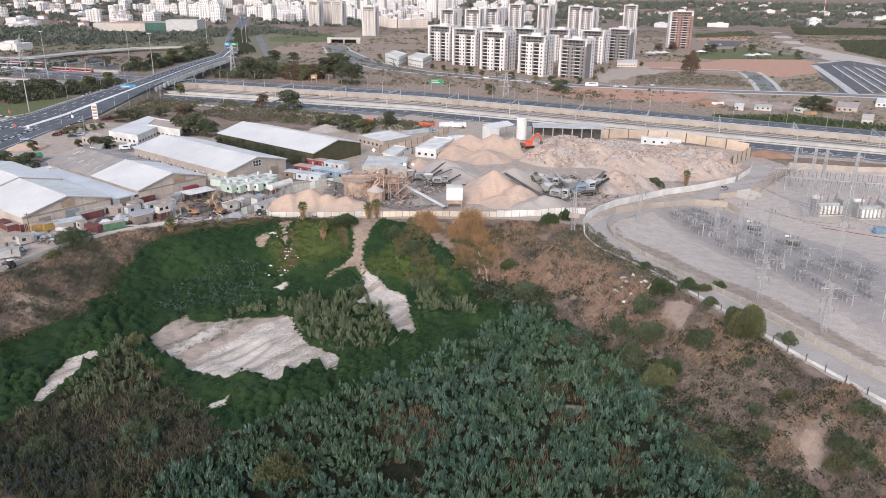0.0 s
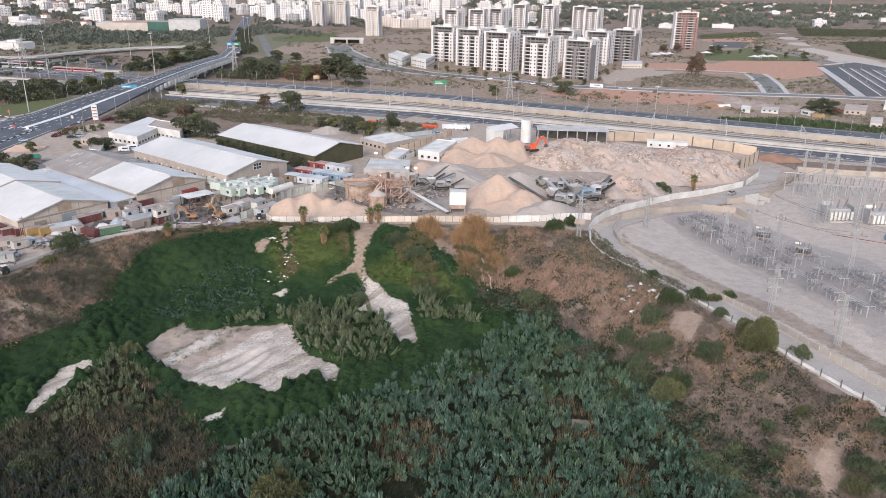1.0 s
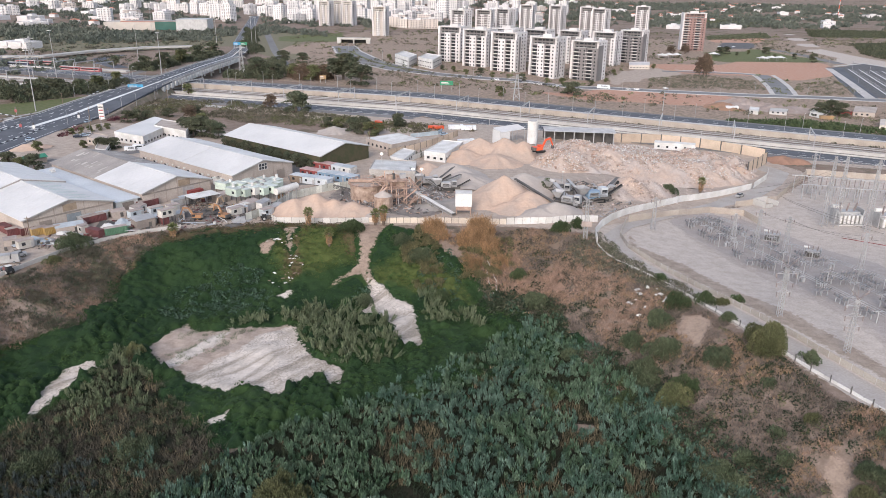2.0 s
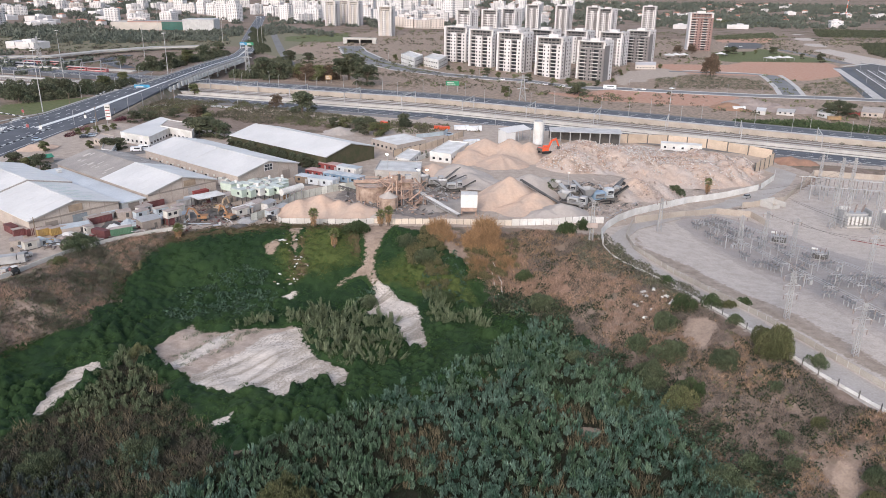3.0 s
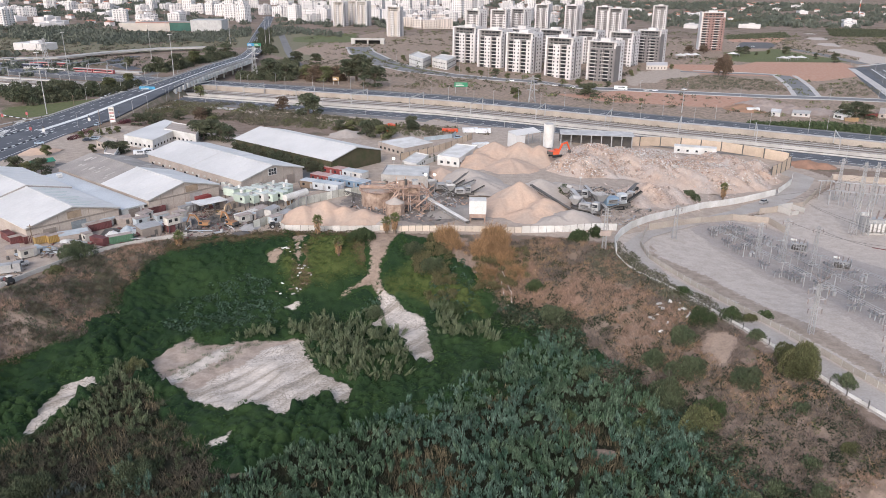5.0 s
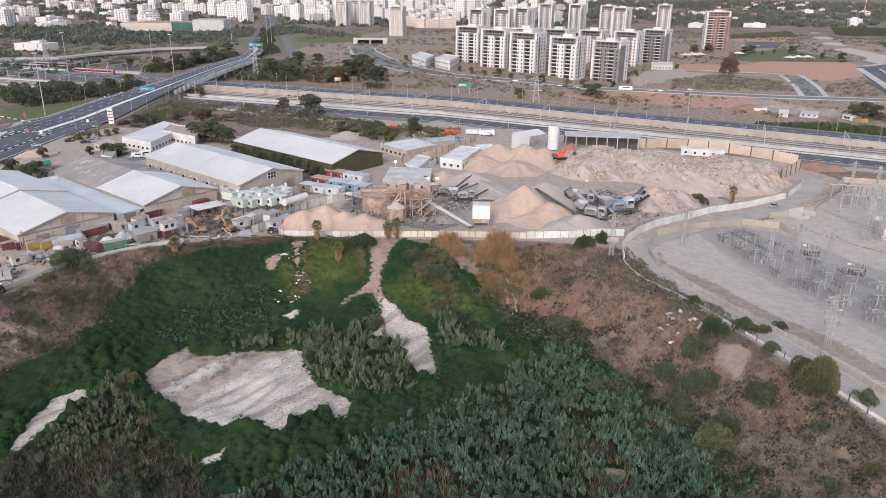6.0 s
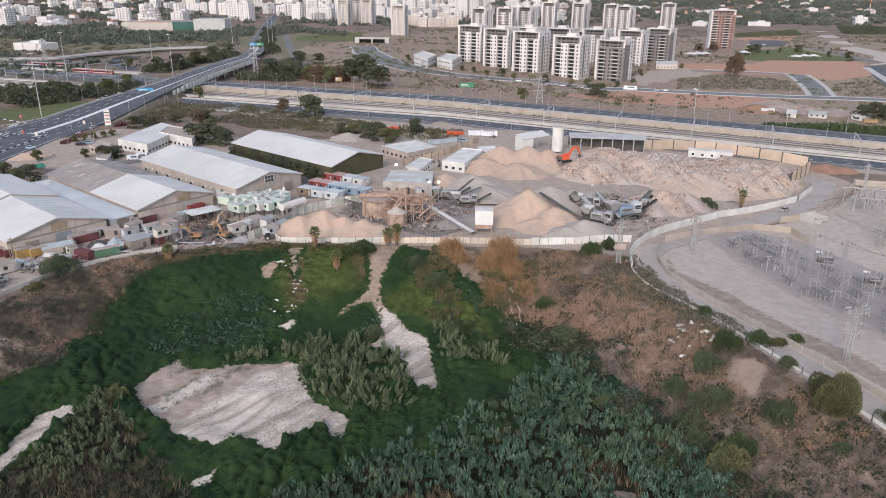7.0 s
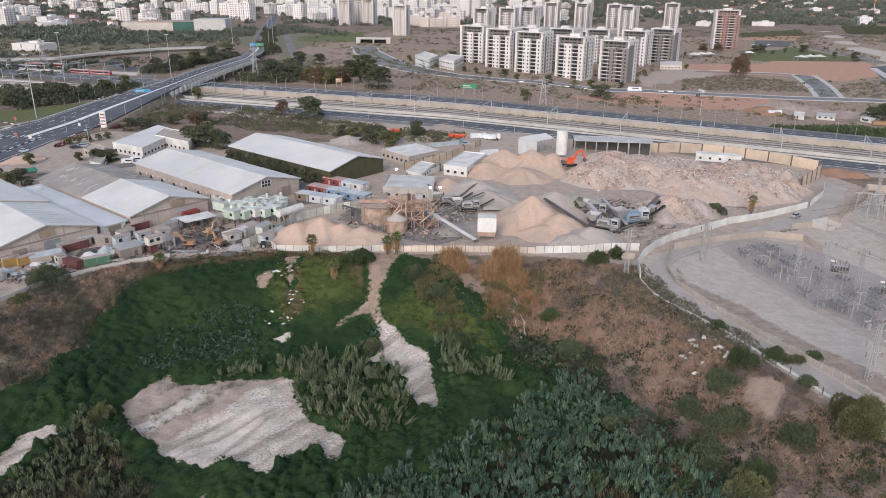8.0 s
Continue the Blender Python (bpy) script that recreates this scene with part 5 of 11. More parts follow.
for k, p in enumerate(((249.4, 922.0), (259.7, 929.8), (268.9, 930.5), (319.9, 949.0), (362.2, 903.1), (375.3, 910.8), (385.8, 911.6))):
    sail = thing("shade_sail", "white pointed shade sail over the playground", "shade sail", "shade sails", at=Matrix.Translation((*p, float(plain(*p)))))
    part("cloth", Geo().add([(-6, -5, 4.0), (6, -5, 3.6), (6, 5, 4.0), (-6, 5, 3.6), (0, 0, 6.0)], [(0, 1, 4), (1, 2, 4), (2, 3, 4), (3, 0, 4)]), WHITE_WALL, sail)
    for sx in (-6, 6):
        for sy in (-5, 5):
            part("post", Geo().box((sx, sy, -0.3), (0.2, 0.2, 4.2)), STEEL, sail)

# ---------------------------------------------------------------- sand and rubble heaps
def heap(name, blobs, material, label, cell=0.9, rough=0.35, seed=1, smooth=True, crest=99.0):
    """A heap whose height is the highest of several cones (x, y, height, radius)."""
    x0, x1 = min(b[0] - b[3] for b in blobs) - 1, max(b[0] + b[3] for b in blobs) + 1
    y0, y1 = min(b[1] - b[3] for b in blobs) - 1, max(b[1] + b[3] for b in blobs) + 1
    xs, ys = np.arange(x0, x1, cell), np.arange(y0, y1, cell)
    X, Y = np.meshgrid(xs, ys)
    H = np.full(X.shape, -1.0)
    for k, (bx, by, bh, br) in enumerate(blobs):
        r, ang = np.hypot(X - bx, Y - by), np.arctan2(Y - by, X - bx)
        gully = lattice_noise(ang * 6 + 40, r * 0.12 + k, seed) - 0.5
        lobes = lattice_noise(ang * 1.6 + 40, r * 0.05 + k, seed + 3) - 0.5
        slope = bh / br
        cone = bh + 0.3 - np.sqrt((slope * r * (1 + 0.35 * lobes)) ** 2 + 0.09) + gully * 0.8 * ease(r / br * 2)
        H = np.maximum(H, cone)
    level = crest * (0.75 + 0.5 * fbm(X, Y, 16, seed + 8, 3))
    H = np.where(H > level, level + 0.25 * (H - level), H)
    ang = fbm(X, Y, 2.2, seed + 5, 3) - 0.5
    H = H + np.where(H > 0, ang * rough * np.clip(H, 0, 2), 0)
    keep = np.clip(H, -0.6, None)
    Z = plain(X, Y) + keep
    idx = np.arange(X.size).reshape(X.shape)
    q = np.stack([idx[:-1, :-1], idx[:-1, 1:], idx[1:, 1:], idx[1:, :-1]], -1).reshape(-1, 4)
    hh = keep.ravel()[q].max(1)
    q = q[hh > -0.55]
    used = np.unique(q)
    remap = np.zeros(X.size, np.int64)
    remap[used] = np.arange(len(used))
    V = np.stack([X.ravel(), Y.ravel(), Z.ravel()], -1)[used]
    ob = new(name, big_mesh(name, V, remap[q], material, smooth))
    return tagged(ob, label, "mound", "quarry mounds")


heap("sand_mound", [(-57, 262, 5.6, 9), (-50, 265, 6.6, 11), (-43, 263, 5.0, 9), (-36, 261, 5.0, 9), (-31, 260, 3.4, 7)], SAND, "pale tan sand heap behind the sheet fence", seed=2)
heap("gravel_mound", [(-28, 256, 2.6, 5)], GREY_SAND, "small grey gravel heap by the fence", seed=3)
heap("sand_mound", [(20, 286, 9.0, 14), (29, 276, 5.6, 11), (13, 280, 4.5, 10), (23, 271, 3.2, 8)], SAND, "tall conical tan sand heap", seed=4)
heap("gravel_mound", [(38, 266, 4.4, 10), (32, 262, 3.2, 8)], GREY_SAND, "grey gravel heap under the conveyor", seed=5)
heap("gravel_mound", [(29, 300, 6.5, 14), (38, 306, 3.5, 12)], GREY_SAND, "grey gravel heap behind the sand cone", seed=6)
heap("sand_mound", [(13, 363, 8.0, 14), (25, 361, 8.6, 14), (34, 359, 7.5, 13), (5, 352, 5, 11), (20, 346, 4.0, 13)], SAND, "broad tan sand heap in front of the loading shed", seed=7)
heap("gravel_mound", [(0, 318, 6.0, 15), (4, 310, 4, 14)], GREY_SAND, "grey-tan gravel cone in the quarry", seed=8)
heap("sand_mound", [(-11, 320, 5.5, 10), (-15, 316, 3.5, 8)], SAND, "low brownish sand heap near the site office", seed=9)
heap("gravel_mound", [(-6, 274, 1.5, 7), (0, 276, 1.4, 7)], mat("dark gravel", (0.34, 0.305, 0.275), (0.27, 0.245, 0.22), 0.2, 3, 0.95, 0.5), "flat grey gravel heap beside the hopper", seed=10)
heap("soil_mound", [(-66.1, 413.4) + (3.0, 9.0)], GREY_SAND, "grey spoil heap beside the depot", 0.8, 0.6, 24)
RUB = [(52, 345, 9, 16), (62, 362, 10, 22), (76, 358, 11, 24), (90, 352, 11, 24), (104, 350, 11, 24), (114, 350, 9, 18), (126, 346, 6.5, 12), (102, 338, 6, 13), (92, 366, 11, 24), (112, 366, 9, 20), (136, 352, 5, 9), (126, 366, 8.5, 17), (138, 366, 6.5, 12), (120, 376, 8, 14)]
heap("rubble_mound", RUB, RUBBLE_SOIL, "long high heap of demolition rubble and tan soil", 0.7, 1.1, 11, True, 7.0)
heap("soil_mound", [(74, 306, 6.5, 12), (85, 313, 4.5, 9), (66, 298, 4, 8)], RUBBLE_SOIL, "brown soil heap with debris beside the lane wall", 0.9, 0.6, 12)
heap("soil_mound", [(170, 384, 2.5, 8), (177, 381, 2, 6)], mat("red soil", (0.36, 0.205, 0.14), (0.29, 0.17, 0.115), 0.2, 3, 0.95, 0.5), "low red soil heap at the lane's end", seed=13)


def rubble_stuff(name, n, area, height_at, lo, hi, material, label, seed, rise=(0.05, 0.75), long=1.0):
    """Many broken blocks lying on a heap."""
    rng = np.random.default_rng(seed)
    V, F = [], []
    cube = np.array([(x, y, z) for z in (-1, 1) for x, y in ((-1, -1), (1, -1), (1, 1), (-1, 1))], float)
    fc = np.array([(3, 2, 1, 0), (4, 5, 6, 7), (0, 1, 5, 4), (1, 2, 6, 5), (2, 3, 7, 6), (3, 0, 4, 7)])
    k = 0
    while k < n:
        x, y = rng.uniform(area[0], area[1]), rng.uniform(area[2], area[3])
        h = height_at(x, y)
        if h < 0.4 or fbm(x, y, 14, seed, 3) + rng.uniform(-0.25, 0.25) < 0.43:
            continue
        s = (lo + (hi - lo) * rng.uniform() ** 2.4) * np.array([rng.uniform(1, long), rng.uniform(0.5, 1), rng.uniform(0.25, 0.7)])
        e = Euler(rng.uniform(-1, 1, 3) * (0.6, 0.6, 3.1)).to_matrix()
        v = (cube * s * rng.uniform(0.8, 1.15, (8, 1))) @ np.array(e).T + (x, y, float(plain(x, y)) + h + rng.uniform(*rise))
        V.append(v), F.append(fc + 8 * k)
        k += 1
    return tagged(new(name, big_mesh(name, np.concatenate(V), np.concatenate(F), material)), label, "rubble", kind="stuff")


def rub_height(x, y):
    h = max(b[2] * min(1 - math.hypot(x - b[0], y - b[1]) / b[3], 0.93) for b in RUB)
    level = 7.0 * (0.75 + 0.5 * float(fbm(x, y, 16, 19, 3)))
    return h if h < level else level + 0.25 * (h - level)


rubble_stuff("rubble", 7500, (38, 150, 322, 388), rub_height, 0.10, 0.36, RUBBLE, "pale broken concrete and brick lumps on the heap", 5)
rubble_stuff("rubble", 6800, (38, 152, 322, 392), rub_height, 0.08, 0.34, mat("white rubble", (0.60, 0.565, 0.53), (0.5, 0.465, 0.43), 0.1, 3, 0.95, 0.2, island=0.25), "whitish plaster and tile fragments on the heap", 15)
rubble_stuff("rubble", 3000, (40, 140, 318, 375), rub_height, 0.1, 0.42, mat("brick rubble", (0.40, 0.25, 0.19), (0.5, 0.40, 0.33), 0.2, 3, 0.95, 0.2, island=0.4), "reddish brick rubble on the heap", 6)


rubble_stuff("rubble", 1500, (76, 100, 340, 376), rub_height, 0.1, 0.36, bpy.data.materials["white rubble"], "pale grey broken plaster spilled down the heap", 16)
SOIL = [(74, 306, 6.5, 12), (85, 313, 4.5, 9), (66, 298, 4, 8)]
rubble_stuff("rubble", 900, (56, 102, 286, 320), lambda x, y: max(b[2] * min(1 - math.hypot(x - b[0], y - b[1]) / b[3], 0.93) for b in SOIL), 0.1, 0.4, RUBBLE, "broken lumps and debris on the brown soil", 8)
flat = lambda x, y: 0.45 if inside(np.array([x]), np.array([y]), [(40, 262), (60, 268), (86, 290), (110, 312), (128, 326), (60, 330), (44, 300)])[0] > 0 else 0.0
rubble_stuff("rubble", 900, (40, 128, 262, 330), flat, 0.08, 0.38, RUBBLE, "scattered lumps on the quarry floor", 14, (-0.42, -0.28), 1.8)


heap("soil_mound", [(198.2, 555.8) + (4, 14), (199.4, 550.5) + (3, 10)], mat("brown earth", (0.34, 0.20, 0.13), (0.27, 0.165, 0.11), 0.2, 3, 0.95, 0.5), "brown earth heap on the earthworks", 1.5, 0.5, 21)
heap("rubble_mound", [(217.1, 573.1) + (5, 16), (219.6, 562.2) + (4, 14), (206.8, 556.2) + (3, 12)], RUBBLE, "grey rubble heap on the earthworks", 1.2, 1.6, 22, False)
heap("rubble_mound", [(232.7, 552.1) + (2.5, 14), (247.6, 547.6) + (2.5, 14), (230.5, 568.2) + (2.5, 10)], RUBBLE, "low pale rubble heap on the earthworks", 1.2, 1.6, 23, False)

# ---------------------------------------------------------------- plants
def leaf_quads(pts, dirs, length, width, rng, fold=0.25):
    """Pointed folded leaves at pts along dirs: arrays of vertices and faces."""
    n = len(pts)
    d = dirs / np.linalg.norm(dirs, axis=1, keepdims=True)
    r = rng.normal(size=(n, 3))
    s = np.cross(d, r)
    s /= np.linalg.norm(s, axis=1, keepdims=True) + 1e-9
    u = np.cross(s, d)
    L, Wd = np.broadcast_to(length, (n,))[:, None], np.broadcast_to(width, (n,))[:, None]
    a, c = pts, pts + d * L - u * L * fold
    mid = pts + d * L * 0.45
    V = np.stack([a, mid + s * Wd / 2, c, mid - s * Wd / 2], 1).reshape(-1, 3)
    return V, np.arange(4 * n).reshape(-1, 4)


def leaf_tris(pts, dirs, length, width, rng, fold=0.25):
    """Small pointed leaves of one triangle each."""
    n = len(pts)
    d = dirs / np.linalg.norm(dirs, axis=1, keepdims=True)
    s = np.cross(d, rng.normal(size=(n, 3)))
    s /= np.linalg.norm(s, axis=1, keepdims=True) + 1e-9
    u = np.cross(s, d)
    L, Wd = np.broadcast_to(length, (n,))[:, None], np.broadcast_to(width, (n,))[:, None]
    V = np.stack([pts + s * Wd / 2, pts + d * L - u * L * fold, pts - s * Wd / 2], 1).reshape(-1, 3)
    return V, np.arange(3 * n).reshape(-1, 3)


def scatter(templates, pos, scale, rng, tilt=0.0, tall=None):
    """Copies of the templates at pos, turned and sized at random: arrays of vertices and faces."""
    Vs, Fs, k = [], [], 0
    pick = rng.integers(0, len(templates), len(pos))
    for t, (V, F) in enumerate(templates):
        i = np.where(pick == t)[0]
        if not len(i):
            continue
        a = rng.uniform(0, 2 * np.pi, len(i))
        ca, sa = np.cos(a)[:, None], np.sin(a)[:, None]
        s = scale[i][:, None]
        h = s if tall is None else tall[i][:, None]
        x, y, z = V[:, 0] * s, V[:, 1] * s, V[:, 2] * h
        X, Y = x * ca - y * sa, x * sa + y * ca
        if tilt:
            X, Y = X + z * rng.normal(0, tilt, (len(i), 1)), Y + z * rng.normal(0, tilt, (len(i), 1))
        P = np.stack([X + pos[i, 0:1], Y + pos[i, 1:2], z + pos[i, 2:3]], -1)
        Vs.append(P.reshape(-1, 3))
        Fs.append((F[None] + (np.arange(len(i)) * len(V))[:, None, None] + k).reshape(-1, F.shape[1]))
        k += P.shape[0] * P.shape[1]
    return np.concatenate(Vs), np.concatenate(Fs)


def reed_clump(rng, leaves=130, radius=0.95, h=3.3):
    """One reed plant: a brush of long leaves that fan out of a dense dark heart."""
    a = rng.uniform(0, 2 * np.pi, leaves)
    q = np.sqrt(rng.uniform(0, 1, leaves))
    z = h * (0.30 + 0.42 * rng.uniform(0, 1, leaves)) * (1.0 - 0.35 * q * q)
    P = np.stack([np.cos(a) * q * radius, np.sin(a) * q * radius, z], -1)
    D = np.stack([np.cos(a) * q * 0.55 + rng.normal(0, 0.2, leaves), np.sin(a) * q * 0.55 + rng.normal(0, 0.2, leaves), np.full(leaves, 1.15)], -1)
    return leaf_quads(P, D, rng.uniform(0.5, 1.05, leaves), rng.uniform(0.09, 0.17, leaves), rng, 0.14)


def cane_fan(rng, stems=7, per=8, h=3.3):
    """A sheaf of giant cane: thin stems that arch out of one root, feathered with narrow hanging leaves."""
    Vs, Fs, k = [], [], 0
    for i in range(stems):
        a0 = rng.uniform(0, 6.283)
        out = np.array((math.cos(a0), math.sin(a0), 0.0))
        foot, lean, tall = out * rng.uniform(0, 0.3), rng.uniform(0.02, 0.34), h * rng.uniform(0.7, 1.05)
        t = np.concatenate([[0.0], np.sort(rng.uniform(0.3, 1.0, per))])
        P = foot + out * (lean * tall * t ** 1.7)[:, None] + np.array((0, 0, 1.0)) * (tall * t)[:, None]
        a = rng.uniform(0, 6.283, per + 1)
        D = out * (lean * 1.5 * t)[:, None] + np.stack([np.cos(a) * 0.42, np.sin(a) * 0.42, np.ones(per + 1)], -1)
        D[0] = out * lean * 0.7 + np.array((0, 0, 1.0))
        L, W = rng.uniform(0.55, 1.0, per + 1), rng.uniform(0.045, 0.085, per + 1)
        L[0], W[0] = tall * 0.95, 0.05
        V, F = leaf_quads(P, D, L, W, rng, 0.22)
        Vs.append(V), Fs.append(F + k)
        k += len(V)
    return np.concatenate(Vs), np.concatenate(Fs)


def tussock(rng, stems=6, per=15, radius=0.42, h=3.3):
    """A clump of reeds: several leafy stems that lean out of one root and close to a brush at the top."""
    Vs, Fs, k = [], [], 0
    for i in range(stems):
        a0, q0 = rng.uniform(0, 6.283), radius * math.sqrt(rng.uniform(0, 1))
        foot, lean = np.array((math.cos(a0), math.sin(a0))) * q0, np.array((math.cos(a0), math.sin(a0))) * q0 * 0.30 + rng.normal(0, 0.05, 2)
        t = np.sort(rng.uniform(0, 1, per))
        a = np.arange(per) * 2.4 + rng.normal(0, 0.4, per)
        z = h * rng.uniform(0.82, 1.05) * (0.26 + 0.52 * t)
        P = np.stack([foot[0] + lean[0] * z + 0.10 * np.cos(a), foot[1] + lean[1] * z + 0.10 * np.sin(a), z], -1)
        out = 0.36 - 0.25 * t + rng.normal(0, 0.06, per)
        D = np.stack([np.cos(a) * out + lean[0], np.sin(a) * out + lean[1], np.ones(per)], -1)
        V, F = leaf_quads(P, D, rng.uniform(0.7, 1.15, per) * (1.0 - 0.25 * t), rng.uniform(0.10, 0.175, per), rng, 0.14)
        Vs.append(V), Fs.append(F + k)
        k += len(V)
    return np.concatenate(Vs), np.concatenate(Fs)


def tuft(rng, blades=16, h=0.9, spread=0.3, width=0.07, flat=0.6):
    a = rng.uniform(0, 2 * np.pi, blades)
    P = np.stack([rng.normal(0, spread, blades), rng.normal(0, spread, blades), np.zeros(blades)], -1)
    D = np.stack([np.cos(a) * flat, np.sin(a) * flat, np.ones(blades)], -1)
    return leaf_tris(P, D, rng.uniform(0.6, 1.2, blades) * h, width * 1.15, rng, 0.2)


def leaf_ball(rng, n, radius=(1, 1, 1), leaf=0.3, lumps=5, shell=0.55, width=0.6, radial=1.0):
    """A lumpy ball of leaves resting on z = 0."""
    d = rng.normal(size=(n, 3))
    d /= np.linalg.norm(d, axis=1, keepdims=True)
    d[:, 2] = np.abs(d[:, 2]) * 1.0 - 0.12
    axes = rng.normal(size=(lumps, 3))
    axes[:, 2] = np.abs(axes[:, 2])
    axes /= np.linalg.norm(axes, axis=1, keepdims=True)
    lump = 0.72 + 0.38 * np.max((d @ axes.T) ** 3, axis=1)
    r = lump * rng.uniform(shell, 1.0, n) ** 0.6
    P = d * r[:, None] * np.array(radius)
    P[:, 2] = np.maximum(P[:, 2], 0.0)
    D = d * radial + rng.normal(0, 0.55, (n, 3))
    return leaf_tris(P, D, leaf * rng.uniform(0.6, 1.3, n), leaf * width * 1.1, rng, 0.1)


def spread_points(poly, per_m2, rng, margin=0.0, keep=None):
    x0, x1 = min(p[0] for p in poly), max(p[0] for p in poly)
    y0, y1 = min(p[1] for p in poly), max(p[1] for p in poly)
    n = int((x1 - x0) * (y1 - y0) * per_m2)
    X, Y = rng.uniform(x0, x1, n), rng.uniform(y0, y1, n)
    ok = inside(X, Y, poly) > margin + (fbm(X, Y, 6, 31, 3) - 0.5) * 7
    if keep is not None:
        ok &= keep(X, Y)
    X, Y = X[ok], Y[ok]
    return np.stack([X, Y, far_z(X, Y)], -1)


def stuff(name, VF, material, label, category):
    return tagged(new(name, big_mesh(name, VF[0], VF[1], material)), label, category, kind="stuff")


def off_mud(X, Y, gap=0.4):
    return np.max([inside(X, Y, o) for o in (MUD_MAIN, MUD_RUN, MUD_WEST, MUD_SPOT, MUD_SPOT2)] + [inside(X, Y, o) + 0.4 for o in CUTS], 0) < -gap + (fbm(X, Y, 3.2, 91, 3) - 0.5) * 4.0


def apart(pts, gap):
    """Thins points so that none stands nearer to another than the gap."""
    cells, keep = {}, []
    for i, (x, y) in enumerate(pts[:, :2]):
        a, b = int(x // gap), int(y // gap)
        if all(math.hypot(x - u, y - v) >= gap for da in (-1, 0, 1) for db in (-1, 0, 1) for u, v in cells.get((a + da, b + db), ())):
            cells.setdefault((a, b), []).append((x, y))
            keep.append(i)
    return pts[keep]


vr = np.random.default_rng(77)
reeds = [reed_clump(vr) for _ in range(10)]
canes = [cane_fan(vr) for _ in range(14)]
tussocks = [tussock(vr) for _ in range(12)]
STRAW_PATCHES = ([(-16.2, 138.6), (-11.2, 146.4), (-2.8, 144.6), (2.2, 135.1), (0.4, 125.4), (-10.4, 126.2)], [(19.8, 154.7), (27.9, 154.8), (33.2, 144.2), (32.4, 137.7), (25.2, 140.6)],
                 [(4.6, 166.7), (9.8, 170.7), (10.9, 163.8), (6.6, 160.8)], [(11.1, 124.1), (20.5, 128.1), (24.0, 120.6), (15.9, 117.0)], [(-57.5, 130.0), (-52.8, 135.3), (-47.6, 126.2), (-52.2, 121.5)], [(35.1, 131.9), (39.6, 128.9), (38.3, 121.2), (34.3, 123.0)])
strawness = lambda X, Y: np.max([inside(X, Y, o) for o in STRAW_PATCHES], 0) + (fbm(X, Y, 4, 47, 3) - 0.5) * 9
pts = apart(spread_points(REED_BED, 1.6, vr, 0.5, off_mud), 1.12)
dry = strawness(pts[:, 0], pts[:, 1])
dry_pts = pts[dry > 0]
pts = pts[(dry < 0) | (vr.uniform(0, 1, len(pts)) < 0.55)]
pts = pts[fbm(pts[:, 0], pts[:, 1], 5, 49, 3) > 0.33]
hs = (0.50 + 0.95 * fbm(pts[:, 0], pts[:, 1], 5, 41, 3)) * vr.uniform(0.75, 1.15, len(pts))
tone = fbm(pts[:, 0], pts[:, 1], 16, 44, 3) + vr.normal(0, 0.1, len(pts))
for lo, hi, m_, lab in ((-9, 0.5, REED, "dense grey-green reeds covering the pit floor"), (0.5, 9, TEAL_REED, "dense blue-green reeds covering the pit floor")):
    ok = (tone > lo) & (tone <= hi)
    stuff("reed_bed", scatter(tussocks, pts[ok], vr.uniform(0.8, 1.3, ok.sum()), vr, 0.13, hs[ok]), m_, lab, "reeds")
stuff("dead_reeds", scatter([tuft(vr, 22, 2.4, 0.5, 0.09, 0.22) for _ in range(6)], dry_pts, vr.uniform(0.7, 1.1, len(dry_pts)), vr), DRY_REED, "patches of straw-coloured dead reeds", "reeds")
# undergrowth; the denser lot is coloured dark to deepen the shade between clumps
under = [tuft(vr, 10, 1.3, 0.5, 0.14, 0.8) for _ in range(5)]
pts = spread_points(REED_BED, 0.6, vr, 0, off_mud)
stuff("reed_litter", scatter(under, pts, vr.uniform(0.7, 1.2, len(pts)), vr), DARK_SCRUB, "low growth among the reeds, coloured dark as shade in the gaps", "reeds")
pts = spread_points(REED_BED, 0.05, vr, 0, off_mud)
stuff("reed_litter", scatter(under, pts, vr.uniform(0.8, 1.5, len(pts)), vr), DRY_REED, "brown dead stalks among the reeds", "reeds")
SLATE_PATCH = [(-92.4, 125.7), (-84.8, 130.7), (-77.1, 131.8), (-68.6, 125.9), (-65.0, 115.3), (-75.8, 113.5), (-86.1, 115.0)]
TEAL_PATCH = [(-69.6, 135.1), (-65.3, 138.0), (-59.6, 134.1), (-57.3, 126.1), (-63.1, 125.1)]
OLIVE_PATCH = [(-86.2, 162.7), (-85.3, 178.3), (-80.5, 181.8), (-73.4, 162.9), (-69.8, 149.4), (-76.9, 144.4), (-85.8, 142.0), (-88.1, 149.2)]
patchy = lambda o: lambda X, Y: (inside(X, Y, o) + (fbm(X, Y, 5, 57, 3) - 0.5) * 8 > 0) & off_mud(X, Y)
west_bushes = [leaf_ball(vr, 60, (1.1, 1.1, 1.3), 0.42, 4, 0.45, 0.5) for _ in range(6)]
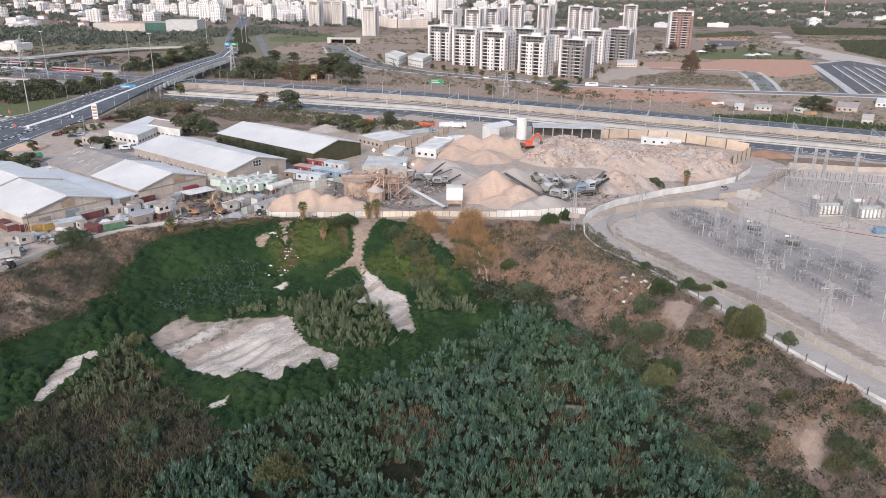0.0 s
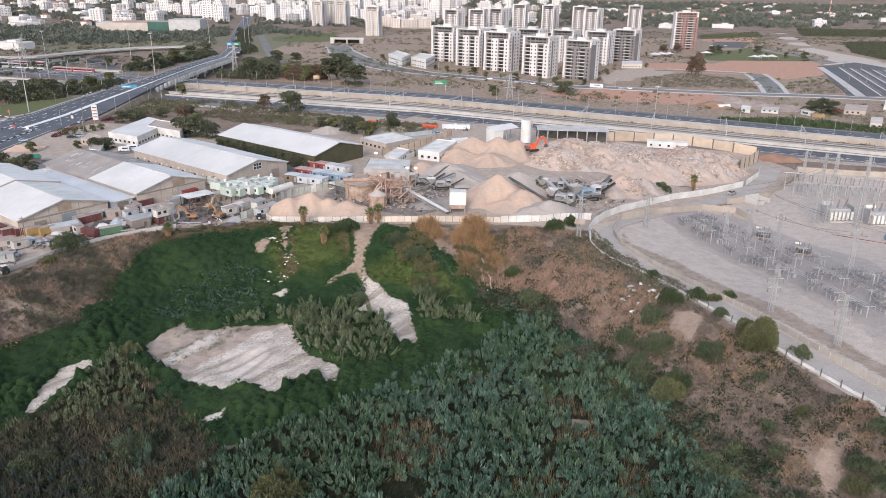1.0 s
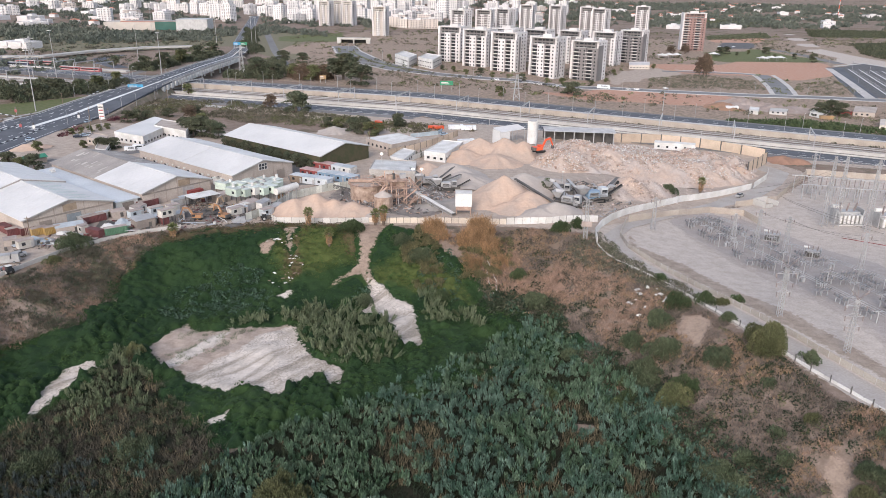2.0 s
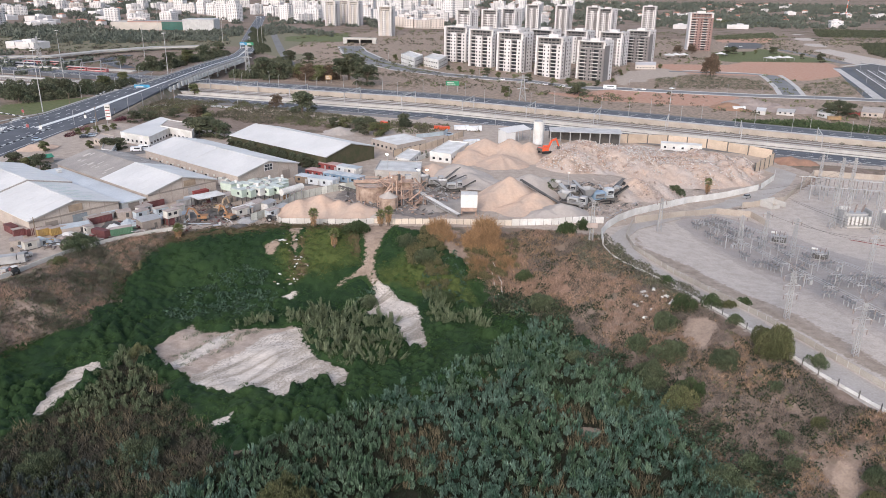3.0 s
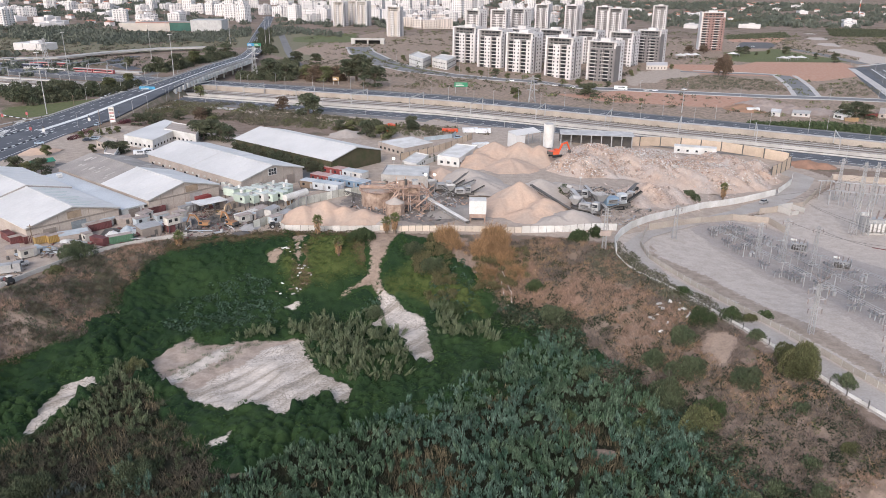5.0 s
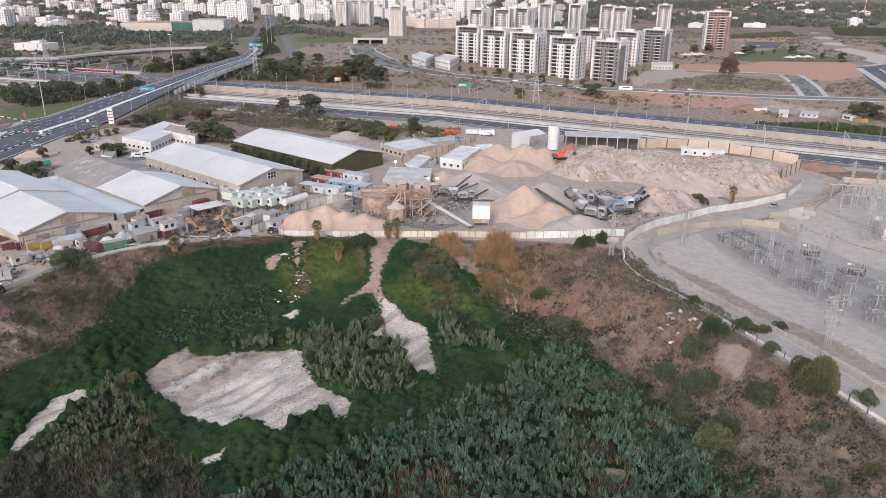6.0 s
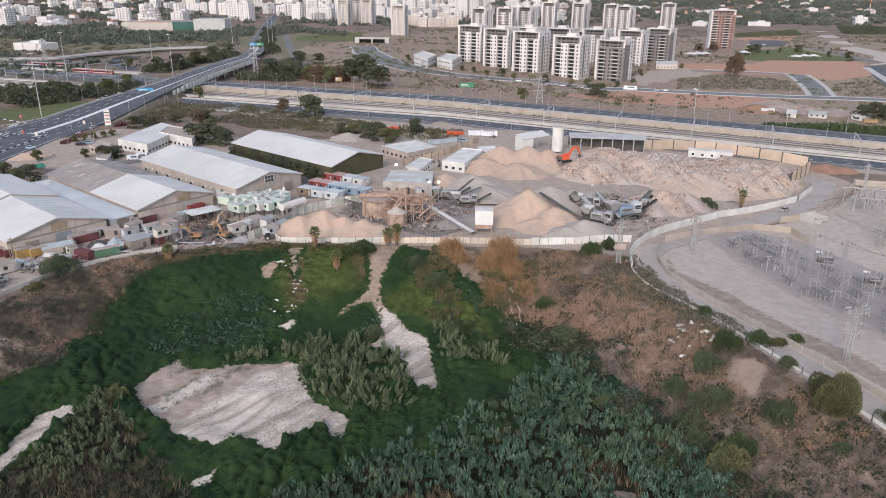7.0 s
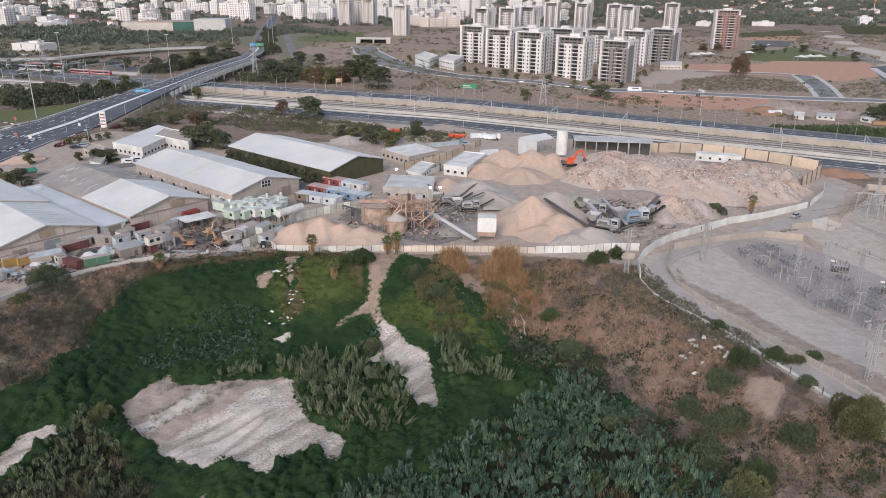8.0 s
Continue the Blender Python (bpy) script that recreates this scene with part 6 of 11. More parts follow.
for o, dens, m_, lab, tall in ((SLATE_PATCH, 0.75, SLATE_REED, "slate-grey bushy reeds in the pit corner", 0.75), (TEAL_PATCH, 0.9, TEAL_REED, "blue-green reeds in the pit corner", 0.85), (OLIVE_PATCH, 0.6, PALE_REED, "pale olive reeds beside the dried mud", 1.0), (WEST_SCRUB, 0.22, OLIVE_REED, "thin olive reeds in the pit corner", 0.6)):
    pts = spread_points(WEST_SCRUB, dens, vr, 0, patchy(o))
    pts = apart(pts, 1.35)
    stuff("reed_bed", scatter(tussocks, pts, vr.uniform(0.7, 1.2, len(pts)), vr, 0.12, tall * vr.uniform(0.6, 1.2, len(pts))), m_, lab, "reeds")
pts = spread_points(WEST_SCRUB, 0.22, vr, 0, off_mud)
pts = pts[fbm(pts[:, 0], pts[:, 1], 9, 45, 3) > 0.48]
stuff("scrub", scatter(west_bushes, pts, vr.uniform(0.7, 1.6, len(pts)), vr), DARK_SCRUB, "dark green scrub in the pit corner", "scrub")
pts = spread_points(WEST_SCRUB, 0.8, vr, 0, off_mud)
pts = pts[fbm(pts[:, 0], pts[:, 1], 6, 46, 3) > 0.4]
stuff("scrub", scatter([tuft(vr, 16, 1.5, 0.45, 0.10, 0.6) for _ in range(5)], pts, vr.uniform(0.6, 1.4, len(pts)), vr), SCRUB, "dry grey-brown scrub in the pit corner", "scrub")
pts = spread_points(WEST_SCRUB, 0.3, vr, 0, off_mud)
pts = pts[fbm(pts[:, 0], pts[:, 1], 7, 48, 3) > 0.5]
stuff("scrub", scatter([tuft(vr, 16, 1.9, 0.45, 0.09, 0.4) for _ in range(5)], pts, vr.uniform(0.7, 1.3, len(pts)), vr), DRY_REED, "brown dead stalks in the pit corner", "scrub")
ISLAND = [(-43.6, 197.4), (-41.1, 206.6), (-30.7, 199.6), (-17.0, 195.9), (-14.2, 179.5), (-20.9, 170.3), (-29.9, 172.0), (-38.6, 179.1)]
FRINGE = [(-62.1, 190.7), (-58.5, 196.9), (-44.1, 199.6), (-42.9, 193.3), (-57.0, 190.8)]
FRINGE_B = [(-8.6, 212.8), (8.0, 206.6), (7.5, 190.5), (-3.8, 196.1)]
for zone, dens in ((ISLAND, 2.0), (FRINGE, 1.3), (FRINGE_B, 0.8)):
    pts = spread_points(zone, dens, vr, -1.0, off_mud)
    pts = apart(pts[fbm(pts[:, 0], pts[:, 1], 5, 53, 3) > 0.44], 0.95)
    stuff("reed_bed", scatter(tussocks, pts, vr.uniform(0.6, 1.05, len(pts)), vr, 0.3, 1.4 * vr.uniform(0.35, 1.2, len(pts))), PALE_REED, "olive green reeds standing beside the dried mud", "reeds")
# straw-coloured cane stands on the north slope
for k, (p, r_, tall, n_) in enumerate((((5.3, 236.1), 3.4, 2.0, 120), ((9.3, 240.9), 4.4, 2.3, 210), ((12.2, 234.4), 3.4, 1.6, 110), ((-6.3, 242.5), 3.6, 1.9, 120), ((-3.7, 238.9), 2.6, 1.3, 50), ((15.6, 227.8), 2.8, 1.2, 55), ((6.7, 226.6), 3.2, 1.2, 65))):
    a_, q_ = vr.uniform(0, 6.283, n_), np.sqrt(vr.uniform(0, 1, n_))
    pts = np.stack([p[0] + np.cos(a_) * q_ * r_, p[1] + np.sin(a_) * q_ * r_, q_ * 0], -1)
    pts[:, 2] = gz(pts[:, 0], pts[:, 1])
    stuff("cane_stand", scatter(canes, pts, vr.uniform(1.0, 1.7, n_), vr, 0.12, 1.0 * tall * (1.0 - 0.4 * q_) * vr.uniform(0.6, 1.1, n_)), CANE, "tall straw-coloured cane on the slope below the fence", "cane")
for zone, dens in (([(2.9, 220.0), (3.1, 238.9), (18.6, 239.2), (19.8, 228.0), (12.0, 220.1)], 0.3), ([(-16.0, 232.6), (-10.9, 247.9), (-2.8, 241.6), (-4.3, 217.4), (-10.4, 215.0)], 0.3)):
    pts = spread_points(zone, dens, vr, -1.0)
    stuff("cane_stand", scatter(reeds, pts, vr.uniform(0.9, 1.2, len(pts)), vr, 0.15, vr.uniform(0.6, 1.0, len(pts))), mat("yellow green cane", (0.18, 0.155, 0.08), (0.12, 0.115, 0.058), 0.15, 0.5, 0.8, 0, island=0.45), "yellow-green cane on the slope", "cane")
# creeper carpet: one billowing mass, with loose leaves over it
def domes(x, y, size, seed):
    """Rounded hummocks of uneven size on a jittered lattice, 0 between them."""
    x, y = np.asarray(x, float) / size, np.asarray(y, float) / size
    i, j = np.floor(x), np.floor(y)
    best = np.zeros(x.shape)
    for di in (-1, 0, 1):
        for dj in (-1, 0, 1):
            a, b = i + di, j + dj
            u, v, w = (lattice_noise(a, b, seed + k) for k in (0, 11, 23))
            d = np.hypot(x - a - 0.15 - 0.7 * u, y - b - 0.15 - 0.7 * v) / (0.42 + 0.30 * w)
            best = np.maximum(best, np.sqrt(np.clip(1 - d * d, 0, None)) * (0.45 + 0.55 * w))
    return best


def creeper_z(x, y):
    """Height of the creeper's surface over the ground: billows on the floor of the pit, lower on the slopes."""
    floor = 0.45 + 0.55 * ease((205 - np.asarray(y, float)) / 22)
    wild = 0.35 + 1.1 * ease((fbm(x, y, 13, 55, 3) - 0.35) / 0.3)
    return (1.5 * domes(x, y, 2.6, 61) + 0.75 * domes(x, y, 1.5, 63)) * floor * wild + 0.10


cell = 0.48
X, Y = np.meshgrid(np.arange(-142, 40, cell), np.arange(116, 248, cell))
X, Y = X + vr.uniform(-0.16, 0.16, X.shape), Y + vr.uniform(-0.16, 0.16, X.shape)
cover = np.minimum(inside(X, Y, CREEPER_ZONE) - 1.0, 2.0 - inside(X, Y, WEST_SCRUB)) + (fbm(X, Y, 6, 31, 3) - 0.5) * 7
mud_edge = np.max([inside(X, Y, o) for o in (MUD_MAIN, MUD_RUN, MUD_WEST, MUD_SPOT, MUD_SPOT2)] + [inside(X, Y, o) + 0.1 for o in CUTS], 0)
cover = np.minimum(cover, -mud_edge - 0.3 + (fbm(X, Y, 3.2, 91, 3) - 0.5) * 4.0)
Z = gz(X, Y) + creeper_z(X, Y) * ease(cover / 1.2) - 0.45 * (1 - ease(cover / 0.8))
idx = np.arange(X.size).reshape(X.shape)
q = np.stack([idx[:-1, :-1], idx[:-1, 1:], idx[1:, 1:], idx[1:, :-1]], -1).reshape(-1, 4)
q = q[cover.ravel()[q].max(1) > 0]
used = np.unique(q)
remap = np.zeros(X.size, np.int64)
remap[used] = np.arange(len(used))
CREEPER_TINTS = (([(-56.6, 246.8), (-44.7, 247.2), (-33.2, 247.3), (-30.8, 229.6), (-41.3, 224.2), (-51.3, 219.0), (-58.7, 229.0)], OLIVE_CREEPER, "olive creeper on the upper slope", 1.6), ([(-26.3, 221.9), (-17.9, 232.6), (3.0, 222.5), (6.3, 208.6), (-11.3, 215.0)], OLIVE_CREEPER, "olive creeper beside the gully", 1.3),
                           ([(-101, 234), (-91, 240), (-79, 246), (-63, 250), (-36, 251), (-36, 245.5), (-63, 243), (-79, 238.5), (-97, 229)], DEAD_CREEPER, "withered brown creeper hanging from the rim", 2.5), ([(-54.0, 229.1), (-51.5, 240.7), (-47.2, 221.5), (-50.4, 219.0)], DEAD_CREEPER, "withered brown creeper in streaks down the slope", 1.6),
                           ([(-38.8, 247.4), (-32.6, 249.4), (-30.6, 235.2), (-32.3, 229.5), (-36.0, 238.0)], DEAD_CREEPER, "withered brown growth beside the washed-out chute", 1.6), ([(-134, 165), (-114, 205), (-104, 224), (-97, 222), (-99, 200), (-108, 178), (-122, 150)], DEAD_CREEPER, "withered brown growth on the west slope", 1.2))
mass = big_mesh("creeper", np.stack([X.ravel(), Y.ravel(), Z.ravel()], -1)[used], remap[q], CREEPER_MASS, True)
px_, py_ = X.ravel()[used], Y.ravel()[used]
for name, m_, reach in (("olive", OLIVE_CREEPER, 9.0), ("withered", DEAD_CREEPER, 5.0)):
    field = np.max([inside(px_, py_, zone) for zone, zm, _, _ in CREEPER_TINTS if zm is m_], 0)
    mass.attributes.new(name, "FLOAT", "POINT").data.foreach_set("value", np.clip(0.5 + field / reach, 0, 1).astype(np.float32))
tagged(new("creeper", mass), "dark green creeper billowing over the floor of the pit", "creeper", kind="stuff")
leafy = [leaf_ball(vr, 9, (0.55, 0.55, 0.3), 0.24, 3, 0.4, 0.8) for _ in range(8)]
pts = spread_points(CREEPER_ZONE, 1.4, vr, 1.0, lambda X, Y: off_mud(X, Y, 0.7) & (inside(X, Y, WEST_SCRUB) < 2))
pts[:, 2] += creeper_z(pts[:, 0], pts[:, 1]) - 0.08
sc = 0.5 + 1.15 * fbm(pts[:, 0], pts[:, 1], 5, 51, 3) ** 1.5
stuff("creeper", scatter(leafy, pts, sc * vr.uniform(0.8, 1.3, len(pts)), vr), CREEPER, "dark green creeper carpeting the slopes of the pit", "creeper")
for zone, m_, lab, dens in CREEPER_TINTS:
    pts = spread_points(zone, dens, vr, -1.0, lambda X, Y: off_mud(X, Y, 0.5))
    pts[:, 2] += creeper_z(pts[:, 0], pts[:, 1]) * (inside(pts[:, 0], pts[:, 1], CREEPER_ZONE) > 0)
    stuff("creeper", scatter(leafy, pts, vr.uniform(0.6, 1.3, len(pts)), vr), m_, lab, "creeper")
castor = [leaf_ball(vr, 34, (0.8, 0.8, 0.8), 0.36, 3, 0.5, 0.9) for _ in range(5)]
for zone in ([(-84.4, 196.2), (-83.6, 208.7), (-71.8, 215.9), (-54.8, 211.4), (-53.6, 205.2), (-67.2, 198.8)], [(-77.1, 215.8), (-67.2, 226.0), (-57.6, 216.2), (-63.0, 209.1)], [(-31.8, 207.9), (-28.8, 219.4), (-25.1, 210.3)], [(-10.1, 227.4), (1.1, 233.0), (2.9, 210.7), (-7.5, 208.4)]):
    pts = spread_points(zone, 0.34, vr, -1.0)
    pts[:, 2] += 0.3
    stuff("castor_bushes", scatter(castor, pts, vr.uniform(0.9, 1.7, len(pts)), vr), CASTOR, "broad-leaved blue-green bushes on the slope", "bushes")
# dry grass and scrub round the pit and on the east bank
EAST_BANK = [(-2, 243), (24, 247), (45, 244), (48, 226), (57, 200), (66, 177), (75, 148), (86, 122), (100, 84), (48, 84), (57, 105), (50, 128), (43, 150), (34, 174), (27, 194), (14, 211), (4, 224)]
grass = [tuft(vr, 10, 0.85, 0.4, 0.10, 0.8) for _ in range(6)]
clear = lambda X, Y: np.max([inside(X, Y, o) for o in (BARE_EAST, BARE_MID, BARE_TOP)], 0) + (fbm(X, Y, 3, 93, 3) - 0.5) * 5 < -0.2
pts = spread_points(EAST_BANK, 3.6, vr, 0, clear)
pts = pts[fbm(pts[:, 0], pts[:, 1], 5, 61, 3) > 0.32]
tone = fbm(pts[:, 0], pts[:, 1], 9, 64, 3) + vr.normal(0, 0.07, len(pts)) + 0.13 * ease((185 - pts[:, 1]) / 50)
for lo, hi, m_, lab in ((-9, 0.44, DRY_GRASS, "brown dry grass on the east bank"), (0.44, 0.52, OCHRE_GRASS, "ochre tall dry grass on the east bank"), (0.52, 9, MAUVE_SCRUB, "grey-mauve dry thistles on the east bank")):
    ok = (tone > lo) & (tone <= hi)
    stuff("dry_grass", scatter(grass, pts[ok], vr.uniform(0.6, 1.5, ok.sum()), vr), m_, lab, "grass")
pts = spread_points(EAST_BANK, 0.55, vr, 0, clear)
pts = pts[fbm(pts[:, 0], pts[:, 1], 10, 62, 3) > 0.45]
shrubs = [leaf_ball(vr, 26, (0.9, 0.9, 0.8), 0.34, 4, 0.5, 0.6, 0.4) for _ in range(6)]
stuff("scrub", scatter(shrubs, pts, vr.uniform(0.6, 1.5, len(pts)), vr), SCRUB, "grey-brown dry scrub on the east bank", "scrub")
pts = spread_points(EAST_BANK, 0.32, vr, 0, clear)
pts = pts[fbm(pts[:, 0], pts[:, 1], 9, 66, 3) + 0.40 * ease((175 - pts[:, 1]) / 50) > 0.58]
stuff("scrub", scatter(shrubs, pts, vr.uniform(0.8, 1.9, len(pts)), vr), DARK_SCRUB, "dark green scrub on the east bank", "scrub")
pts = spread_points(EAST_BANK, 0.08, vr, 0, clear)
pts = pts[(fbm(pts[:, 0], pts[:, 1], 7, 69, 3) > 0.56) & (pts[:, 1] < 190)]
stuff("scrub", scatter(shrubs, pts, vr.uniform(0.8, 1.6, len(pts)), vr), OLIVE_LEAF, "olive green weeds on the east bank", "scrub")
EDGE = [(16, 214), (28, 202), (37, 184), (46, 165), (56, 143), (66, 118), (78, 88), (58, 84), (52, 112), (44, 136), (37, 158), (29, 180), (21, 196), (10, 208)]
for m_, dens, lab in ((DARK_SCRUB, 0.26, "dark green scrub along the edge of the reeds"), (TREE_LEAF, 0.2, "dull green bushes along the edge of the reeds"), (CASTOR, 0.1, "blue-green scrub along the edge of the reeds")):
    pts = spread_points(EDGE, dens, vr, 0)
    pts = pts[fbm(pts[:, 0], pts[:, 1], 8, 68, 3) > 0.36]
    stuff("scrub", scatter(shrubs + west_bushes, pts, vr.uniform(0.9, 2.3, len(pts)), vr), m_, lab, "scrub")
GULLY = [(38.1, 233.9), (46.3, 243.5), (52.0, 232.2), (57.0, 213.6), (66.0, 191.2), (62.8, 185.2), (50.3, 206.1), (38.9, 220.4)]
pts = spread_points(GULLY, 0.8, vr, -1)
stuff("scrub", scatter(shrubs, pts, vr.uniform(0.9, 1.9, len(pts)), vr), mat("green grey scrub", (0.105, 0.108, 0.068), (0.155, 0.14, 0.105), 0.15, 0.6, 0.9, 0, island=0.45), "grey-green thorny scrub below the lane", "scrub")
WEST_BANK = [(-136, 150), (-132, 178), (-122, 200), (-116, 218), (-107, 231), (-96, 238), (-95, 232), (-99, 220), (-99, 200), (-103, 184), (-115, 170), (-128, 148)]
pts = spread_points(WEST_BANK, 2.2, vr, -1, lambda X, Y: inside(X, Y, BARE_WEST) + (fbm(X, Y, 3, 93, 3) - 0.5) * 6 < 0)
tone = fbm(pts[:, 0], pts[:, 1], 7, 65, 3)
for lo, hi, m_, lab in ((-9, 0.42, DRY_GRASS, "brown dry grass on the west bank"), (0.42, 0.53, MAUVE_SCRUB, "grey-mauve dry thistles on the west bank"), (0.53, 9, SCRUB, "grey-green dry weeds on the west bank")):
    ok = (tone > lo) & (tone <= hi)
    stuff("dry_grass", scatter(grass, pts[ok], vr.uniform(0.7, 1.5, ok.sum()), vr), m_, lab, "grass")
pts = spread_points(WEST_BANK, 0.4, vr, -1)
stuff("scrub", scatter(shrubs, pts, vr.uniform(0.7, 1.5, len(pts)), vr), TREE_LEAF, "dark scrub on the west bank", "scrub")


hose = thing("hose", "pale plastic hose lying down the brown slope", "hose")
run = [(11.6, 229.5), (12.2, 227.7), (12.9, 224.5), (14.2, 220.9), (14.0, 217.2), (15.0, 214.0)]
g = Geo()
for a, b in zip(run, run[1:]):
    g.beam((*a, gz1(*a) + 0.25), (*b, gz1(*b) + 0.25), 0.22)
part("tube", g, PIPE_WHITE, hose)


def bush(x, y, r, h, material, label, seed, leaf=0.42):
    """A bush of several leafy lobes, each of upright sprigs, over a few stems."""
    rng = np.random.default_rng(seed)
    ob = thing("bush", label, "bush", at=Matrix.Translation((x, y, gz1(x, y) - 0.15)))
    Vs, Fs, k = [], [], 0
    lobes = 6 + int(r * 1.5)
    stems = Geo()
    for i in range(lobes):
        a, q = rng.uniform(0, 6.283), math.sqrt(rng.uniform(0.0, 1.0)) * (0.0 if i == 0 else 0.72)
        c = np.array((math.cos(a) * q * r, math.sin(a) * q * r, 0.0))
        lr = r * rng.uniform(0.34, 0.55)
        lh = h * (1.15 - 0.75 * q * q) * rng.uniform(0.8, 1.15)
        n = int(46 * lr * (lr + lh)) + 30
        d = rng.normal(size=(n, 3))
        d /= np.linalg.norm(d, axis=1, keepdims=True)
        d[:, 2] = np.abs(d[:, 2])
        P = d * (lr, lr, lh) * (rng.uniform(0.72, 1.0, n) ** 0.5)[:, None] + c
        V, F = leaf_tris(P, d * (0.8, 0.8, 0.5) + (0, 0, 0.75) + rng.normal(0, 0.25, (n, 3)), leaf * rng.uniform(0.6, 1.4, n), leaf * 0.52, rng, 0.1)
        Vs.append(V), Fs.append(F + k)
        k += len(V)
        stems.rod((c[0] * 0.2, c[1] * 0.2, -0.2), (c[0], c[1], lh * 0.7), 0.06, 0.02, 5)
    part("foliage", big_mesh("foliage", np.concatenate(Vs), np.concatenate(Fs), material), None, ob)
    part("stem", stems, BARK, ob)
    return ob


BANK_LEAF = mat("dull bank bush leaves", (0.068, 0.092, 0.05), (0.112, 0.128, 0.072), 0.3, 2, 0.75, 0, rnd=0.2, island=0.45)
GREENS = (BUSH_LEAF, OLIVE_LEAF, BANK_LEAF)
for k, (p, r, h, c) in enumerate((
        ((59.4, 184.7), 3.0, 3.4, 0), ((66.8, 185.7), 2.6, 2.4, 0), ((72.4, 157.9), 4.6, 4.8, 1), ((71.5, 163.5), 2.6, 3.2, 1), ((62.2, 158.2), 3.0, 2.8, 2), ((79.6, 153.0), 2.0, 1.8, 2), ((52.3, 168.3), 3.6, 3.2, 2),
        ((51.1, 152.3), 3.6, 3.6, 1), ((46.8, 161.4), 2.6, 2.6, 2), ((60.4, 203.1), 2.0, 1.7, 0), ((25.1, 203.9), 3.2, 3.0, 2), ((22.0, 221.6), 2.8, 2.2, 0), ((31.3, 177.9), 2.6, 2.2, 2), ((68.9, 174.1), 2.0, 1.6, 2),
        ((55.0, 125.2), 3.0, 2.6, 2), ((54.1, 113.6), 2.6, 2.2, 2), ((62.4, 106.1), 2.4, 2.0, 2), ((75.2, 118.2), 2.4, 2.0, 2), ((77.1, 115.1), 2.2, 1.8, 2), ((41.0, 156.4), 2.4, 2.2, 0), ((36.8, 246.1), 3.2, 3.0, 0), ((43.5, 250.9), 2.4, 3.0, 0),
        ((92.8, 312.7), 3.0, 3.4, 2), ((38.3, 296.8), 2.6, 4.0, 2), ((-10.1, 230.0), 3.6, 3.6, 2), ((-16.3, 238.4), 3.2, 3.0, 2), ((-34.4, 244.3), 4.0, 2.6, 0), ((-4.1, 210.5), 3.0, 3.2, 0), ((-26.8, 210.2), 2.4, 2.8, 2), ((-80.9, 173.8), 2.4, 3.6, 1),
        ((-118.3, 222.0), 4.0, 3.6, 2), ((-118.2, 209.2), 2.2, 1.6, 1), ((5.6, 176.5), 2.4, 2.0, 0), ((-32.9, 119.1), 3.0, 4.0, 1), ((-64.3, 133.5), 3.4, 3.0, 2), ((-81.5, 127.7), 4.0, 3.0, 2), ((65.3, 104.5), 2.6, 2.0, 0), ((47.2, 164.5), 3.4, 3.4, 2), ((53.8, 154.7), 3.0, 3.2, 0), ((46.7, 176.9), 2.8, 2.8, 2), ((54.2, 180.9), 3.0, 2.8, 2), ((54.1, 129.2), 2.6, 2.4, 2), ((51.8, 128.9), 2.4, 2.4, 2), ((65.1, 126.6), 2.2, 1.6, 2), ((73.7, 114.0), 2.4, 1.8, 1), ((68.8, 145.7), 1.6, 1.2, 2), ((75.2, 186.1), 1.8, 1.6, 0), ((71.0, 185.0), 1.8, 1.5, 1), ((-31.4, 123.1), 2.4, 3.6, 1), ((-27.4, 119.5), 2.2, 3.4, 1), ((23.5, 157.5), 1.8, 3.0, 0), ((38.6, 154.0), 2.0, 2.6, 0), ((56.3, 117.6), 2.8, 2.4, 2), ((61.3, 112.3), 2.6, 2.0, 2), ((67.1, 112.4), 2.0, 1.6, 2), ((72.2, 133.4), 1.8, 1.4, 1), ((82.2, 124.2), 2.2, 1.6, 2), ((65.4, 133.4), 1.8, 1.4, 2), ((68.5, 107.6), 2.2, 1.8, 2), ((77.3, 112.1), 2.0, 1.6, 2), ((58.6, 129.8), 2.4, 2.0, 2), ((41.6, 162.3), 1.6, 1.8, 0))):
    bush(*p, r * (1.18, 1.2, 1.32)[c], h * 1.15, GREENS[c], ("bright green rounded bush on the slope", "olive green rounded bush on dry ground", "dull dark green bush on the bank")[c], 300 + k)


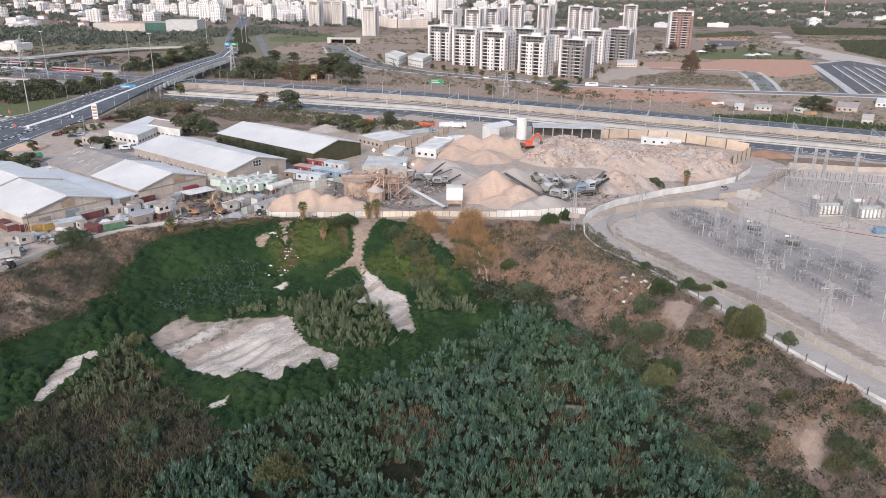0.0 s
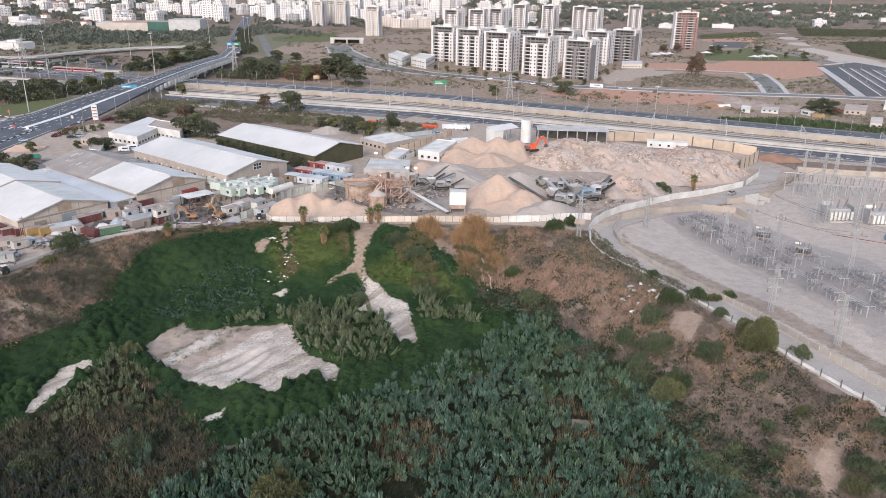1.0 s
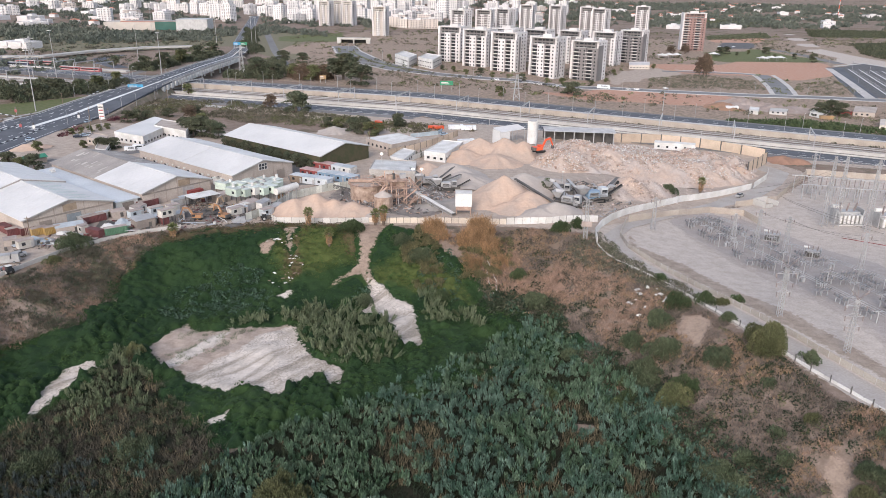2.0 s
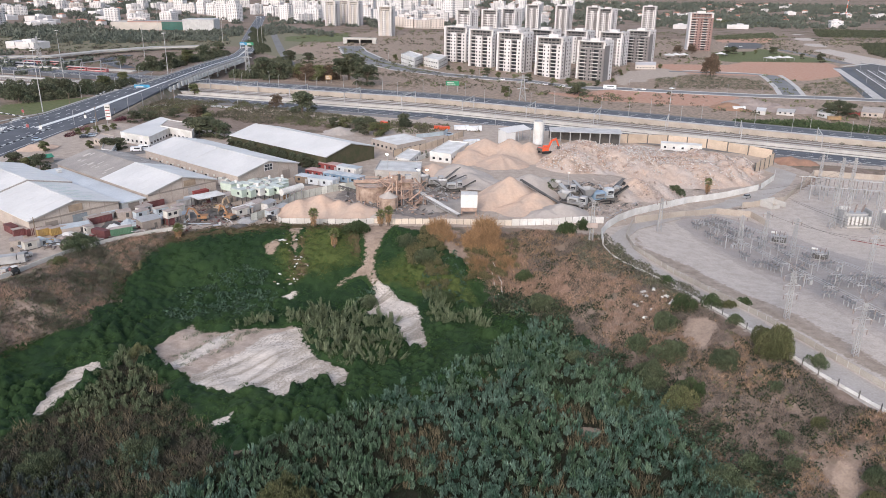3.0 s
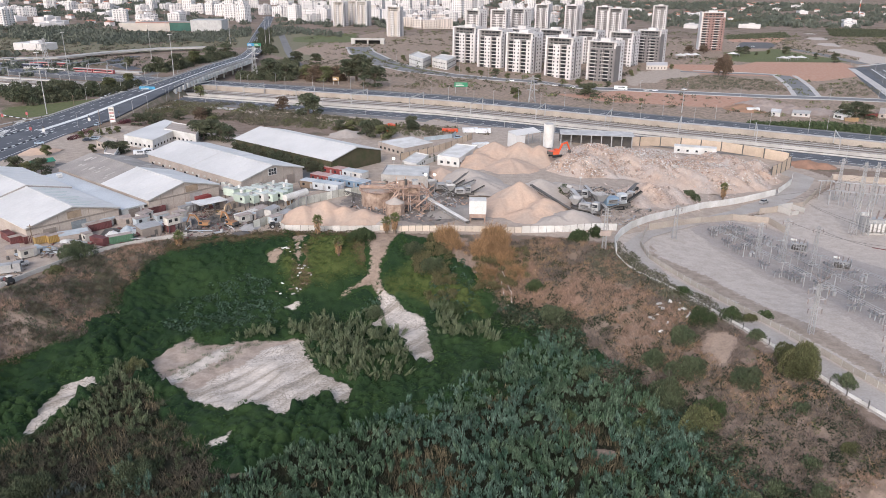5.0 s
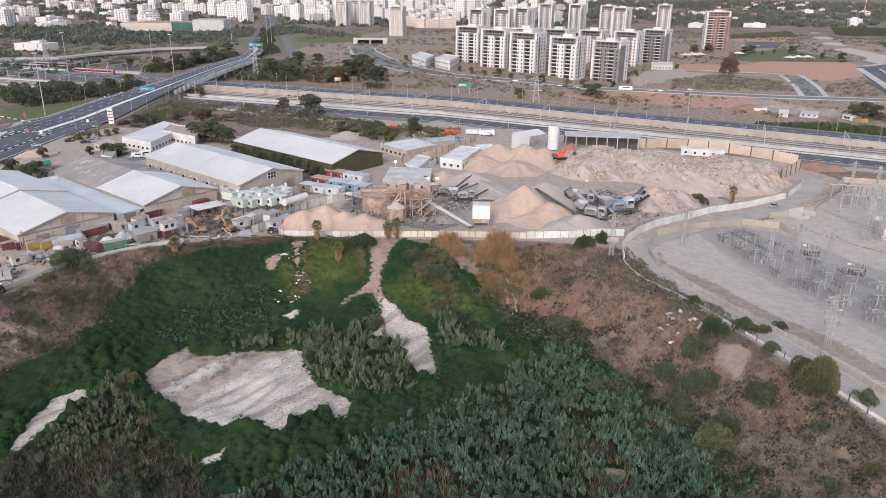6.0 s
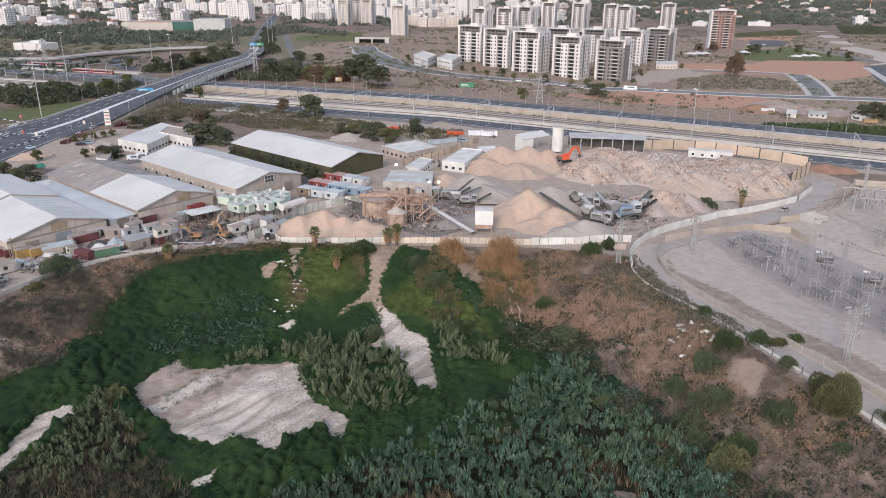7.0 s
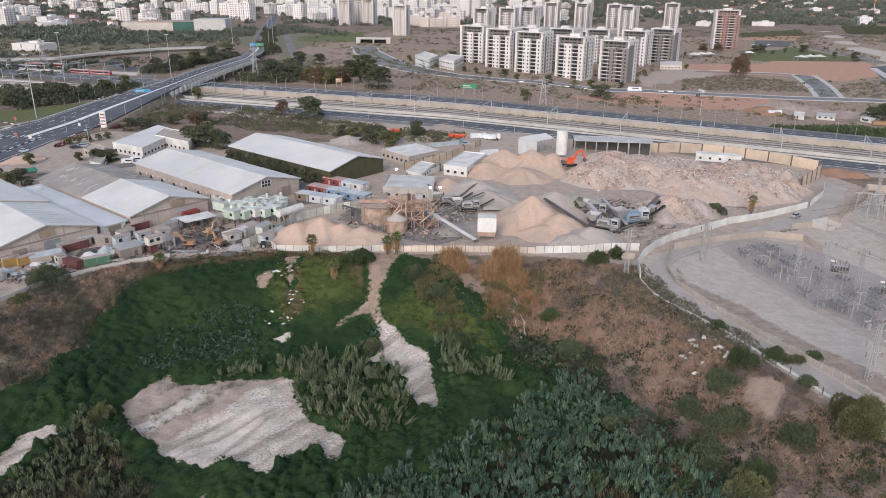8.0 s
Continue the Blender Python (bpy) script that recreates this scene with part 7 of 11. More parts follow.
def palm(x, y, h, label, seed, fronds=28):
    """A fan palm: a stout trunk in a thatch of dead leaves under a ball of fan-shaped fronds."""
    rng = np.random.default_rng(seed)
    ob = thing("palm_tree", label, "palm tree", "palms", at=Matrix.Translation((x, y, gz1(x, y) - 0.2)))
    part("trunk", Geo().rod((0, 0, 0), (0.1, 0.05, h * 0.8), 0.5, 0.42, 8), BARK, ob)
    n = 420
    a, z = rng.uniform(0, 6.283, n), h * (0.30 + 0.50 * rng.uniform(0, 1, n))
    r = 0.5 + 0.55 * ((z / h - 0.30) / 0.5) * rng.uniform(0.3, 1.0, n)
    P = np.stack([np.cos(a) * r, np.sin(a) * r, z], -1)
    D = np.stack([np.cos(a) * 0.45, np.sin(a) * 0.45, np.full(n, -1.0)], -1) + rng.normal(0, 0.18, (n, 3))
    V, F = leaf_quads(P, D, rng.uniform(0.6, 1.3, n), rng.uniform(0.06, 0.15, n), rng, 0.12)
    part("dead_fronds", big_mesh("dead_fronds", V, F, CANE), None, ob, "tan thatch of dead leaves")
    heart = np.array((0.1, 0.05, h * 0.80))
    for i in range(fronds):
        a, up = i * 2.4 + rng.normal(0, 0.2), -0.55 + 1.95 * (i + 0.5) / fronds + rng.normal(0, 0.08)
        d = np.array((math.cos(a) * math.cos(up), math.sin(a) * math.cos(up), math.sin(up)))
        side = np.array((-math.sin(a), math.cos(a), 0.0))
        hub = heart + d * rng.uniform(0.75, 1.15)
        w = np.linspace(-1.25, 1.25, 15)
        rays = d * np.cos(w)[:, None] + side * np.sin(w)[:, None] + np.array((0, 0, -0.16)) * np.abs(w)[:, None]
        V, F = leaf_quads(np.repeat(hub[None], 15, 0), rays, 1.2 - 0.32 * np.abs(w) * rng.uniform(0.7, 1.1, 15), 0.19, rng, 0.12)
        stalk, sf = leaf_quads(heart[None], d[None], np.array([1.3]), 0.09, rng, 0.0)
        part("frond", big_mesh("frond", np.concatenate([V, stalk]), np.concatenate([F, sf + len(V)]), PALM_LEAF), None, ob)
    return ob


for k, (p, h) in enumerate((((-48.9, 245.2), 7.5), ((-40.4, 234.9), 6.5), ((-23.8, 249.7), 7.0), ((-26.6, 249.6), 5.5), ((106.9, 315.5), 7.5), ((-91.8, 235.0), 4.5), ((-65.6, 277.0), 5.0), ((-77.0, 352.2), 6.0))):
    palm(*p, h, "shaggy fan palm with dry fronds below its crown", 60 + k)


def tree_master(name, seed, h, r, material, label, crown_from=0.16, clumps=18, per=145, leaf=0.60):
    rng = np.random.default_rng(seed)
    ob = thing(name, label, "tree", "trees")
    g = Geo()
    g.rod((0, 0, -0.5), (0.2, 0.1, h * 0.5), 0.035 * h, 0.02 * h, 7)
    C = []
    for i in range(clumps):
        a, t = rng.uniform(0, 6.283), rng.uniform(0, 1)
        rr = r * 0.62 * math.sqrt(rng.uniform(0.05, 1)) * (1 - 0.45 * t)
        c = np.array((math.cos(a) * rr, math.sin(a) * rr, h * (crown_from + (0.93 - crown_from) * t)))
        C.append(c)
        g.rod((0.1, 0.05, h * rng.uniform(0.25, 0.5)), c, 0.012 * h, 0.004 * h, 5)
    part("trunk", g, BARK, ob)
    Vs, Fs, k = [], [], 0
    for c in C:
        cr = r * rng.uniform(0.32, 0.5)
        V, F = leaf_ball(rng, per, (cr, cr, cr * 0.85), leaf, 4, 0.55, 0.8, 0.2)
        Vs.append(V + c - np.array((0, 0, cr * 0.3))), Fs.append(F + k)
        k += len(V)
    part("crown", big_mesh("crown", np.concatenate(Vs), np.concatenate(Fs), material), None, ob)
    return ob


TREES = [tree_master("tree", 1, 10, 5.0, TREE_LEAF, "broad dark green tree with a dense crown"), tree_master("tree", 2, 10, 4.2, OLIVE_LEAF, "olive green tree with an uneven crown"),
         tree_master("tree", 3, 10, 4.6, BROWN_LEAF, "dry brownish tree with a thin crown", per=90), tree_master("tree", 4, 10, 3.6, TREE_LEAF, "tall dark eucalyptus with a loose crown", 0.22, 16, 150)]
planted = [0, 0, 0, 0]


def plant(kind, x, y, h, seed=0, wide=1.0):
    rng = random.Random(seed * 7919 + kind)
    m = Matrix.Translation((x, y, float(far_z(np.array([x]), np.array([y]))[0]) - 0.15)) @ Matrix.Rotation(rng.uniform(0, 6.28), 4, "Z") @ Matrix.Diagonal((h / 10 * wide * rng.uniform(0.9, 1.15),) * 2 + (h / 10, 1))
    if planted[kind] == 0:
        TREES[kind].matrix_basis = m
    else:
        copy_thing(TREES[kind], m @ Matrix.Diagonal([1 / v for v in TREES[kind].scale] + [1]))
    planted[kind] += 1


SPOTS = [(0, (-295.9, 499.2), 10), (0, (-289.0, 501.9), 11), (0, (-287.3, 514.5), 10), (2, (-283.6, 522.5), 9), (0, (-279.8, 530.7), 10), (0, (-275.8, 539.2), 11), (0, (-268.6, 539.6), 9), (0, (-264.8, 545.4), 9), (1, (-268.3, 566.0), 9), (0, (-266.0, 575.4), 9), (1, (-265.6, 591.7), 9), (0, (-262.2, 598.6), 8),
         (0, (-278.5, 682.8), 11), (0, (-273.3, 692.0), 11), (0, (-270.7, 706.0), 12), (0, (-269.6, 725.3), 12), (1, (-268.5, 745.6), 12), (0, (-267.4, 767.0), 12), (0, (-264.9, 784.0), 12), (0, (-262.3, 801.7), 13), (0, (-262.7, 826.3), 12), (0, (-315.9, 732.1), 9), (0, (-320.4, 716.9), 8),
         (1, (-219.9, 553.6), 7), (1, (-215.2, 556.7), 8), (2, (-199.6, 545.9), 8), (1, (-192.1, 543.5), 7), (0, (-180.2, 663.5), 14), (0, (-168.8, 648.0), 14), (3, (-163.1, 648.4), 13), (0, (-152.7, 637.4), 12), (0, (-182.3, 647.2), 10), (0, (-169.6, 752.4), 11), (0, (-160.3, 747.9), 12), (0, (-151.2, 759.0), 9),
         (1, (-136.0, 642.2), 11), (2, (-125.9, 627.7), 12), (1, (-117.5, 628.2), 12), (2, (-110.1, 632.4), 11), (3, (-98.7, 629.3), 16), (3, (-93.2, 637.1), 19), (3, (-83.7, 615.7), 18), (0, (-73.8, 602.4), 14), (0, (-100.3, 476.0), 11), (0, (-97.1, 478.4), 9), (2, (-119.6, 488.6), 8),
         (1, (33.6, 555.0), 7), (0, (94.2, 595.6), 9), (0, (90.1, 598.7), 8), (2, (240.3, 749.3), 15), (2, (245.7, 744.9), 17), (2, (247.9, 759.2), 18), (0, (416.6, 893.9), 9), (0, (400.9, 993.8), 8), (0, (332.3, 964.9), 9), (2, (295.1, 985.2), 10), (2, (276.4, 983.7), 9), (0, (349.3, 989.6), 8),
         (0, (-144.5, 400.1), 8), (0, (-138.2, 394.1), 9), (0, (-135.0, 397.3), 9), (0, (-129.2, 394.4), 8), (0, (-124.1, 391.6), 7), (1, (-143.6, 423.4), 7), (2, (-156.0, 441.1), 8), (0, (-189.6, 432.3), 6), (0, (-185.5, 436.1), 6), (0, (-181.0, 440.1), 5), (0, (-172.8, 450.1), 5), (0, (-156.4, 452.8), 6),
         (1, (-45.4, 403.9), 7), (0, (-49.7, 408.5), 8), (0, (-55.3, 413.2), 7), (0, (-32.0, 435.1), 6), (1, (-65.3, 423.0), 6), (0, (-71.4, 426.3), 5), (1, (-41.0, 407.2), 6), (0, (-31.5, 427.9), 5), (0, (-173.1, 361.6), 5), (0, (-168.7, 359.2), 5), (0, (-166.8, 361.9), 5), (1, (-181.5, 361.4), 4), (1, (-199.6, 353.0), 5), (0, (-196.0, 322.0), 6), (1, (-189.3, 319.0), 5), (0, (-183.1, 319.2), 6),
         (0, (253.1, 523.1), 8), (0, (263.5, 528.3), 9), (0, (268.6, 523.8), 8), (0, (-25.0, 807.4), 8), (0, (173.8, 851.4), 7), (3, (204.0, 918.5), 9)]
for k, (kind, p, h) in enumerate(SPOTS):
    if k % 2 and p[0] < -140 and 495 < p[1] < 840:
        continue  # the tree belts stand here
    plant(kind, *p, h * 1.2, k, 0.75 if h > 14 and kind == 2 else 1.45)
for k, p in enumerate(((-11.5, 718.3), (-0.7, 700.6), (10.1, 688.0), (23.3, 680.2), (33.3, 664.2), (46.6, 662.0), (58.3, 652.4), (79.9, 655.7), (93.4, 656.5), (119.2, 662.3), (138.1, 690.7), (155.5, 744.0), (-48.2, 745.3), (-68.2, 798.3), (210.6, 808.0), (357.2, 974.5), (378.1, 991.9), (393.4, 947.3), (412.5, 934.4), (276.6, 945.6), (246.2, 950.6))):
    plant(1 if k % 3 else 0, *p, 4.5 + (k * 13 % 5) * 0.6, 400 + k, 1.3)
for k in range(17):
    u = Vector((-59.0, 327.0)) + SV * (4 + 3.9 * k) - SU * (2.2 + 0.8 * (k % 3))
    plant(0, u.x, u.y, 4.5 + (k * 37 % 5) * 0.5, 200 + k, 1.0)
for k in range(5):
    p = (-203.7, 394.7)
    plant(1, p[0] + 3.0 * k, p[1] + 4.0 * k, 4.0, 260 + k, 1.4)
bg = [leaf_ball(vr, 40, (1.2, 1.2, 1.0), 0.5, 4, 0.4, 0.6) for _ in range(6)]
pts = np.array([(*(-207.6, 391.5), 0.0), (*(-207.0, 397.7), 0.0), (*(-208.5, 407.3), 0.0), (*(-201.8, 437.3), 0.0), (*(-200.0, 441.2), 0.0), (*(-197.5, 443.2), 0.0)])
pts[:, 2] = far_z(pts[:, 0], pts[:, 1])
stuff("bougainvillea", scatter(bg, np.repeat(pts, 3, 0) + vr.normal(0, 1.5, (18, 3)) * (1, 1, 0), vr.uniform(1.2, 2.4, 18), vr), BOUGAIN, "purple-red hedge bushes beside the main road", "hedge")
VERGE = [(-185.4, 434.3), (-216.1, 520.6), (-150.1, 511.1), (-96.7, 476.2), (-50.6, 453.3), (4.7, 429.4), (14.3, 419.3), (-27.1, 411.0), (-74.0, 426.2), (-123.2, 438.7), (-156.0, 456.8), (-174.1, 468.5)]
pts = spread_points(VERGE, 0.26, vr, 0)
pts = pts[fbm(pts[:, 0], pts[:, 1], 16, 71, 3) > 0.4]
stuff("scrub", scatter(shrubs, pts, vr.uniform(1.0, 2.6, len(pts)), vr), mat("verge scrub", (0.095, 0.09, 0.06), (0.155, 0.135, 0.095), 0.06, 0.6, 0.95, 0, island=0.45), "grey-brown scrub between sheds and carriageway", "scrub")
pts = spread_points(VERGE, 0.06, vr, 0)
pts = pts[fbm(pts[:, 0], pts[:, 1], 20, 74, 3) > 0.46]
stuff("scrub", scatter(shrubs, pts, vr.uniform(1.6, 3.2, len(pts)), vr), OLIVE_LEAF, "olive green bushes between sheds and carriageway", "scrub")
FIELDS = [(-164.8, 717.7), (-87.8, 802.8), (-13.5, 682.2), (144.6, 608.5), (223.8, 573.5), (311.0, 520.9), (283.9, 472.8), (146.0, 525.5), (6.0, 568.3), (-149.6, 649.2)]
pts = spread_points(FIELDS, 0.07, vr, 0)
pts = pts[fbm(pts[:, 0], pts[:, 1], 40, 73, 4) > 0.55]
stuff("scrub", scatter(shrubs, pts, vr.uniform(0.7, 2.2, len(pts)), vr), bpy.data.materials["verge scrub"], "dry scrub in the fields beyond the railway", "scrub")
for zone, dens in (([(183.9, 723.0), (235.2, 758.4), (281.7, 715.9), (266.2, 648.5), (194.7, 655.5), (170.8, 669.0)], 0.10), ([(305.0, 688.3), (365.7, 734.0), (339.0, 628.3), (290.4, 625.8)], 0.06), ([(-182.1, 795.8), (-131.7, 856.0), (-83.6, 763.7), (-34.3, 689.5), (-71.9, 653.9), (-136.6, 683.1)], 0.008)):
    pts = spread_points(zone, dens, vr, 0)
    stuff("scrub", scatter(shrubs, pts, vr.uniform(1.0, 2.4, len(pts)), vr), bpy.data.materials["green grey scrub"], "green scrub on waste ground by the new roads", "scrub")
HEDGE = [(150, 470), (186, 500), (236, 502), (276, 470), (330, 452), (322, 436), (262, 449), (176, 462)]
pts = spread_points(HEDGE, 0.26, vr, 0, lambda X, Y: 0.315 * (X + 4) + 0.949 * (Y - 465) > 76)
stuff("hedge", scatter(shrubs, pts, vr.uniform(2.2, 3.8, len(pts)), vr), BUSH_LEAF, "dark green hedge beside the far carriageway", "hedge")
pts = np.array([(*along(s, 42.5 + vr.uniform(-1.2, 1.2)), 0.0) for s in vr.uniform(-150, 500, 420)])
pts[:, 2] = plain(pts[:, 0], pts[:, 1]) + 0.2
stuff("scrub", scatter(shrubs, pts, vr.uniform(0.6, 1.6, len(pts)), vr), SCRUB, "low scrub along the railway wall", "scrub")

far_shrubs = [leaf_ball(vr, 16, (1.0, 1.0, 0.7), 0.5, 4, 0.7, 0.9, 0.2) for _ in range(6)]
WASTE = [(-190, 690), (0, 590), (150, 540), (330, 480), (640, 400), (1000, 640), (1000, 1300), (-100, 1500), (-230, 1100)]
WASTE_W = [(-700, 720), (-270, 720), (-300, 1000), (-400, 1300), (-1000, 1300)]
for zone, dens, m_, lab, seed in ((WASTE, 0.006, bpy.data.materials["verge scrub"], "dry scrub dotted over the waste ground", 81), (WASTE, 0.004, OLIVE_LEAF, "green weeds dotted over the waste ground", 83), (WASTE_W, 0.012, SCRUB, "dry scrub on the fields beyond the station", 85), (WASTE_W, 0.005, TREE_LEAF, "dark bushes on the fields beyond the station", 87)):
    pts = spread_points(zone, dens, vr, 0)
    pts = pts[(fbm(pts[:, 0], pts[:, 1], 60, seed, 4) > 0.5) & (np.max([inside(pts[:, 0], pts[:, 1], o) for o in (CAR_PARK, CAR_PARK_N, LAWN_A, RED_A, PALE_ROAD, PALE_ROAD_E, SITE, SERVICE_BAND)], 0) < -2)]
    stuff("scrub", scatter(far_shrubs, pts, vr.uniform(1.0, 3.4, len(pts)), vr), m_, lab, "scrub")

for k, (p, h) in enumerate((((-17.3, 352.5), 4.5), ((-15.4, 353.7), 5.0))):
    cy = thing("cypress", "narrow dark green cypress beside the site office", "tree", "cypresses", at=Matrix.Translation((*p, gz1(*p))))
    part("trunk", Geo().rod((0, 0, -0.3), (0, 0, 1.0), 0.12, 0.1, 6), BARK, cy)
    V, F = leaf_ball(np.random.default_rng(700 + k), 220, (0.6, 0.6, h), 0.35, 4, 0.7, 0.6)
    part("crown", big_mesh("crown", V, F, TREE_LEAF), None, cy)

pts = spread_points([(-76.2, 179.0), (-73.2, 193.4), (-59.2, 192.9), (-46.4, 193.8), (-55.9, 186.3), (-66.7, 171.2)], 0.35, vr, 0)
pts = pts[fbm(pts[:, 0], pts[:, 1], 6, 95, 3) > 0.5]
stuff("scrub", scatter([tuft(vr, 14, 0.8, 0.4, 0.09, 0.6) for _ in range(4)], pts, vr.uniform(0.6, 1.3, len(pts)), vr), PALE_REED, "thin pale weeds growing on the dried mud", "scrub")

# ---------------------------------------------------------------- boxes, cabins and vehicles
def container(x, y, turn, material, label, length=6.06, h=2.6, w=2.44, z=None, roof=None, group="containers"):
    """A ribbed steel box with a roof and a pair of doors."""
    ob = thing("container", label, "container", group, at=Matrix.Translation((x, y, gz1(x, y) if z is None else z)) @ Matrix.Rotation(turn, 4, "Z"))
    side = []
    for i in range(int(length / 0.5)):
        u = -length / 2 + i * 0.5
        side += [(u, -w / 2), (u + 0.2, -w / 2), (u + 0.25, -w / 2 + 0.09), (u + 0.45, -w / 2 + 0.09)]
    g = Geo().prism(side + [(-x, -y) for x, y in side], 0.15, h - 0.05)
    part("body", g, material, ob)
    part("roof", Geo().box((0, 0, h - 0.05), (length, w, 0.08)), roof or material, ob)
    door = part("door", Geo().box((length / 2 + 0.03, 0, 0.2), (0.08, w * 0.96, h - 0.35)), material, ob)
    part("lock_rod", Geo().rod((length / 2 + 0.1, -0.3, 0.3), (length / 2 + 0.1, -0.3, h - 0.3), 0.04), STEEL, door)
    part("lock_rod", Geo().rod((length / 2 + 0.1, 0.3, 0.3), (length / 2 + 0.1, 0.3, h - 0.3), 0.04), STEEL, door)
    return ob


def cabin(x, y, turn, material, label, length=6.0, w=2.6, h=2.7, z=None, windows=2, lift=0.3, roof=None, group="site cabins"):
    """A prefabricated cabin on a frame, with windows, a door and a cooling unit."""
    ob = thing("site_cabin", label, "cabin", group, at=Matrix.Translation((x, y, (gz1(x, y) if z is None else z) + lift)) @ Matrix.Rotation(turn, 4, "Z"))
    part("body", Geo().box((0, 0, 0), (length, w, h)), material, ob)
    part("roof", Geo().box((0, 0, h), (length + 0.3, w + 0.3, 0.14)), roof or WHITE_WALL, ob)
    for k in range(windows):
        u = -length / 2 + length * (k + 0.5) / (windows + 0.6)
        for s in (-1, 1):
            part("window", Geo().box((u, s * (w / 2 + 0.02), 1.0), (1.1, 0.08, 1.0)), GLASS, ob)
    part("door", Geo().box((length / 2 - 0.6, -w / 2 - 0.03, 0.05), (0.85, 0.08, 2.0)), STEEL, ob)
    part("air_unit", Geo().box((length / 2 + 0.2, 0.5, 1.5), (0.4, 0.8, 0.6)), WHITE_WALL, ob)
    if lift > 0.5:
        for sx in (-1, 1):
            for sy in (-1, 1):
                part("leg", Geo().box((sx * length * 0.42, sy * w * 0.4, -lift), (0.2, 0.2, lift)), DARK_STEEL, ob)
    else:
        part("base_frame", Geo().box((0, 0, -lift), (length * 0.95, w * 0.9, lift)), DARK_STEEL, ob)
    return ob


TS = SHED_TURN            # along the gables
TB = SHED_TURN + math.pi / 2
# yard in front of the first warehouse
OLD_RED = mat("faded dark red steel", (0.175, 0.066, 0.064), (0.12, 0.052, 0.05), 0.35, 3, 0.75, 0.2, rnd=0.2)
DUSTY_ROOF = mat("dusty container roof", (0.40, 0.34, 0.30), (0.30, 0.25, 0.225), 0.3, 2, 0.9, 0.2, rnd=0.15)
OCHRE = mat("faded ochre steel", (0.42, 0.28, 0.10), (0.33, 0.22, 0.095), 0.35, 3, 0.75, 0.2, rnd=0.12)
for p, turn, m_, lab, ln, roof in (((-147.9, 236.1), TB, OLD_RED, "tall dark red shipping container beside the warehouse", 6.06, OLD_RED), ((-143.1, 233.3), TS, OLD_RED, "faded red container with a dusty roof", 5.4, DUSTY_ROOF), ((-139.4, 234.5), TS, OLD_RED, "faded red container with a dusty pale roof", 5.4, DUSTY_ROOF),
                                   ((-135.6, 234.0), TS, OCHRE, "ochre container with a dusty roof", 5.2, DUSTY_ROOF), ((-132.0, 235.3), TS, OCHRE, "ochre yellow container with a dusty roof", 5.2, DUSTY_ROOF), ((-124.0, 248.0), TS, OLD_RED, "long low red container by the warehouse door", 8.0, DUSTY_ROOF),
                                   ((-116.6, 233.3), TB + 0.25, OLD_RED, "red ribbed shipping container near the wall", 6.06, OLD_RED), ((-111.1, 235.8), TS - 0.25, DKGREEN, "green skip container heaped with scrap", 7.0, DUSTY_ROOF), ((-113.0, 267.3), TS, OLD_RED, "dark red container at the warehouse corner", 8.0, DUSTY_ROOF),
                                   ((-99.6, 247.3), TB, OLD_RED, "red container under the raised cabin", 4.0, OLD_RED), ((-100.0, 281.8), TS, RED_BOX, "red shipping container beside the warehouse gable", 6.06, RED_BOX), ((-101.5, 269.1), TS, STEEL, "grey container behind the scrap yard", 6.06, STEEL)):
    container(*p, turn, m_, lab, ln, roof=roof)
BLUEGREY = mat("pale blue grey sheet", (0.46, 0.50, 0.52), (0.38, 0.41, 0.43), 0.4, 3)
CREAM_CABIN = mat("stained cream cabin", (0.55, 0.52, 0.47), (0.42, 0.385, 0.335), 0.4, 3, 0.8, 0.1, rnd=0.1)
for k, (p, turn, ln) in enumerate((((-133.0, 221.1), TS, 4.6), ((-106.4, 258.0), TS, 4.8), ((-101.2, 261.0), TS, 4.2), ((-111.7, 253.7), TS, 5.0), ((-121.9, 236.1), TB, 2.6), ((-66.3, 258.1), TS, 4.6), ((-77.6, 258.7), TS, 5.5))):
    cabin(*p, turn, CREAM_CABIN if k % 2 == 0 else BLUEGREY, "small stained prefabricated cabin in the scrap yard", ln, 2.6, 2.5, windows=1, roof=DUSTY_ROOF)
cabin(*(-98.0, 247.4), TS, CREAM_CABIN, "white cabin raised above the scrap yard", 5.4, 2.6, 2.5, lift=2.8, roof=DUSTY_ROOF)
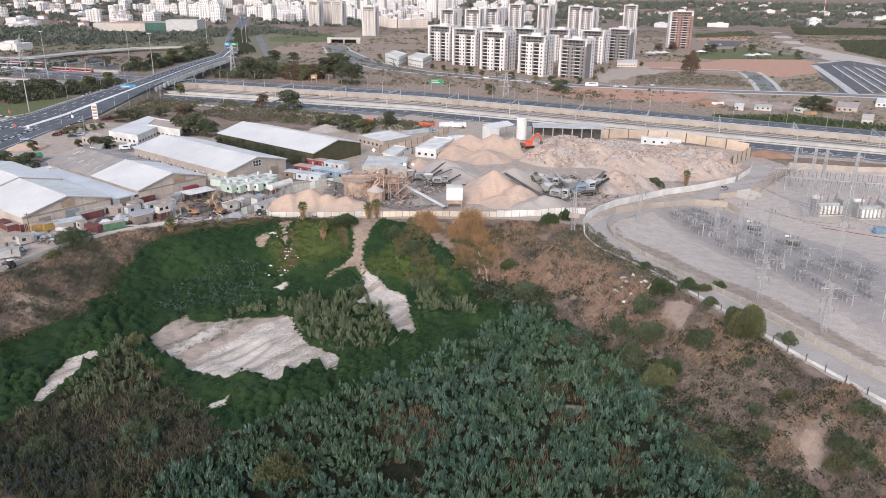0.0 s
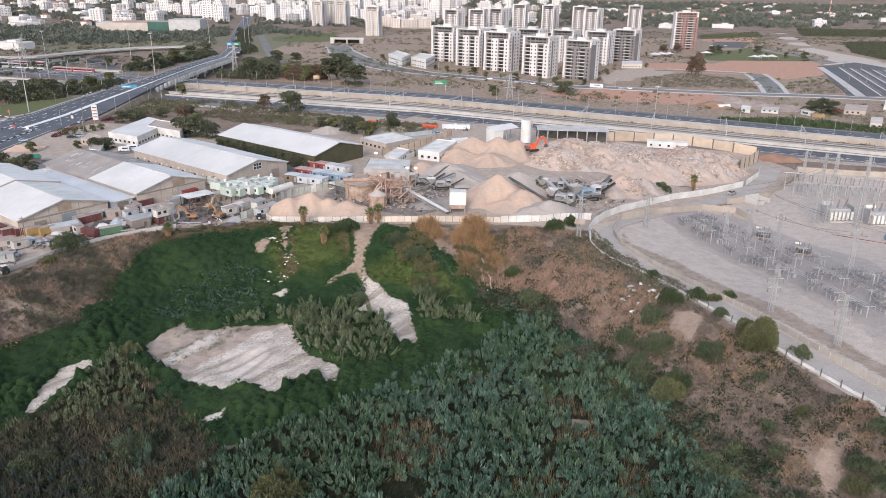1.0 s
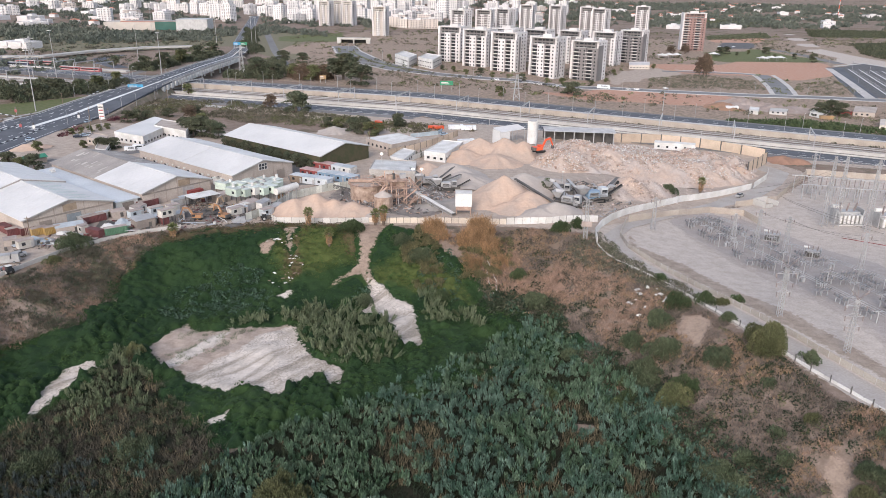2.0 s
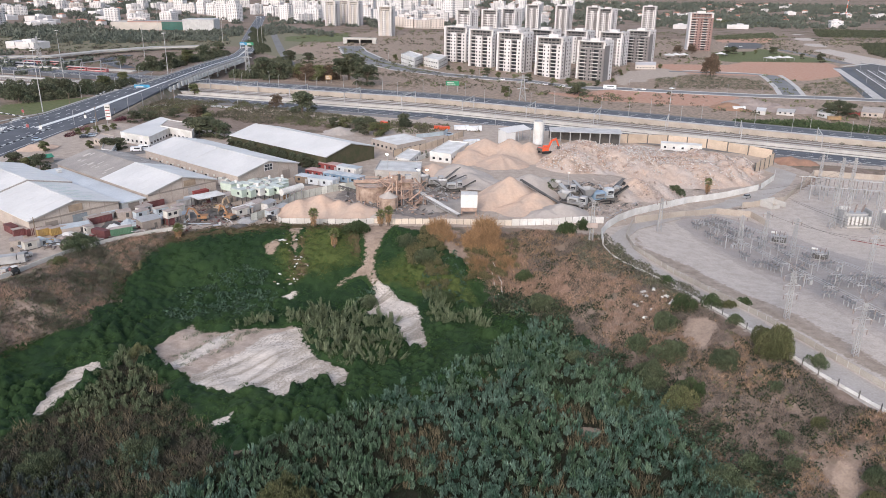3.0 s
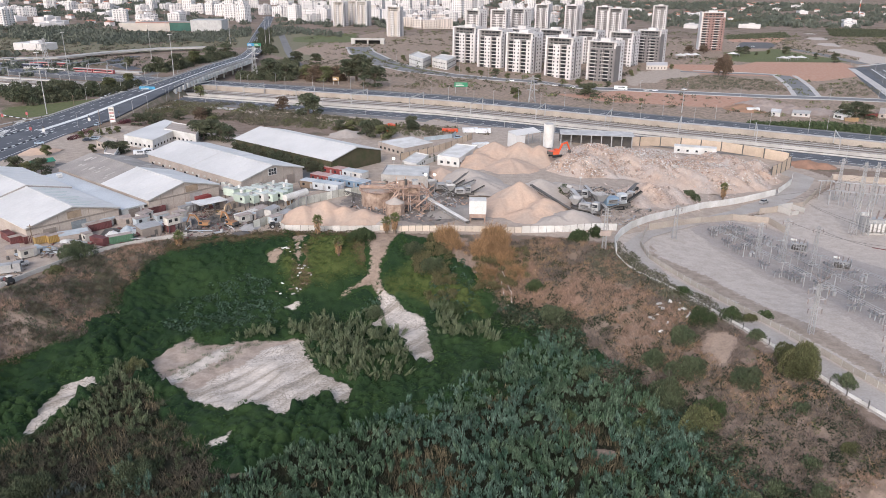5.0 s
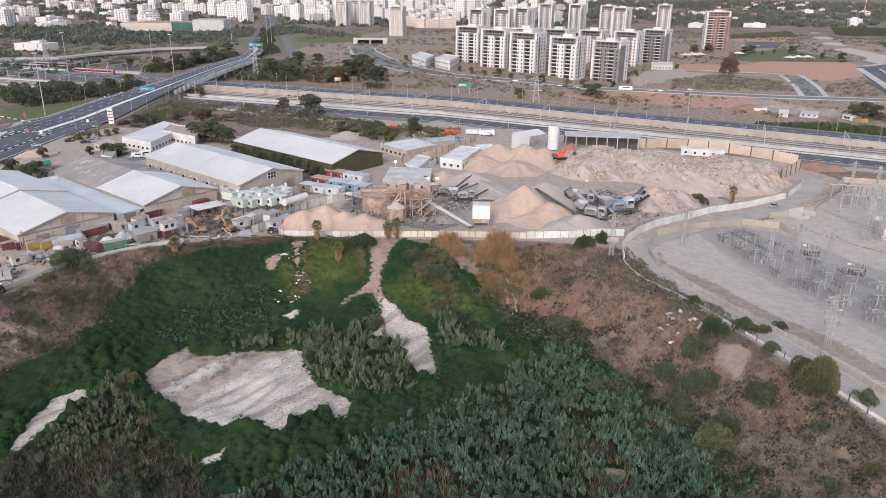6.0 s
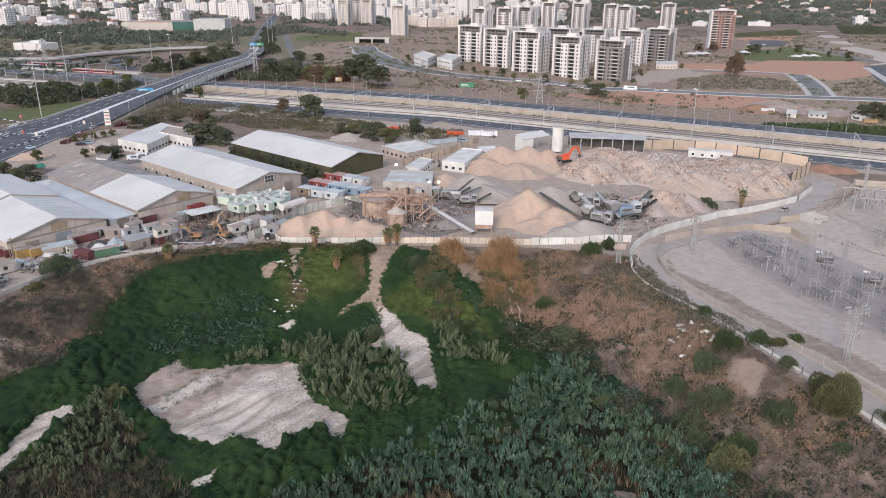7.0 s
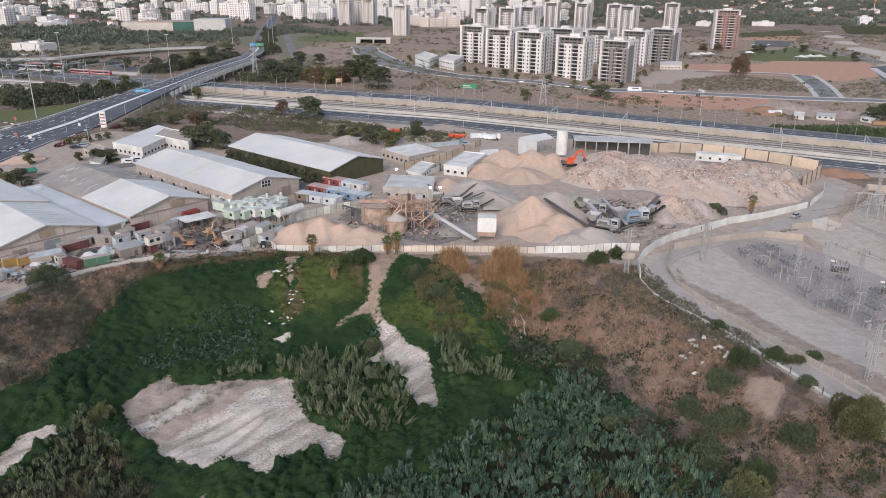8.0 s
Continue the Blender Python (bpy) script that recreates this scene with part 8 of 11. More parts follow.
# heaps of tarpaulin and scrap beside the green skip
for k, (p, r_, h_, m_) in enumerate((((-114.8, 241.8), 3.6, 1.8, WHITE_WALL), ((-113.0, 246.3), 3.0, 1.6, BLUEGREY), ((-109.3, 240.7), 1.8, 1.2, DKGREEN), ((-118.2, 244.3), 2.6, 1.4, DARK_STEEL), ((-130.4, 226.7), 2.4, 1.2, BLUEGREY), ((-127.8, 229.5), 2.2, 1.1, SHED_BAND), ((-127.3, 233.0), 2.4, 1.3, WHITE_WALL), ((-95.3, 258.3), 3.0, 1.1, DARK_STEEL), ((-87.8, 261.3), 2.8, 1.0, DARK_STEEL), ((-94.7, 242.3), 2.0, 0.9, SHED_BAND), ((-73.8, 251.9), 2.6, 1.3, STEEL), ((-75.2, 245.3), 2.2, 1.0, DARK_STEEL))):
    hp_ = heap("tarpaulin_mound" if m_ in (WHITE_WALL, BLUEGREY, DKGREEN) else "scrap_mound", [(p[0], p[1], h_, r_), (p[0] + r_ * 0.5, p[1] + r_ * 0.4, h_ * 0.7, r_ * 0.6), (p[0] - r_ * 0.6, p[1] + r_ * 0.2, h_ * 0.8, r_ * 0.5)], m_, "crumpled tarpaulin thrown over a heap" if m_ in (WHITE_WALL, BLUEGREY, DKGREEN) else "low dark heap of scrap metal", 0.4, 1.6, 40 + k, False)


def tractor(x, y, turn, paint, label):
    ob = thing("tractor", label, "tractor", "vehicles", at=Matrix.Translation((x, y, gz1(x, y))) @ Matrix.Rotation(turn, 4, "Z"))
    part("bonnet", Geo().box((1.1, 0, 0.8), (1.9, 0.8, 0.8), 0, 0.9), paint, ob)
    cab = part("cab", Geo().box((-0.6, 0, 0.9), (1.5, 1.4, 1.6), 0, 0.85), GLASS, ob)
    part("roof", Geo().box((-0.6, 0, 2.5), (1.5, 1.5, 0.12)), WHITE_WALL, cab)
    part("chassis", Geo().box((0.2, 0, 0.5), (3.6, 0.6, 0.4)), DARK_STEEL, ob)
    for x_, r_, w_ in ((-0.8, 0.8, 0.45), (1.6, 0.5, 0.3)):
        for s_ in (-1, 1):
            wheel = part("wheel", Geo().rod((x_, s_ * 0.6, r_), (x_, s_ * (0.6 + w_), r_), r_, n=14), RUBBER, ob)
            part("rim", Geo().rod((x_, s_ * (0.61 + w_), r_), (x_, s_ * (0.63 + w_), r_), r_ * 0.55, n=10), STEEL, wheel)
    return ob


tractor(*(-126.4, 200.1), 2.6, OLD_RED, "old dusty tractor parked on the yard track")
tractor(*(-65.4, 253.1), 0.4, DARK_STEEL, "dark old tractor in the scrap yard")
# pale green cabin village
CABIN_ROOF = mat("pale cabin roof", (0.58, 0.62, 0.57), (0.46, 0.49, 0.45), 0.6, 3, 0.75, 0.1, rnd=0.15)
cr_ = random.Random(31)
for row, (a, b, n) in enumerate((((-94.9, 298.3), (-72.1, 296.6), 6), ((-90.7, 288.1), (-70.7, 289.3), 7), ((-82.8, 274.9), (-70.3, 280.9), 5))):
    for i in range(n):
        t = i / (n - 1)
        x, y = a[0] + (b[0] - a[0]) * t, a[1] + (b[1] - a[1]) * t + cr_.uniform(-0.6, 0.6)
        col = GREEN_BOX if (i + row) % 4 else WHITE_WALL
        lift = (0.3, 1.0, 2.2)[row] + cr_.uniform(0, 0.5)
        turn = TB + 0.12 + cr_.uniform(-0.05, 0.05)
        cabin(x, y, turn, col, "pale green prefabricated cabin in a cluster" if col is GREEN_BOX else "white prefabricated cabin in a cluster", 6.0, 2.7, 2.8, lift=lift, roof=CABIN_ROOF, windows=1 if row == 2 else 0)
        top = gz1(x, y) + lift + 2.94
        pick_ = cr_.random()
        if pick_ < 0.4:
            box_ = thing("water_tank", "round white water tank on a cabin roof", "tank", "roof tanks", at=Matrix.Translation((x + cr_.uniform(-0.4, 0.4), y + cr_.uniform(-1.5, 1.5), top)))
            part("drum", Geo().rod((0, 0, 0), (0, 0, 1.1), 0.55, 0.55, 10).rod((0, 0, 1.1), (0, 0, 1.3), 0.55, 0.2, 10), WHITE_WALL, box_)
            part("hoop", Geo().rod((0, 0, 0.5), (0, 0, 0.6), 0.58, n=10), STEEL, box_)
        elif pick_ < 0.75:
            box_ = thing("cooling_unit", "grey cooling unit on a cabin roof", "cooling unit", "roof units", at=Matrix.Translation((x + cr_.uniform(-0.4, 0.4), y + cr_.uniform(-1.5, 1.5), top)) @ Matrix.Rotation(turn, 4, "Z"))
            part("casing", Geo().box((0, 0, 0), (1.3, 0.9, 0.8)), STEEL, box_)
            part("fan_grille", Geo().rod((0, 0, 0.8), (0, 0, 0.86), 0.36, n=12), DARK_STEEL, box_)
tank = thing("water_tank", "white horizontal tank on a steel stand", "tank", at=Matrix.Translation((*(-63.1, 276.7), 0)) @ Matrix.Rotation(TS + 0.1, 4, "Z"))
part("vessel", Geo().rod((-5.5, 0, 5.0), (5.5, 0, 5.0), 1.3, n=14), WHITE_WALL, tank, smooth=False)
for u in (-4, 0, 4):
    for s in (-1, 1):
        part("leg", Geo().box((u, s * 1.1, -0.2), (0.3, 0.3, 5.2)), STEEL, tank)
PINK_ROOF = mat("faded pink roof", (0.50, 0.34, 0.31), (0.42, 0.29, 0.27), 0.3, 2, 0.85, 0.1)
# coloured cabins in rows behind the sheet fence
for (a, b), cols in ((((-62.7, 316.4), (-42.0, 305.3)), (RED_BOX, RED_BOX, BLUE, BLUE, BLUE, BLUE)), (((-59.8, 329.1), (-45.4, 320.9)), (RED_BOX, RED_BOX, ROOF_BLUE, WHITE_WALL)), (((-64.3, 305.6), (-52.9, 300.7)), (WOOD, ROOF_BLUE, ROOF_BLUE))):
    n = len(cols)
    turn = math.atan2(b[1] - a[1], b[0] - a[0])
    step = math.dist(a, b) / (n - 1)
    for i, m_ in enumerate(cols):
        cabin(a[0] + (b[0] - a[0]) * i / (n - 1), a[1] + (b[1] - a[1]) * i / (n - 1), turn, m_, "blue prefabricated cabin with a pale flat roof" if m_ is BLUE else "row cabin with a pale flat roof behind the fence", step * 0.97, 4.6, 2.8, windows=1, roof=(ROOF_BLUE, BLUEGREY, PINK_ROOF)[2 if m_ is RED_BOX else i % 2])
# low makeshift sheds along the scrap yard
for k, (p, w_, d_, h_) in enumerate((((-127.3, 237.8), 9, 4, 2.4), ((-125.8, 240.3), 5, 4, 2.2), ((-126.0, 246.7), 5, 3, 2.4), ((-123.0, 253.4), 6, 3, 2.4), ((-118.5, 254.9), 5, 3, 2.2), ((-105.1, 244.0), 7, 5, 3.2), ((-102.8, 247.2), 4, 3, 2.4), ((-113.6, 260.6), 6, 3, 2.4), ((-96.3, 252.7), 4, 3, 2.4), ((-100.0, 273.0), 6, 3, 2.4), ((-74.4, 266.5), 7, 4, 2.8), ((-69.9, 268.0), 6, 3, 2.6), ((-76.8, 261.6), 5, 3, 2.4), ((-88.0, 275.2), 6, 4, 3.0), ((-64.0, 264.1), 5, 3, 2.4), ((-132.2, 224.4), 3, 3, 2.0), ((-139.4, 224.2), 4, 3, 2.0))):
    sh = thing("makeshift_shed", ("low shed with a pale blue-grey sheet roof", "low shed with a dusty brown roof", "low grey tin shed in the scrap yard")[k % 3], "shed", "makeshift sheds", at=Matrix.Translation((*p, gz1(*p))) @ Matrix.Rotation(TS + 0.2 * (k % 4 - 1.5), 4, "Z"))
    part("wall", Geo().box((0, 0, -0.2), (w_ * 0.94, d_ * 0.94, h_)), (SHED_WALL, SHED_BAND, STEEL, WHITE_WALL)[k % 4], sh)
    part("roof_sheet", Geo().add([(-w_ / 2, -d_ / 2, h_ - 0.25), (w_ / 2, -d_ / 2, h_ - 0.15), (w_ / 2, d_ / 2, h_ + 0.3), (-w_ / 2, d_ / 2, h_ + 0.2), (-w_ / 2, -d_ / 2, h_ - 0.15), (w_ / 2, -d_ / 2, h_ - 0.05), (w_ / 2, d_ / 2, h_ + 0.4), (-w_ / 2, d_ / 2, h_ + 0.3)], [(3, 2, 1, 0), (4, 5, 6, 7), (0, 1, 5, 4), (1, 2, 6, 5), (2, 3, 7, 6), (3, 0, 4, 7)]), (BLUEGREY, DUSTY_ROOF, STEEL)[k % 3], sh)
    part("door", Geo().box((w_ * 0.2, -d_ * 0.47 - 0.03, -0.1), (1.0, 0.08, min(2.0, h_ - 0.5))), DARK_STEEL, sh)
cabin(*(-80.7, 318.8), TS, YELLOW, "small ochre timber cabin with a pale roof", 5, 4, 3, roof=SAND)
# awning over machines
aw = thing("canopy", "dirty white sheet canopy on thin posts over machinery", "canopy", at=Matrix.Translation((*(-93.2, 270.1), 0)) @ Matrix.Rotation(TS - 0.1, 4, "Z"))
part("sheet", Geo().box((0, 0, 4.0), (11, 7, 0.15)), WHITE_WALL, aw)
for sx in (-5, 0, 5):
    for sy in (-3.2, 3.2):
        part("post", Geo().box((sx, sy, -0.2), (0.18, 0.18, 4.2)), DARK_STEEL, aw)


def excavator(x, y, turn, paint, label, k=1.0, boom=True, z=None):
    ob = thing("excavator", label, "excavator", "excavators", at=Matrix.Translation((x, y, gz1(x, y) if z is None else z)) @ Matrix.Rotation(turn, 4, "Z") @ Matrix.Scale(k, 4))
    for s in (-1, 1):
        tr = part("track", Geo().box((0, s * 1.25, 0.05), (4.2, 0.65, 0.8), 0, 0.9), RUBBER, ob)
        part("track_shoe", Geo().box((0, s * 1.25, 0.86), (3.6, 0.6, 0.06)), DARK_STEEL, tr)
    part("undercarriage", Geo().box((0, 0, 0.5), (1.6, 1.9, 0.5)), DARK_STEEL, ob)
    part("house", Geo().box((-0.9, 0, 1.05), (3.4, 2.6, 1.2), 0, 0.95), paint, ob)
    part("counterweight", Geo().box((-2.5, 0, 1.05), (0.8, 2.6, 1.1)), DARK_STEEL, ob)
    cab = part("cab", Geo().box((0.7, 0.8, 1.05), (1.6, 1.0, 1.7), 0, 0.9), paint, ob)
    part("window", Geo().box((1.35, 0.8, 1.6), (0.4, 0.86, 0.95)), GLASS, cab)
    part("window", Geo().box((0.7, 1.28, 1.6), (1.1, 0.1, 0.9)), GLASS, cab)
    if boom:
        part("boom", Geo().beam((0.9, -0.3, 1.5), (2.6, -0.3, 4.6), 0.45, 0.7).beam((2.5, -0.3, 4.5), (4.6, -0.3, 5.0), 0.42, 0.6), paint, ob)
        arm = part("arm", Geo().beam((4.5, -0.3, 5.1), (5.9, -0.3, 2.2), 0.36, 0.5), paint, ob)
        part("bucket", Geo().box((5.9, -0.3, 1.1), (1.0, 1.1, 1.1), 0.0, 0.7), DARK_STEEL, arm)
        part("ram", Geo().rod((1.6, -0.3, 1.6), (3.2, -0.3, 4.3), 0.1).rod((3.0, -0.3, 5.2), (4.7, -0.3, 5.5), 0.1), STEEL, ob)
    return ob


RUSTY_PAINT = mat("faded orange machine paint", (0.37, 0.19, 0.09), (0.26, 0.15, 0.085), 0.6, 3, 0.7, 0.15)
excavator(*(40.3, 348.0), 0.5, ORANGE, "orange-red excavator with a raised boom on the rubble", 1.25, z=4.6)
excavator(*(-80.6, 253.8), 2.6, RUSTY_PAINT, "worn orange-brown excavator parked in the scrap yard", 0.92)
excavator(*(-89.8, 252.4), 3.3, RUSTY_PAINT, "dusty orange-brown excavator with its boom lowered", 0.9)
excavator(*(-86.7, 262.8), 1.2, mat("tan paint", (0.5, 0.36, 0.24), None, 0.4, 3), "tan excavator standing in the scrap yard", 0.9)


def car(x, y, turn, paint, label, kind="car", z=None, k=1.0):
    """A parked road vehicle: car, van or truck."""
    name = {"car": "car", "van": "van", "truck": "truck", "bus": "bus"}[kind]
    ob = thing(name, label, name, "vehicles", at=Matrix.Translation((x, y, (float(far_z(np.array([x]), np.array([y]))[0]) if z is None else z) + 0.08)) @ Matrix.Rotation(turn, 4, "Z") @ Matrix.Scale(k, 4))
    L, W_, H = {"car": (4.4, 1.8, 0.8), "van": (5.4, 2.0, 1.9), "truck": (8.5, 2.5, 1.1), "bus": (11, 2.5, 2.9)}[kind]
    part("body", Geo().box((0, 0, 0.35), (L, W_, H), 0, 0.97), paint, ob)
    if kind == "car":
        top = part("cabin", Geo().box((-0.2, 0, 1.12), (2.6, 1.66, 0.55), 0, 0.78), GLASS, ob)
        part("roof", Geo().box((-0.2, 0, 1.66), (1.95, 1.3, 0.06)), paint, top)
    elif kind == "truck":
        c = part("cab", Geo().box((3.2, 0, 0.5), (2.0, 2.4, 2.4), 0, 0.92), paint, ob)
        part("windscreen", Geo().box((4.12, 0, 1.7), (0.16, 2.1, 0.9)), GLASS, c)
        part("load_bed", Geo().box((-1.2, 0, 1.4), (6.2, 2.5, 1.3), 0, 1.04), paint, ob)
    else:
        part("windscreen", Geo().box((L / 2 - 0.3, 0, H * 0.62), (0.7, W_ * 0.9, 0.7)), GLASS, ob)
        part("side_window", Geo().box((0.6, 0, H * 0.68), (L * 0.5, W_ * 1.01, 0.6)), GLASS, ob)
    for sx in (-0.32, 0.32):
        for s in (-1, 1):
            wh = part("wheel", Geo().rod((L * sx, s * (W_ / 2 - 0.22), 0.36), (L * sx, s * (W_ / 2 + 0.02), 0.36), 0.36, n=10), RUBBER, ob)
            part("rim", Geo().rod((L * sx, s * (W_ / 2 + 0.0), 0.36), (L * sx, s * (W_ / 2 + 0.04), 0.36), 0.2, n=8), STEEL, wh)
    return ob


SILVER = mat("silver car paint", (0.42, 0.44, 0.46), None, 0.2, 1, 0.35, 0, 0.5)
NAVY = mat("dark car paint", (0.03, 0.035, 0.05), None, 0.2, 1, 0.3, 0)
WHITE_CAR = mat("white car paint", (0.75, 0.75, 0.75), None, 0.2, 1, 0.35, 0)
PALEBLUE = mat("pale blue car paint", (0.36, 0.44, 0.52), None, 0.2, 1, 0.35, 0)
for p, turn, paint, kind, lab in (((-217.3, 377.9), 0.5, PALEBLUE, "car", "pale blue car on the main road"), ((-165.3, 378.3), 0.2, NAVY, "car", "dark car parked in the yard"), ((-197.2, 387.4), 0.4, NAVY, "car", "dark car parked by the hedge"), ((-195.0, 390.5), 0.4, PALEBLUE, "car", "pale car parked by the hedge"), ((-157.2, 358.3), 0.1, WHITE_CAR, "van", "white van parked behind the warehouse"),
                                  ((-154.8, 362.3), 0.1, WHITE_CAR, "van", "white van beside the warehouse"), ((123.3, 313.8), 0.7, STEEL, "car", "dusty grey car parked on the lane"), ((127.6, 648.1), -0.25, WHITE_CAR, "bus", "white minibus on the service road"), ((251.8, 509.2), -0.1, YELLOW, "truck", "yellow tipper truck beside the site"), ((273.8, 528.8), 3.0, RED_BOX, "truck", "dark red truck with a white cab"),
                                  ((201.0, 545.4), -0.1, WHITE_CAR, "truck", "white lorry on the earth site"), ((181.2, 651.1), -0.2, SILVER, "car", "silver car on the service road"), ((64.3, 638.0), -0.3, SILVER, "car", "silver car parked below the towers"), ((71.4, 636.7), -0.3, WHITE_CAR, "car", "white car parked below the towers"), ((86.2, 639.3), -0.3, WHITE_CAR, "car", "white car beside the towers"),
                                  ((54.7, 638.7), -0.3, NAVY, "car", "dark car parked below the towers"), ((95.5, 636.4), -0.3, SILVER, "car", "silver car beside the service road"), ((376.4, 1097.5), 0.4, WHITE_CAR, "car", "white car in the car park"), ((386.5, 1098.4), 0.4, NAVY, "car", "dark car in the car park"), ((397.4, 1099.4), 0.4, WHITE_CAR, "car", "white car in the far car park"),
                                  ((-132.1, 207.9), 0.4, STEEL, "truck", "dusty grey lorry on the yard track"), ((-130.8, 213.4), 0.7, STEEL, "car", "dusty car on the yard track"), ((76.3, 637.5), -0.3, NAVY, "car", "dark car below the towers"), ((36.0, 648.6), -0.3, WHITE_CAR, "car", "white car on the service road"), ((21.9, 667.6), -0.3, SILVER, "car", "silver car below the towers"), ((105.4, 653.9), -0.3, WHITE_CAR, "car", "white car beside the towers"), ((147.3, 642.1), -0.25, SILVER, "car", "silver car on the service road"), ((154.7, 642.5), -0.25, WHITE_CAR, "car", "white car on the service road"), ((6.7, 384.6), 0.3, WHITE_CAR, "truck", "white mixer lorry beside the site office"), ((1.4, 424.0), 0.1, WHITE_CAR, "truck", "white lorry on the depot"), ((8.6, 422.5), 0.1, WHITE_CAR, "truck", "white tanker lorry on the depot"), ((-77.4, 261.6), TS, WHITE_WALL, "truck", "old white lorry among the cabins"), ((-5.2, 407.4), 0.3, PALEBLUE, "car", "pale blue car on the depot")):
    car(*p, turn, paint, lab, kind)
for k, p in enumerate(((-11.7, 426.9), (-8.4, 425.3), (-50.5, 427.1), (-48.0, 434.4), (-44.2, 423.9), (-44.0, 438.3))):
    container(*p, 0.1 + 0.4 * k, ORANGE, "orange skip container on the depot", 5.5, 1.8, 2.4)

# ---------------------------------------------------------------- crushing plant


def tank_thing(x, y, r, h, material, label, cone=0.0, rim=True, name="tank"):
    ob = thing(name, label, "tank", at=Matrix.Translation((x, y, gz1(x, y))))
    part("shell", Geo().rod((0, 0, -0.2), (0, 0, h), r, n=24), material, ob)
    if rim:
        n = 24
        def annulus(r0, r1, z0, z1):
            vs = [(math.cos(2 * math.pi * i / n) * q, math.sin(2 * math.pi * i / n) * q, z) for q, z in ((r0, z0), (r1, z0), (r1, z1), (r0, z1)) for i in range(n)]
            return Geo().add(vs, [(k * n + i, k * n + (i + 1) % n, ((k + 1) % 4) * n + (i + 1) % n, ((k + 1) % 4) * n + i) for k in range(4) for i in range(n)])
        deck = part("walkway", annulus(r - 0.1, r + 0.9, h - 0.05, h + 0.1), RUST, ob)
        for zz in (h + 0.55, h + 1.0):
            part("guard_rail", annulus(r + 0.75, r + 0.9, zz, zz + 0.14), RUST, deck)
        for i in range(16):
            a = 2 * math.pi * i / 16
            part("rail_post", Geo().box((math.cos(a) * (r + 0.82), math.sin(a) * (r + 0.82), h), (0.12, 0.12, 1.0)), RUST, deck)
        part("slurry", Geo().rod((0, 0, h - 0.6), (0, 0, h + 0.02), r - 0.3, n=24), GREY_SAND, ob)
        part("bridge_beam", Geo().box((0, 0, h + 0.3), (2 * r + 1.5, 1.2, 0.5)).box((0, -0.6, h + 0.8), (2 * r + 1.5, 0.1, 0.7)), RUST, ob)
    if cone:
        g = Geo()
        n = 20
        g.add([(math.cos(2 * math.pi * i / n) * (r + 0.15), math.sin(2 * math.pi * i / n) * (r + 0.15), h) for i in range(n)] + [(0, 0, h + cone)], [(i, (i + 1) % n, n) for i in range(n)])
        part("cone_roof", g, GREY_SAND, ob)
    for i in range(8):
        a = 2 * math.pi * i / 8
        part("stiffener", Geo().box((math.cos(a) * (r + 0.05), math.sin(a) * (r + 0.05), 0), (0.2, 0.2, h), a), material, ob)
    return ob


tank_thing(*(-33.3, 283.1), 6.2, 6.0, RUST_TANK, "large rusty thickener tank with a railed walkway")
tank_thing(*(-25.7, 270.5), 3.3, 4.6, RUST_TANK, "small rusty round tank with a grey cone roof", 2.0, False)
tower = thing("crusher_tower", "orange rusted steel screening tower with platforms and stairs", "plant", at=Matrix.Translation((*(-21.3, 277.1), 0)) @ Matrix.Rotation(0.25, 4, "Z"))
for gx in (-4, -0.5, 3.5):
    for gy in (-2.5, 3.0):
        part("column", Geo().box((gx, gy, -0.2), (0.35, 0.35, 9.5 + (2.5 if gx < 3 else 0))), RUST, tower)
for lv in (3.2, 6.2, 9.0):
    part("platform", Geo().box((-0.3, 0.2, lv), (9.0, 7.0, 0.18)), RUST, tower)
    for s in (-3.4, 3.8):
        r_ = Geo().beam((-4.8, s, lv + 1.1), (4.2, s, lv + 1.1), 0.1).beam((-4.8, s, lv + 0.6), (4.2, s, lv + 0.6), 0.1)
        for u in np.arange(-4.8, 4.3, 1.5):
            r_.beam((u, s, lv), (u, s, lv + 1.1), 0.09)
        part("guard_rail", r_, RUST, tower)
for a, b in (((-4, -2.5, 0), (-0.5, -2.5, 3.2)), ((-0.5, -2.5, 3.2), (3.5, -2.5, 6.2)), ((3.5, -2.5, 0), (-0.5, -2.5, 3.2)), ((-4, -2.5, 6.2), (-0.5, -2.5, 9.0)), ((3.5, -2.5, 3.2), (3.5, 3, 6.2)), ((-4, 3, 3.2), (-4, -2.5, 6.2))):
    part("brace", Geo().beam(a, b, 0.22), RUST, tower)
part("hopper", Geo().add([(-3, -2, 8.6), (0, -2, 8.6), (0, 1.5, 8.6), (-3, 1.5, 8.6), (-2.1, -0.8, 6.4), (-1.0, -0.8, 6.4), (-1.0, 0.4, 6.4), (-2.1, 0.4, 6.4)], [(0, 1, 5, 4), (1, 2, 6, 5), (2, 3, 7, 6), (3, 0, 4, 7), (7, 6, 5, 4)]), RUST, tower)
part("screen_box", Geo().box((1.6, 0.5, 6.5), (3.2, 3.0, 2.2)), RUST_TANK, tower)
part("chute", Geo().beam((-1.5, -0.4, 7.0), (-1.0, -0.2, 11.6), 1.1, 0.8), DARK_STEEL, tower)
part("stair", Geo().beam((4.4, -3.6, 0.2), (8.0, -3.6, 3.4), 1.0, 0.25).beam((4.4, -4.2, 1.2), (8.0, -4.2, 4.4), 0.1).beam((4.4, -3.0, 1.2), (8.0, -3.0, 4.4), 0.1), RUST, tower)
